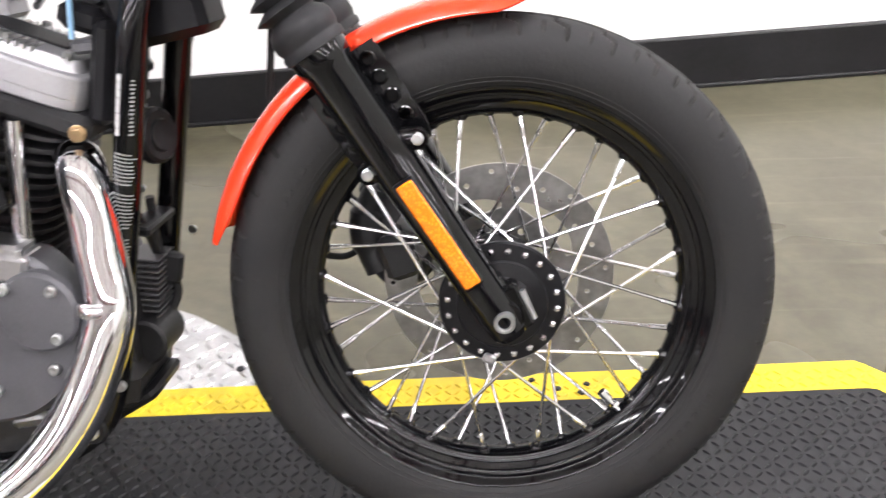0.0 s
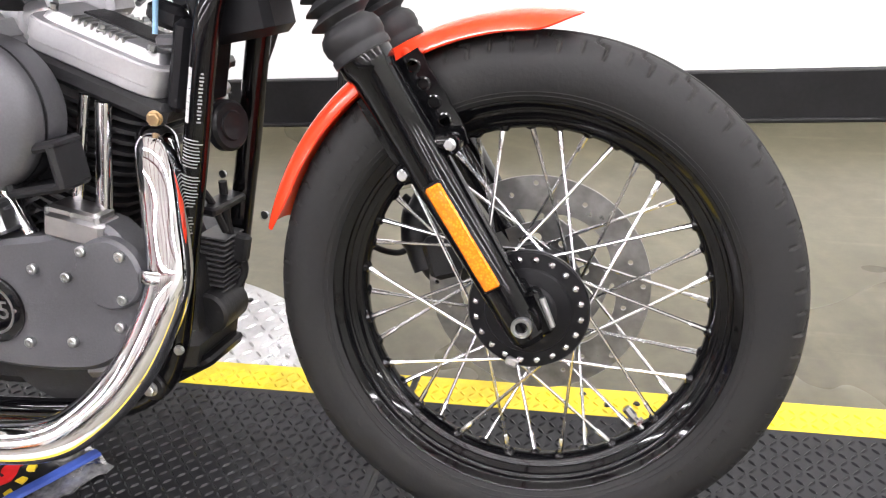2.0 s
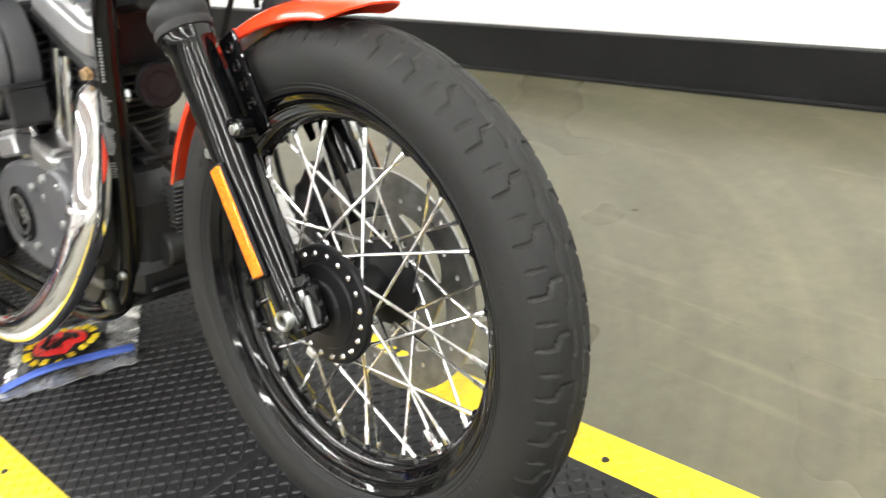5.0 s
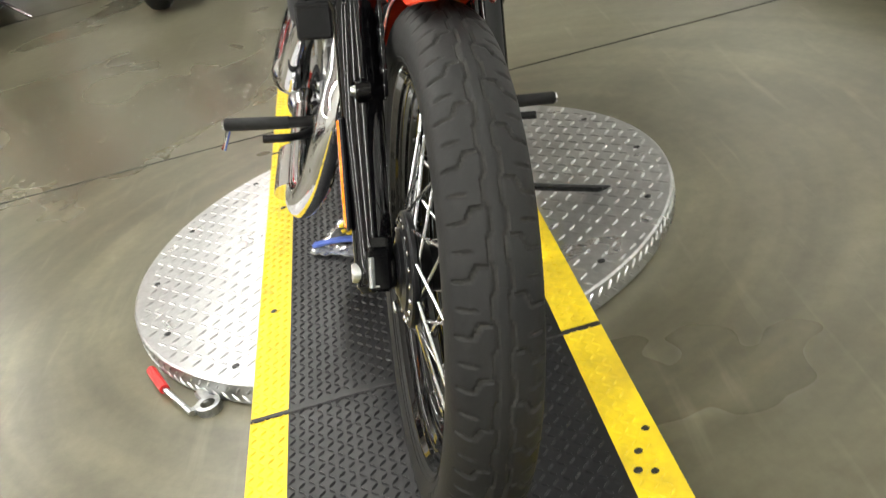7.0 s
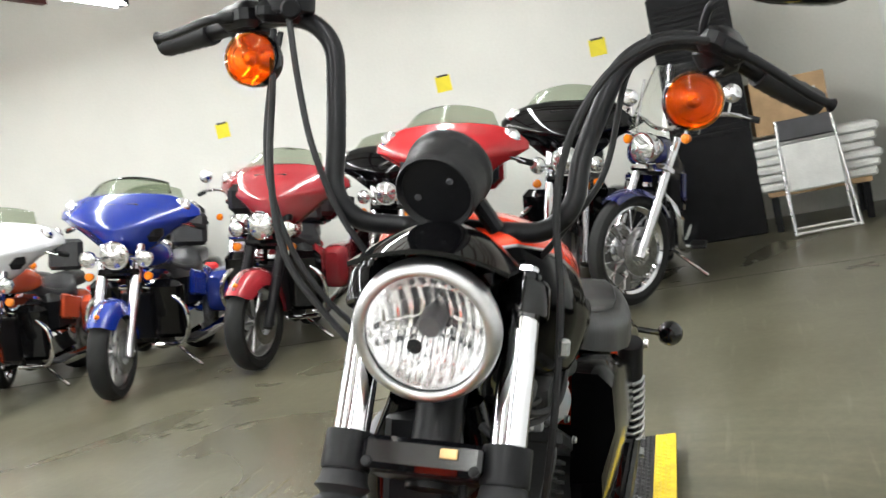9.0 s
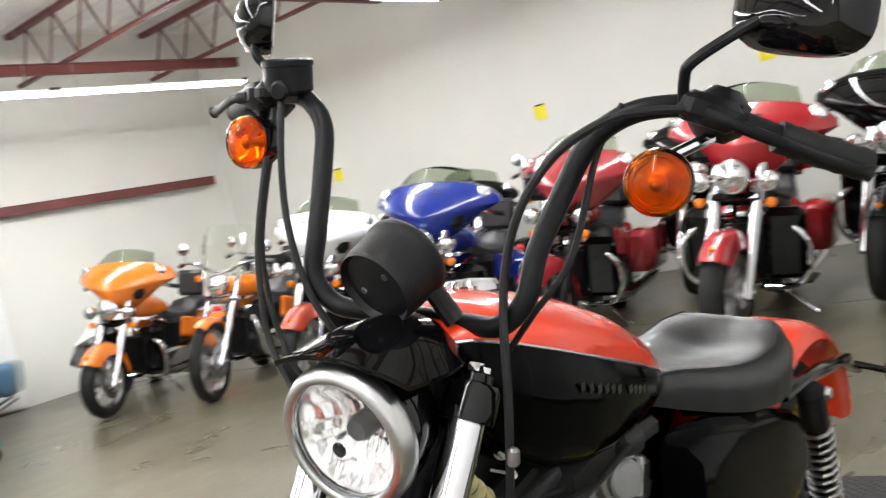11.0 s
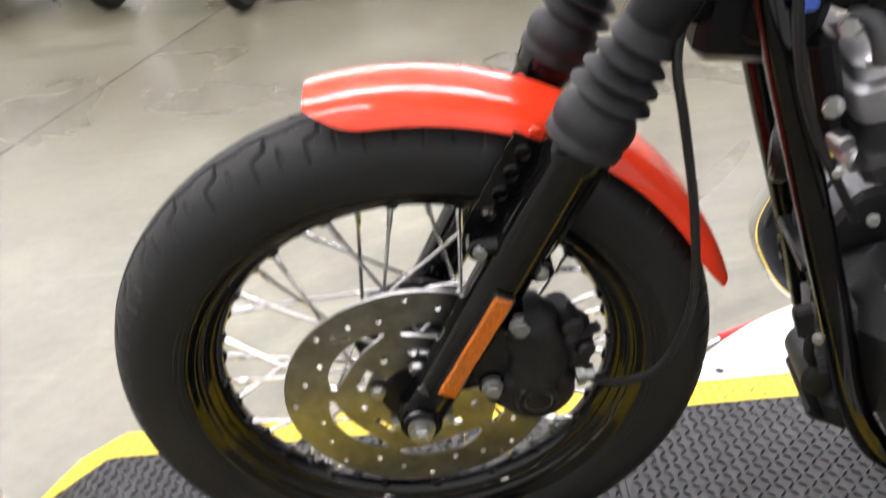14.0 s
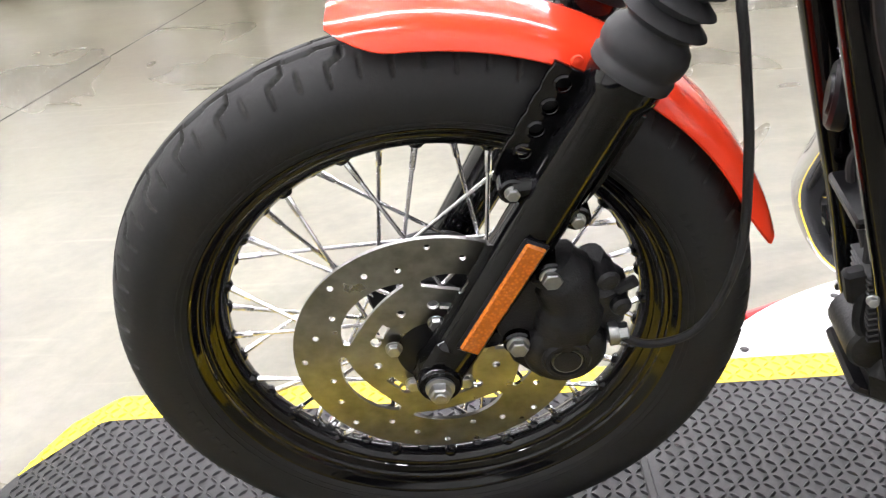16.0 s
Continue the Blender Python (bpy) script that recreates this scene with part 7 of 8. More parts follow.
# ---- the other motorcycles in the hall ----
def paint(name, col, rough=0.2):
    return material(name, col, rough, var=0.05, scale=5, coat=0.7, rvar=0.03)


PAINT = {
    "red": paint("candy_red", (0.40, 0.016, 0.022)), "blue": paint("deep_blue", (0.006, 0.025, 0.24)), "white": paint("pearl_white", (0.7, 0.71, 0.72)),
    "orange": paint("amber_orange", (0.75, 0.19, 0.012)), "maroon": paint("dark_maroon", (0.10, 0.008, 0.014)), "black": M["gloss_black"],
    "pale": paint("ice_blue", (0.07, 0.17, 0.28)), "wine": paint("metallic_red", (0.30, 0.022, 0.03)), "navy": paint("navy", (0.01, 0.014, 0.09)), "rust": paint("burnt_red", (0.45, 0.06, 0.02)),
}


def simple_tyre(R, half, bead, y0=0.0):
    return [(bead, -half * 0.7), (bead + 0.02, -half), (R - 0.03, -half), (R - 0.008, -half * 0.66), (R, -half * 0.2), (R, half * 0.2), (R - 0.008, half * 0.66), (R - 0.03, half), (bead + 0.02, half), (bead, half * 0.7), (bead - 0.012, 0)]


def other_wheel(bk, name, c, R, half, bead, style, rim_mat, steer=None):
    S = Matrix.Translation(c) @ (Matrix.Rotation(radians(steer), 4, "Z") if steer else Matrix.Identity(4))
    w = part(name, Geo().add(lathe([(bead + 0.004, half * 0.62), (bead - 0.006, half * 0.68), (bead - 0.022, half * 0.4), (bead - 0.028, 0), (bead - 0.022, -half * 0.4), (bead - 0.006, -half * 0.68), (bead + 0.004, -half * 0.62), (bead - 0.01, 0)], (0, 0, 0), (0, 1, 0), 48, closed=True), S), rim_mat, bk)
    part("tyre", Geo().add(lathe(simple_tyre(R, half, bead), (0, 0, 0), (0, 1, 0), 48, closed=True), S), M["tyre"], w)
    part("hub", Geo().add(lathe([(0.01, -0.07), (0.05, -0.065), (0.06, -0.05), (0.035, -0.03), (0.035, 0.03), (0.06, 0.05), (0.05, 0.065), (0.01, 0.07)], (0, 0, 0), (0, 1, 0), 20), S), M["alloy"], w)
    n = 9 if style == "cast" else 28
    for k in range(n):
        a = 2 * math.pi * k / n
        if style == "cast":
            g = Geo().add(cbox(bead - 0.045, 0.022, 0.022, 0.006, at=((bead - 0.045) / 2 + 0.035, 0, 0)), S @ Matrix.Rotation(a, 4, "Y"))
        else:
            s = 1 if k % 2 else -1
            b = a + (0.75 if k % 4 < 2 else -0.75)
            g = Geo().add(sweep([(0.05 * math.cos(b), s * 0.05, 0.05 * math.sin(b)), ((bead - 0.025) * math.cos(a), 0, (bead - 0.025) * math.sin(a))], 0.003, 5), S)
        part("spoke", g, rim_mat if style == "cast" else M["chrome"], w)
    part("disc", Geo().add(lathe([(0.085, 0.078), (0.145, 0.078), (0.145, 0.084), (0.085, 0.084)], (0, 0, 0), (0, 1, 0), 28, closed=True), S).add(lathe([(0.085, -0.078), (0.145, -0.078), (0.145, -0.084), (0.085, -0.084)], (0, 0, 0), (0, 1, 0), 28, closed=True), S), M["disc_steel"], w)
    return w


def other_bike(x, y, heading, style, c1, c2=None, label="", steer=0, lean=-10, screen="screen_smoke", rake=27, fork_black=False, tip="orange", bars=0.0):
    """A parked motorcycle, the front tyre's foot at x, y of the hall, nose to the heading."""
    P1, P2 = PAINT[c1], PAINT[c2 or c1]
    bk = thing("parked_motorcycle", ROOM @ pose(x, y, 0, 0, 0, heading) @ pose(0, 0, 0.003, lean, 0, 0), label, "motorcycle", "parked motorcycles")
    tour = style in ("bagger", "king")
    R = 0.315 if tour else 0.335
    bead = 0.225 if tour else 0.265
    half = 0.062 if tour else 0.05
    ST = Matrix.Translation((-0.12, 0, 0)) @ Matrix.Rotation(radians(steer), 4, "Z") @ Matrix.Translation((0.12, 0, 0))
    spoked = style in ("cruiser", "softail")
    fw = other_wheel(bk, "front_wheel", ST @ Vector((0, 0, R)), R, half, bead, "wire" if spoked else "cast", M["chrome"] if spoked else M["alloy"], steer)
    rk = radians(rake)
    up = Vector((-math.sin(rk), 0, math.cos(rk)))

    def fp(z, yy=0.0, f=0.03):
        s = (z - R) / up.z
        return ST @ (Vector((f, yy, R)) + up * s)
    top = 1.02 if tour else 0.98
    fmat = M["satin_black"] if fork_black else M["chrome"]
    fy = 0.115
    for s in (-1, 1):
        g = Geo().add(sweep([fp(R - 0.03, s * fy), fp(R + 0.28, s * fy)], [0.032, 0.034], 14)).add(sweep([fp(R + 0.28, s * fy), fp(top, s * fy)], 0.024 if not tour else 0.036, 14))
        part("fork_leg", g, fmat, bk)
        part("axle_cap", Geo().add(sweep([ST @ Vector((0.02, s * 0.10, R)), ST @ Vector((0.0, s * 0.145, R))], [0.028, 0.024], 12)), fmat, bk)
    part("yoke", Geo().add(cbox(0.09, 0.28, 0.05, 0.012, m=ST @ pose(fp(0.80, 0, 0.0).x * 0 + (0.03 - math.tan(rk) * (0.80 - R)), 0, 0.80, 0, -rake, 0))), M["gloss_black"] if not spoked else M["chrome"], bk)
    # front mudguard
    if style == "cruiser":
        gd = part("front_mudguard", Geo().add(guard_geo(0, R, 60, 150, R + 0.03, R - 0.01, half + 0.015, n=20, c=9), ST), P1, bk)
    else:
        gd = part("front_mudguard", Geo().add(guard_geo(0, R, 38, 178, R + 0.035, R - 0.075, half + 0.03, n=26, c=13, front_cut=0.5, rear_cut=0.4), ST), P1, bk)
        part("guard_lamp", Geo().add(lathe([(0.001, 0.02), (0.012, 0.016), (0.018, 0)], ST @ Vector(((R + 0.036) * math.cos(radians(50)), 0, R + (R + 0.036) * math.sin(radians(50)))), (0.7, 0, 0.7), 12)), M["amber"], gd)
        part("guard_trim", Geo().add(sweep([ST @ Vector(((R + 0.038) * math.cos(a), 0, R + (R + 0.038) * math.sin(a))) for a in np.linspace(0.75, 2.6, 14)], 0.005, 6)), M["chrome"], gd)
    # lamps
    hx = 0.03 - math.tan(rk) * (0.93 - R) + 0.16
    hc = ST @ Vector((hx, 0, 0.93))
    ha = ST.to_3x3() @ Vector((1, 0, -0.03))
    hr = 0.092
    nac = part("headlamp", Geo().add(lathe([(hr, 0.0), (hr + 0.006, -0.01), (hr, -0.05), (hr * 0.7, -0.12), (0.03, -0.16), (0.001, -0.165)], hc, ha, 28)), M["chrome"] if style != "softail" else M["gloss_black"], bk, "round chrome headlamp")
    part("lens", Geo().add(lathe([(hr - 0.008, 0.002), (hr * 0.6, 0.022), (0.001, 0.03)], hc, ha, 28, cap=False)), LAMP_GLASS, nac)
    if tour:
        for s in (-1, 1):
            pc = ST @ Vector((hx - 0.03, s * 0.19, 0.905))
            part("passing_lamp", Geo().add(lathe([(0.055, 0.0), (0.058, -0.01), (0.05, -0.05), (0.001, -0.08)], pc, ha, 22)), M["chrome"], nac)
            part("passing_lens", Geo().add(lathe([(0.05, 0.002), (0.03, 0.014), (0.001, 0.018)], pc, ha, 22)), LAMP_GLASS, nac)
            part("turn_signal", Geo().add(lathe([(0.026, -0.03), (0.03, 0.0), (0.02, 0.012), (0.001, 0.015)], pc + Vector((-0.03, s * 0.01, -0.12)), ha, 16)), M["amber"], nac)
            part("lamp_bar", Geo().add(sweep([pc + Vector((-0.05, 0, 0)), ST @ Vector((hx - 0.1, 0, 0.90))], 0.012, 8)), M["chrome"], nac)
    else:
        for s in (-1, 1):
            pc = ST @ Vector((hx - 0.12, s * 0.22, 0.98))
            part("turn_signal", Geo().add(lathe([(0.001, -0.05), (0.024, -0.03), (0.03, 0.0), (0.02, 0.012), (0.001, 0.015)], pc, ha, 16)), M["amber"], nac)
    # fairing or screen
    if style == "bagger":
        ol = [(1.13 * a_, b_ + 0.03) for a_, b_ in [(0, 1.30), (0.12, 1.298), (0.25, 1.28), (0.36, 1.235), (0.425, 1.175), (0.43, 1.13), (0.37, 1.09), (0.29, 1.045), (0.22, 0.985), (0.16, 0.93), (0.10, 0.885), (0, 0.87)]]
        full_ = ol + [(-a, b) for a, b in ol[-2:0:-1]]
        cx_ = hx - 0.045
        rings = []
        for s_ in (0.02, 0.2, 0.4, 0.6, 0.78, 0.9, 0.97, 1.0):
            rings.append([(cx_ - 0.20 * s_ ** 2.2 - 0.28 * max(0, (1.10 + (b - 1.10) * s_) - 1.10) - 0.10 * (abs(a) * s_ / 0.486) ** 2, a * s_, 1.10 + (b - 1.10) * s_) for a, b in full_])
        rings.append([(p[0] - 0.10, p[1] * 0.96, p[2] * 1.0 - 0.004) for p in rings[-1]])
        fa = part("fairing", Geo().add(loft(rings), ST), P2, bk, "batwing fairing", sharp=50)
        part("vent", Geo().add(cbox(0.02, 0.24, 0.028, 0.006, m=ST @ pose(cx_ - 0.145, 0, 1.25, 0, -35, 0))), M["satin_black"], fa)
        rings = []
        for t in np.linspace(0, 1, 6):
            rings.append([(cx_ - 0.25 - 0.10 * t - 0.9 * yy * yy, yy * (1 - 0.18 * t), 1.30 + 0.14 * t * (1 - 0.35 * (yy / 0.3) ** 2)) for yy in np.linspace(-0.3, 0.3, 13)])
        rg = [r + [(p[0] - 0.005, p[1], p[2]) for p in r[::-1]] for r in rings]
        sc = part("windscreen", Geo().add(loft(rg), ST), M[screen], fa, "short tinted windscreen", sharp=60)
        sc.visible_shadow = False
    elif screen and style in ("king", "cruiser"):
        rings = []
        for t in np.linspace(0, 1, 8):
            rings.append([(hx - 0.10 - 0.20 * t - 1.1 * yy * yy, yy * (1 - 0.22 * t * t), 1.0 + 0.42 * t) for yy in np.linspace(-0.27, 0.27, 13)])
        rg = [r + [(p[0] - 0.005, p[1], p[2]) for p in r[::-1]] for r in rings]
        sc = part("windscreen", Geo().add(loft(rg), ST), M["screen"], bk, "clear windscreen", sharp=60)
        sc.visible_shadow = False
        for s in (-1, 1):
            part("screen_stay", Geo().add(sweep([ST @ Vector((hx - 0.16, s * 0.19, 0.98)), ST @ Vector((hx - 0.24, s * 0.18, 1.34))], 0.009, 8)), M["chrome"], bk)
    # handlebar, mirrors
    bz = 1.10 + bars
    bp_ = [(-0.33, 0.0, 1.03), (-0.34, 0.10, 1.05), (-0.36, 0.20, bz), (-0.45, 0.36, bz + 0.01), (-0.54, 0.45, bz - 0.02)]
    for s in (-1, 1):
        q = [ST @ Vector((a, s * b, c)) for a, b, c in bp_]
        hb = part("handlebar", Geo().add(sweep(spline(q, 4), 0.014, 8)), M["chrome"] if not fork_black else M["satin_black"], bk)
        part("grip", Geo().add(sweep([q[3] * 0.4 + q[4] * 0.6, q[4] + (q[4] - q[3]).normalized() * 0.05], 0.02, 10)), M["rubber"], hb)
        part("lever", Geo().add(sweep([q[3] + Vector((0.05, 0, 0.01)), q[4] + Vector((0.06, 0, 0))], 0.007, 6)), M["chrome"], hb)
        mc = q[3] + Vector((0.0, s * 0.02, 0.12))
        part("mirror", Geo().add(lathe([(0.001, 0.03), (0.04, 0.022), (0.056, 0.006), (0.056, 0), (0.05, -0.004)], mc, (1, 0, 0), 20)).add(sweep([q[3], mc], 0.006, 6)), M["chrome"], hb)
    # tank, dash, seat, rear
    rings = []
    for xx, w, zt, zb in ((-0.50, 0.07, 0.93, 0.82), (-0.54, 0.115, 0.965, 0.80), (-0.64, 0.15, 0.985, 0.78), (-0.76, 0.15, 0.96, 0.775), (-0.90, 0.11, 0.90, 0.77), (-1.0, 0.06, 0.85, 0.77)):
        rings.append([(xx, w * math.copysign(abs(math.cos(a)) ** 0.7, math.cos(a)), (zt + zb) / 2 + (zt - zb) / 2 * math.copysign(abs(math.sin(a)) ** 0.8, math.sin(a))) for a in np.linspace(0, 2 * math.pi, 25)[:-1]])
    part("fuel_tank", Geo().add(loft(rings)), P1, bk, sharp=60)
    part("dash", Geo().add(sweep([(-0.56, 0, 0.975), (-0.78, 0, 0.965)], [0.06, 0.04], 14, flat=0.4)), M["chrome"], bk)
    rings = [seat_ring(xx, zc, w, 0.09, 0.01) for xx, zc, w in ((-0.96, 0.80, 0.07), (-1.05, 0.76, 0.13), (-1.20, 0.74, 0.17), (-1.32, 0.78, 0.17), (-1.36, 0.83, 0.14), (-1.60, 0.84, 0.12), (-1.68, 0.83, 0.08))]
    part("seat", Geo().add(loft(rings)), M["leather"], bk, sharp=60)
    RR_ = 0.31
    other_wheel(bk, "rear_wheel", Vector((-1.63, 0, RR_)), RR_, 0.075, 0.21, "cast", M["alloy"])
    part("rear_mudguard", Geo().add(guard_geo(-1.63, RR_, 20 if tour else 10, 172, RR_ + 0.06, RR_ - 0.04, 0.11, n=24, c=11)), P1, bk)
    part("oil_cooler", Geo().add(cbox(0.05, 0.22, 0.34, 0.012, m=pose(-0.47, 0, 0.47, 0, 10, 0))), M["satin_black"], bk)
    part("battery_cover", Geo().add(cbox(0.42, 0.34, 0.34, 0.06, m=pose(-1.12, 0, 0.56))), M["satin_black"], bk)
    for s in (-1, 1):
        part("side_cover", Geo().add(cbox(0.30, 0.04, 0.20, 0.018, m=pose(-1.14, s * 0.185, 0.60, 0, -12, 0))), P1, bk)
    # engine
    g = Geo().add(cbox(0.5, 0.22, 0.22, 0.06, m=pose(-0.80, 0, 0.36))).add(cyl((-0.72, -0.15, 0.36), (-0.72, 0.15, 0.36), 0.13, segs=24, bev=0.02))
    en = part("engine", g, M["engine_black"], bk)
    for ln_ in (22, -22):
        B_ = Matrix.Translation((-0.76, 0, 0.36)) @ Matrix.Rotation(radians(ln_), 4, "Y")
        cy_ = part("cylinder", Geo().add(cbox(0.12, 0.13, 0.2, 0.02), B_ @ pose(0, 0, 0.23)), M["engine_black"], en)
        for k in range(8):
            part("fin", Geo().add(cbox(0.16, 0.17, 0.010, 0.003), B_ @ pose(0, 0, 0.15 + 0.024 * k)), M["engine_black"], en)
        part("rocker_cover", Geo().add(cbox(0.19, 0.16, 0.06, 0.02), B_ @ pose(0, 0, 0.36)), M["chrome"], en)
    part("air_cleaner", Geo().add(lathe([(0.001, 0.05), (0.07, 0.045), (0.09, 0.03), (0.09, 0.0)], (-0.76, -0.13, 0.62), (0, -1, 0), 26)), M["chrome"], en)
    part("primary_cover", Geo().add(cbox(0.55, 0.07, 0.2, 0.05, m=pose(-0.92, 0.17, 0.36))), M["chrome"], en)
    for s in (-1, 1):
        part("exhaust", Geo().add(sweep(spline([(-0.62, s * 0.08, 0.60), (-0.58, s * 0.16, 0.50), (-0.66, s * 0.19, 0.28), (-0.9, s * 0.20, 0.22), (-1.3, s * 0.22, 0.21), (-2.0, s * 0.23, 0.24)], 5), [0.026] * 16 + [0.044] * 10, 12)), M["chrome"], bk)
        part("down_tube", Geo().add(sweep(spline([(-0.40, s * 0.03, 0.86), (-0.50, s * 0.08, 0.4), (-0.6, s * 0.1, 0.22), (-1.3, s * 0.12, 0.22)], 4), 0.018, 8)), M["gloss_black"], bk)
        part("foot_board", Geo().add(cbox(0.28, 0.10, 0.02, 0.008, m=pose(-0.72, s * 0.30, 0.27))), M["rubber"], bk)
        part("board_mount", Geo().add(cbox(0.06, 0.2, 0.03, 0.008, m=pose(-0.76, s * 0.20, 0.25))), M["chrome"], bk)
        if tour:
            part("engine_guard", Geo().add(sweep(spline([(-0.44, s * 0.04, 0.68), (-0.42, s * 0.20, 0.66), (-0.42, s * 0.34, 0.55), (-0.44, s * 0.36, 0.40), (-0.50, s * 0.28, 0.27), (-0.52, s * 0.06, 0.25)], 5), 0.017, 10)), M["chrome"], bk, "chrome engine guard")
            part("lower_fairing", Geo().add(cbox(0.10, 0.23, 0.42, 0.04, m=pose(-0.46, s * 0.22, 0.52, 0, 8, s * 8))), M["gloss_black"], bk)
            rings = []
            for xx, w, zt, zb in ((-1.28, 0.05, 0.62, 0.40), (-1.34, 0.09, 0.66, 0.34), (-1.6, 0.105, 0.665, 0.30), (-1.95, 0.105, 0.65, 0.30), (-2.02, 0.07, 0.62, 0.36)):
                rings.append([(xx, s * 0.26 + w * math.copysign(abs(math.cos(a)) ** 0.5, math.cos(a)), (zt + zb) / 2 + (zt - zb) / 2 * math.copysign(abs(math.sin(a)) ** 0.5, math.sin(a))) for a in np.linspace(0, 2 * math.pi, 25)[:-1]])
            part("saddlebag", Geo().add(loft(rings)), P1, bk, sharp=50)
        else:
            part("shock", Geo().add(sweep([(-1.45, s * 0.15, 0.66), (-1.6, s * 0.15, 0.34)], 0.026, 10)), M["chrome"], bk)
    part("side_stand", Geo().add(sweep([(-0.72, 0.12, 0.24), (-0.66, 0.36, 0.075)], 0.012, 8)), M["chrome"], bk)
    if tour:
        part("backrest", Geo().add(cbox(0.07, 0.30, 0.26, 0.03, m=pose(-1.52, 0, 0.98, 0, -8, 0))).add(sweep([(-1.5, 0.0, 0.80), (-1.53, 0.0, 0.9)], 0.02, 8)), M["leather"], bk, "black padded passenger backrest")
        part("inner_fairing", Geo().add(cbox(0.10, 0.52, 0.20, 0.04, m=pose(-0.34, 0, 1.10 if style == "bagger" else 0.98))), M["satin_black"], bk)
    part("rear_lamp", Geo().add(cbox(0.05, 0.12, 0.07, 0.02, m=pose(-1.995, 0, 0.62))), M["red_plastic"], bk)
    if style == "bagger" and label.find("trunk") >= 0:
        part("top_case", Geo().add(cbox(0.42, 0.56, 0.26, 0.07, m=pose(-1.82, 0, 0.98))), P1 if c1 != "wine" else M["gloss_black"], bk)
        part("case_pad", Geo().add(cbox(0.10, 0.50, 0.22, 0.04, m=pose(-1.58, 0, 1.0))), M["leather"], bk)
        part("case_rack", Geo().add(cbox(0.3, 0.3, 0.04, 0.01, m=pose(-1.8, 0, 0.83))), M["chrome"], bk)
    return bk


LAMP_GLASS = material("lamp_glass", (0.75, 0.77, 0.78), 0.08, 0.85, var=0.35, scale=45, rvar=0.05)

# along the back wall
other_bike(-5.0, -0.23, 0, "cruiser", "navy", label="navy cruiser with a chrome wire wheel and clear windscreen", steer=-35)
other_bike(-5.4, -0.76, 4, "bagger", "black", label="black touring motorcycle with batwing fairing between red and navy ones")
other_bike(-4.5, -1.35, 10, "bagger", "red", label="bright red touring motorcycle with batwing fairing and trunk", steer=-6)
other_bike(-4.76, -2.69, 14, "bagger", "wine", label="metallic red touring motorcycle with batwing fairing and trunk", fork_black=True, steer=-14)
other_bike(-4.48, -3.64, 12, "bagger", "blue", label="deep blue touring motorcycle with batwing fairing", steer=4)
other_bike(-4.42, -4.76, 14, "bagger", "rust", "white", label="white and burnt-red touring motorcycle with batwing fairing", steer=4)
other_bike(-4.25, -5.78, 22, "cruiser", "orange", label="orange and black cruiser with raked chrome forks", rake=36, steer=6)
other_bike(-3.98, -6.98, 22, "bagger", "orange", label="orange touring motorcycle with batwing fairing", steer=4)
other_bike(-5.5, -5.5, 30, "softail", "black", label="black cruiser parked behind the orange ones")
other_bike(-5.6, -6.75, 34, "king", "black", label="black touring motorcycle with chrome trim", screen="")
other_bike(-6.5, -2.45, 14, "bagger", "black", label="black touring motorcycle behind the wine-red one")
other_bike(-6.4, -3.75, 16, "softail", "maroon", label="dark maroon cruiser in the second row", bars=0.1)
other_bike(-6.3, -4.7, 20, "bagger", "black", label="black touring motorcycle in the second row")
# along the side wall
other_bike(-2.8, -8.1, 48, "bagger", "pale", label="ice-blue touring motorcycle with a tall fairing")
other_bike(-1.53, -5.30, 98, "softail", "black", label="black and chrome cruiser with wide chrome forks", bars=0.05)
other_bike(-0.95, -6.85, 88, "king", "black", label="black touring motorcycle with chrome engine guards", screen="", fork_black=True)
other_bike(-0.05, -4.91, 94, "king", "maroon", label="dark maroon touring motorcycle with chrome nacelle", screen="")
other_bike(0.70, -6.2, 88, "bagger", "maroon", label="dark maroon touring motorcycle with batwing fairing and trunk")
other_bike(1.62, -4.95, 82, "softail", "maroon", label="maroon and chrome cruiser with wide chrome forks")
other_bike(2.75, -5.6, 84, "king", "maroon", label="maroon touring motorcycle with chrome engine guards", screen="")
other_bike(-1.85, -7.9, 80, "softail", "black", label="black cruiser parked in front of the door", bars=0.12)
other_bike(1.75, -8.0, 90, "bagger", "black", label="black touring motorcycle with batwing fairing")
other_bike(3.7, -5.3, 86, "softail", "black", label="black cruiser with chrome trim")

other_bike(-0.45, -7.9, 86, "bagger", "black", label="black touring motorcycle in the second row")
other_bike(0.75, -8.1, 88, "softail", "maroon", label="dark maroon cruiser in the second row", bars=0.1)
other_bike(2.8, -7.7, 88, "bagger", "maroon", label="dark maroon touring motorcycle in the second row")
other_bike(4.6, -5.6, 88, "king", "black", label="black touring motorcycle with chrome engine guards", screen="")
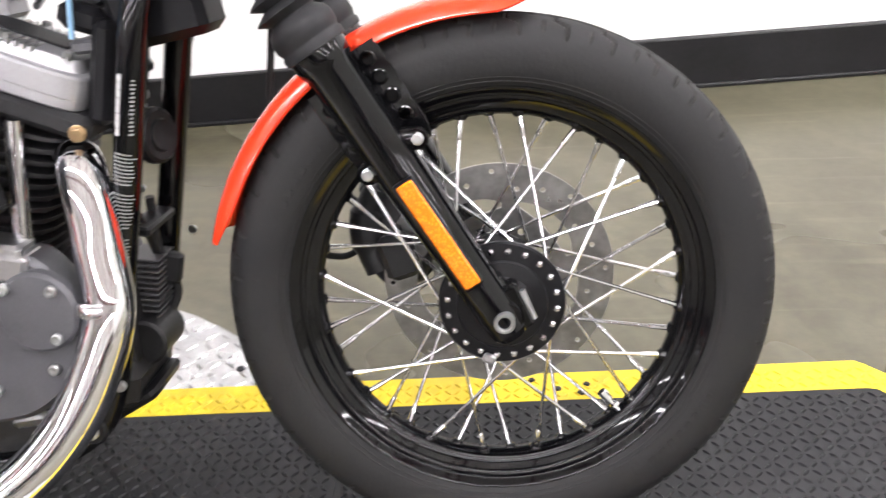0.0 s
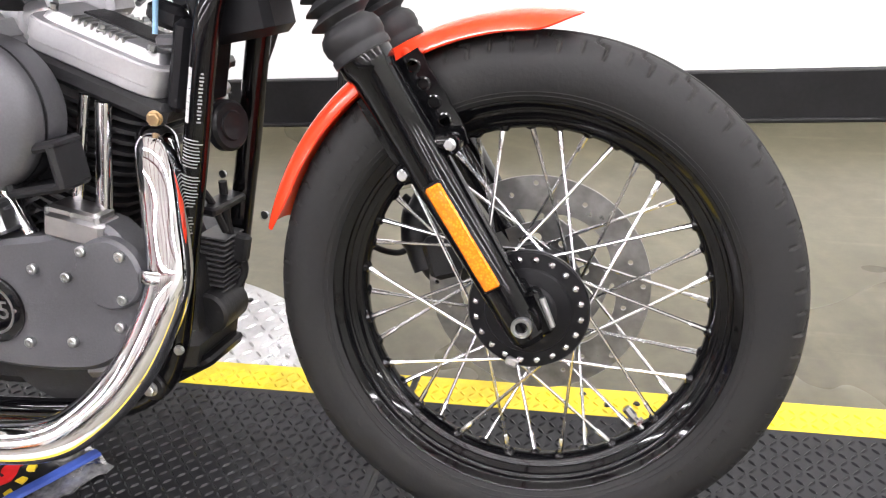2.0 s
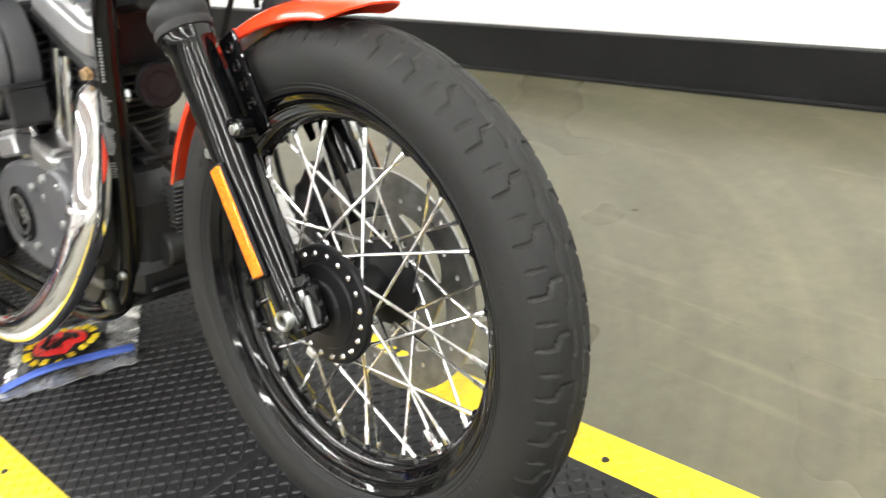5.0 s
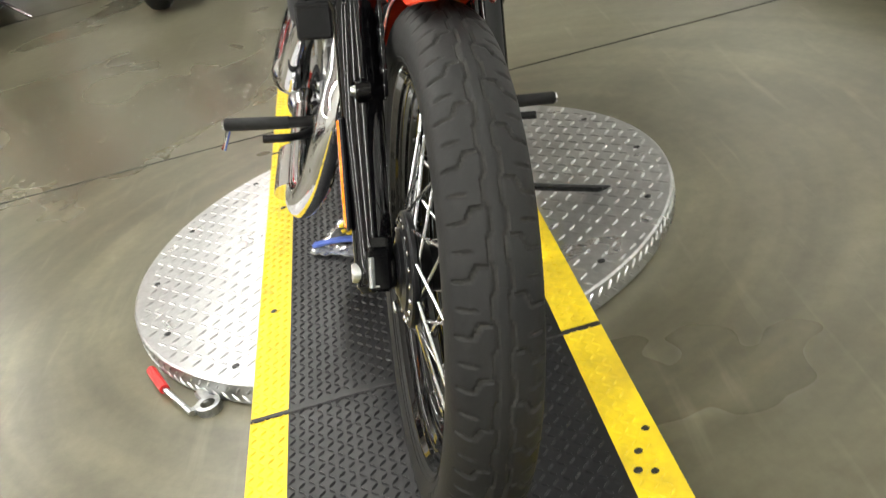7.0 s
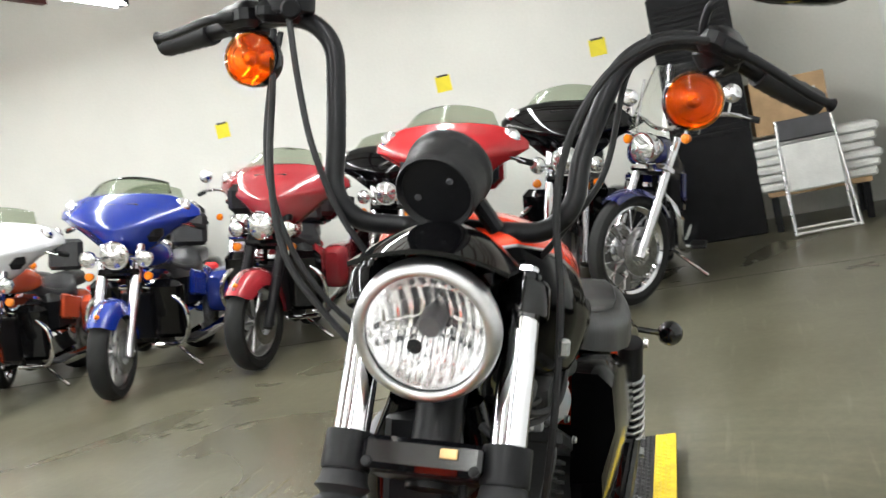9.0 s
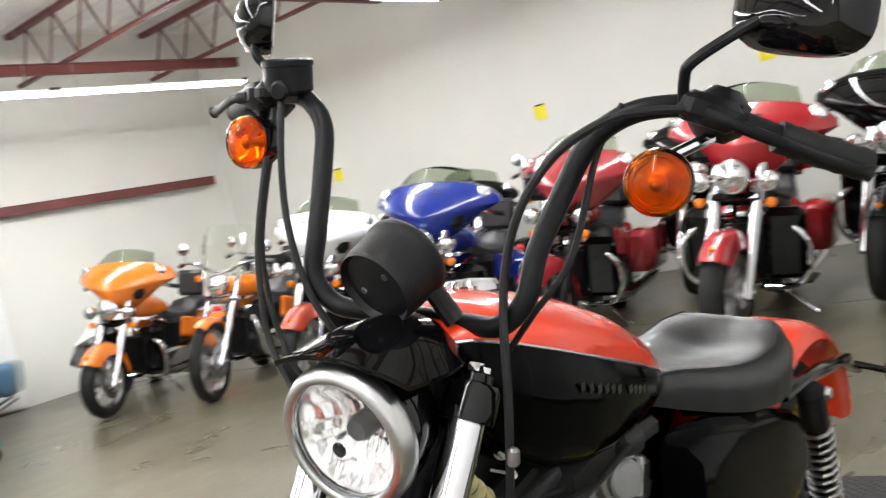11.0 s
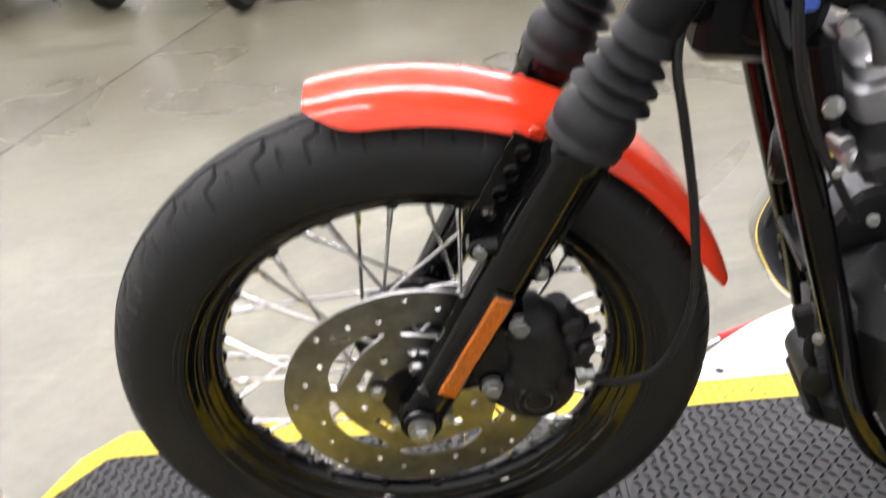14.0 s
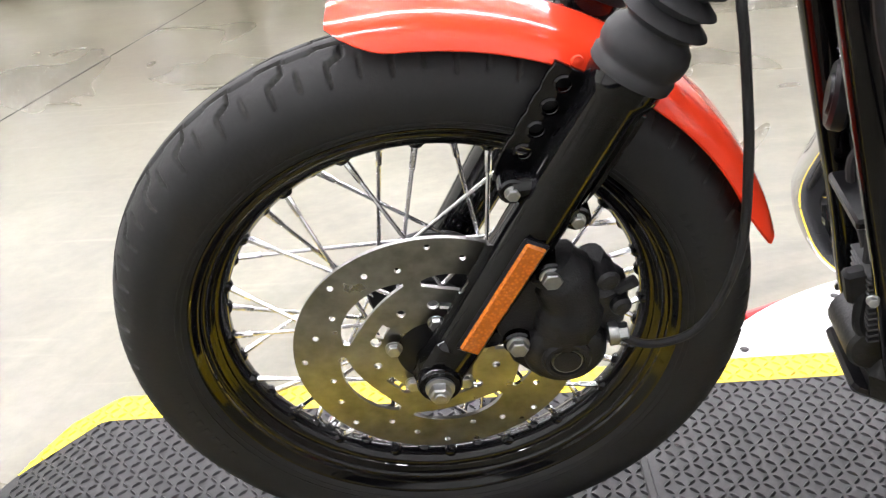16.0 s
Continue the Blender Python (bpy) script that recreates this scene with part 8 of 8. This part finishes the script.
# teal jack beside the row, sheeted machine in the corner
jk = thing("floor_jack", ROOM @ pose(-2.55, -6.75, 0, 0, 0, 20), "teal and black low trolley jack on the floor", "jack")
TEAL = material("teal_paint", (0.05, 0.26, 0.24), 0.45)
part("bed", Geo().add(cbox(0.7, 0.3, 0.05, 0.01, at=(0, 0, 0.12))), TEAL, jk)
part("deck", Geo().add(cbox(0.5, 0.22, 0.04, 0.01, at=(0.02, 0, 0.20))), M["rubber"], jk)
for sx in (-0.28, 0.28):
    for sy in (-0.13, 0.13):
        part("wheel", Geo().add(cyl((sx, sy - 0.015, 0.05), (sx, sy + 0.015, 0.05), 0.05, segs=16, bev=0.005)), M["rubber"], jk)
    part("arm", Geo().add(sweep([(sx, 0, 0.06), (sx * 0.6, 0, 0.2)], 0.02, 8)), TEAL, jk)
cv = thing("covered_machine", ROOM @ pose(-5.3, -8.45, 0, 0, 0, 35), "machine under a crumpled clear plastic sheet", "machine")
part("wheel", Geo().add(lathe(simple_tyre(0.3, 0.06, 0.21), (0.55, 0, 0.3), (0, 1, 0), 36, closed=True)), M["tyre"], cv)
part("wheel_disc", Geo().add(lathe([(0.001, 0.03), (0.2, 0.02), (0.2, -0.02), (0.001, -0.03)], (0.55, 0, 0.3), (0, 1, 0), 28)), M["alloy"], cv)
part("frame", Geo().add(cbox(0.8, 0.2, 0.3, 0.05, at=(0, 0, 0.4))).add(cbox(0.2, 0.1, 0.35, 0.03, at=(-0.3, 0, 0.18))), M["engine_black"], cv)
rings = []
for i in range(15):
    t = i / 14
    xx = -0.75 + 1.5 * t
    h = 0.62 + 0.38 * math.sin(t * 3.0) + 0.05 * noise.noise((t * 7, 1, 2))
    rings.append([(xx, 0.36 * math.sin(a) * (1 + 0.25 * noise.noise((t * 6, a * 3, 0))), 0.45 + (h - 0.45) * math.cos(a) + 0.06 * noise.noise((t * 9, a * 4, 5))) for a in np.linspace(-1.75, 1.75, 21)])
part("sheet", Geo().add(loft([r + [(p[0], p[1] * 0.98, p[2] - 0.01) for p in r[::-1]] for r in rings])), M["white_plastic"], cv, "crumpled pale plastic sheet", sharp=25)
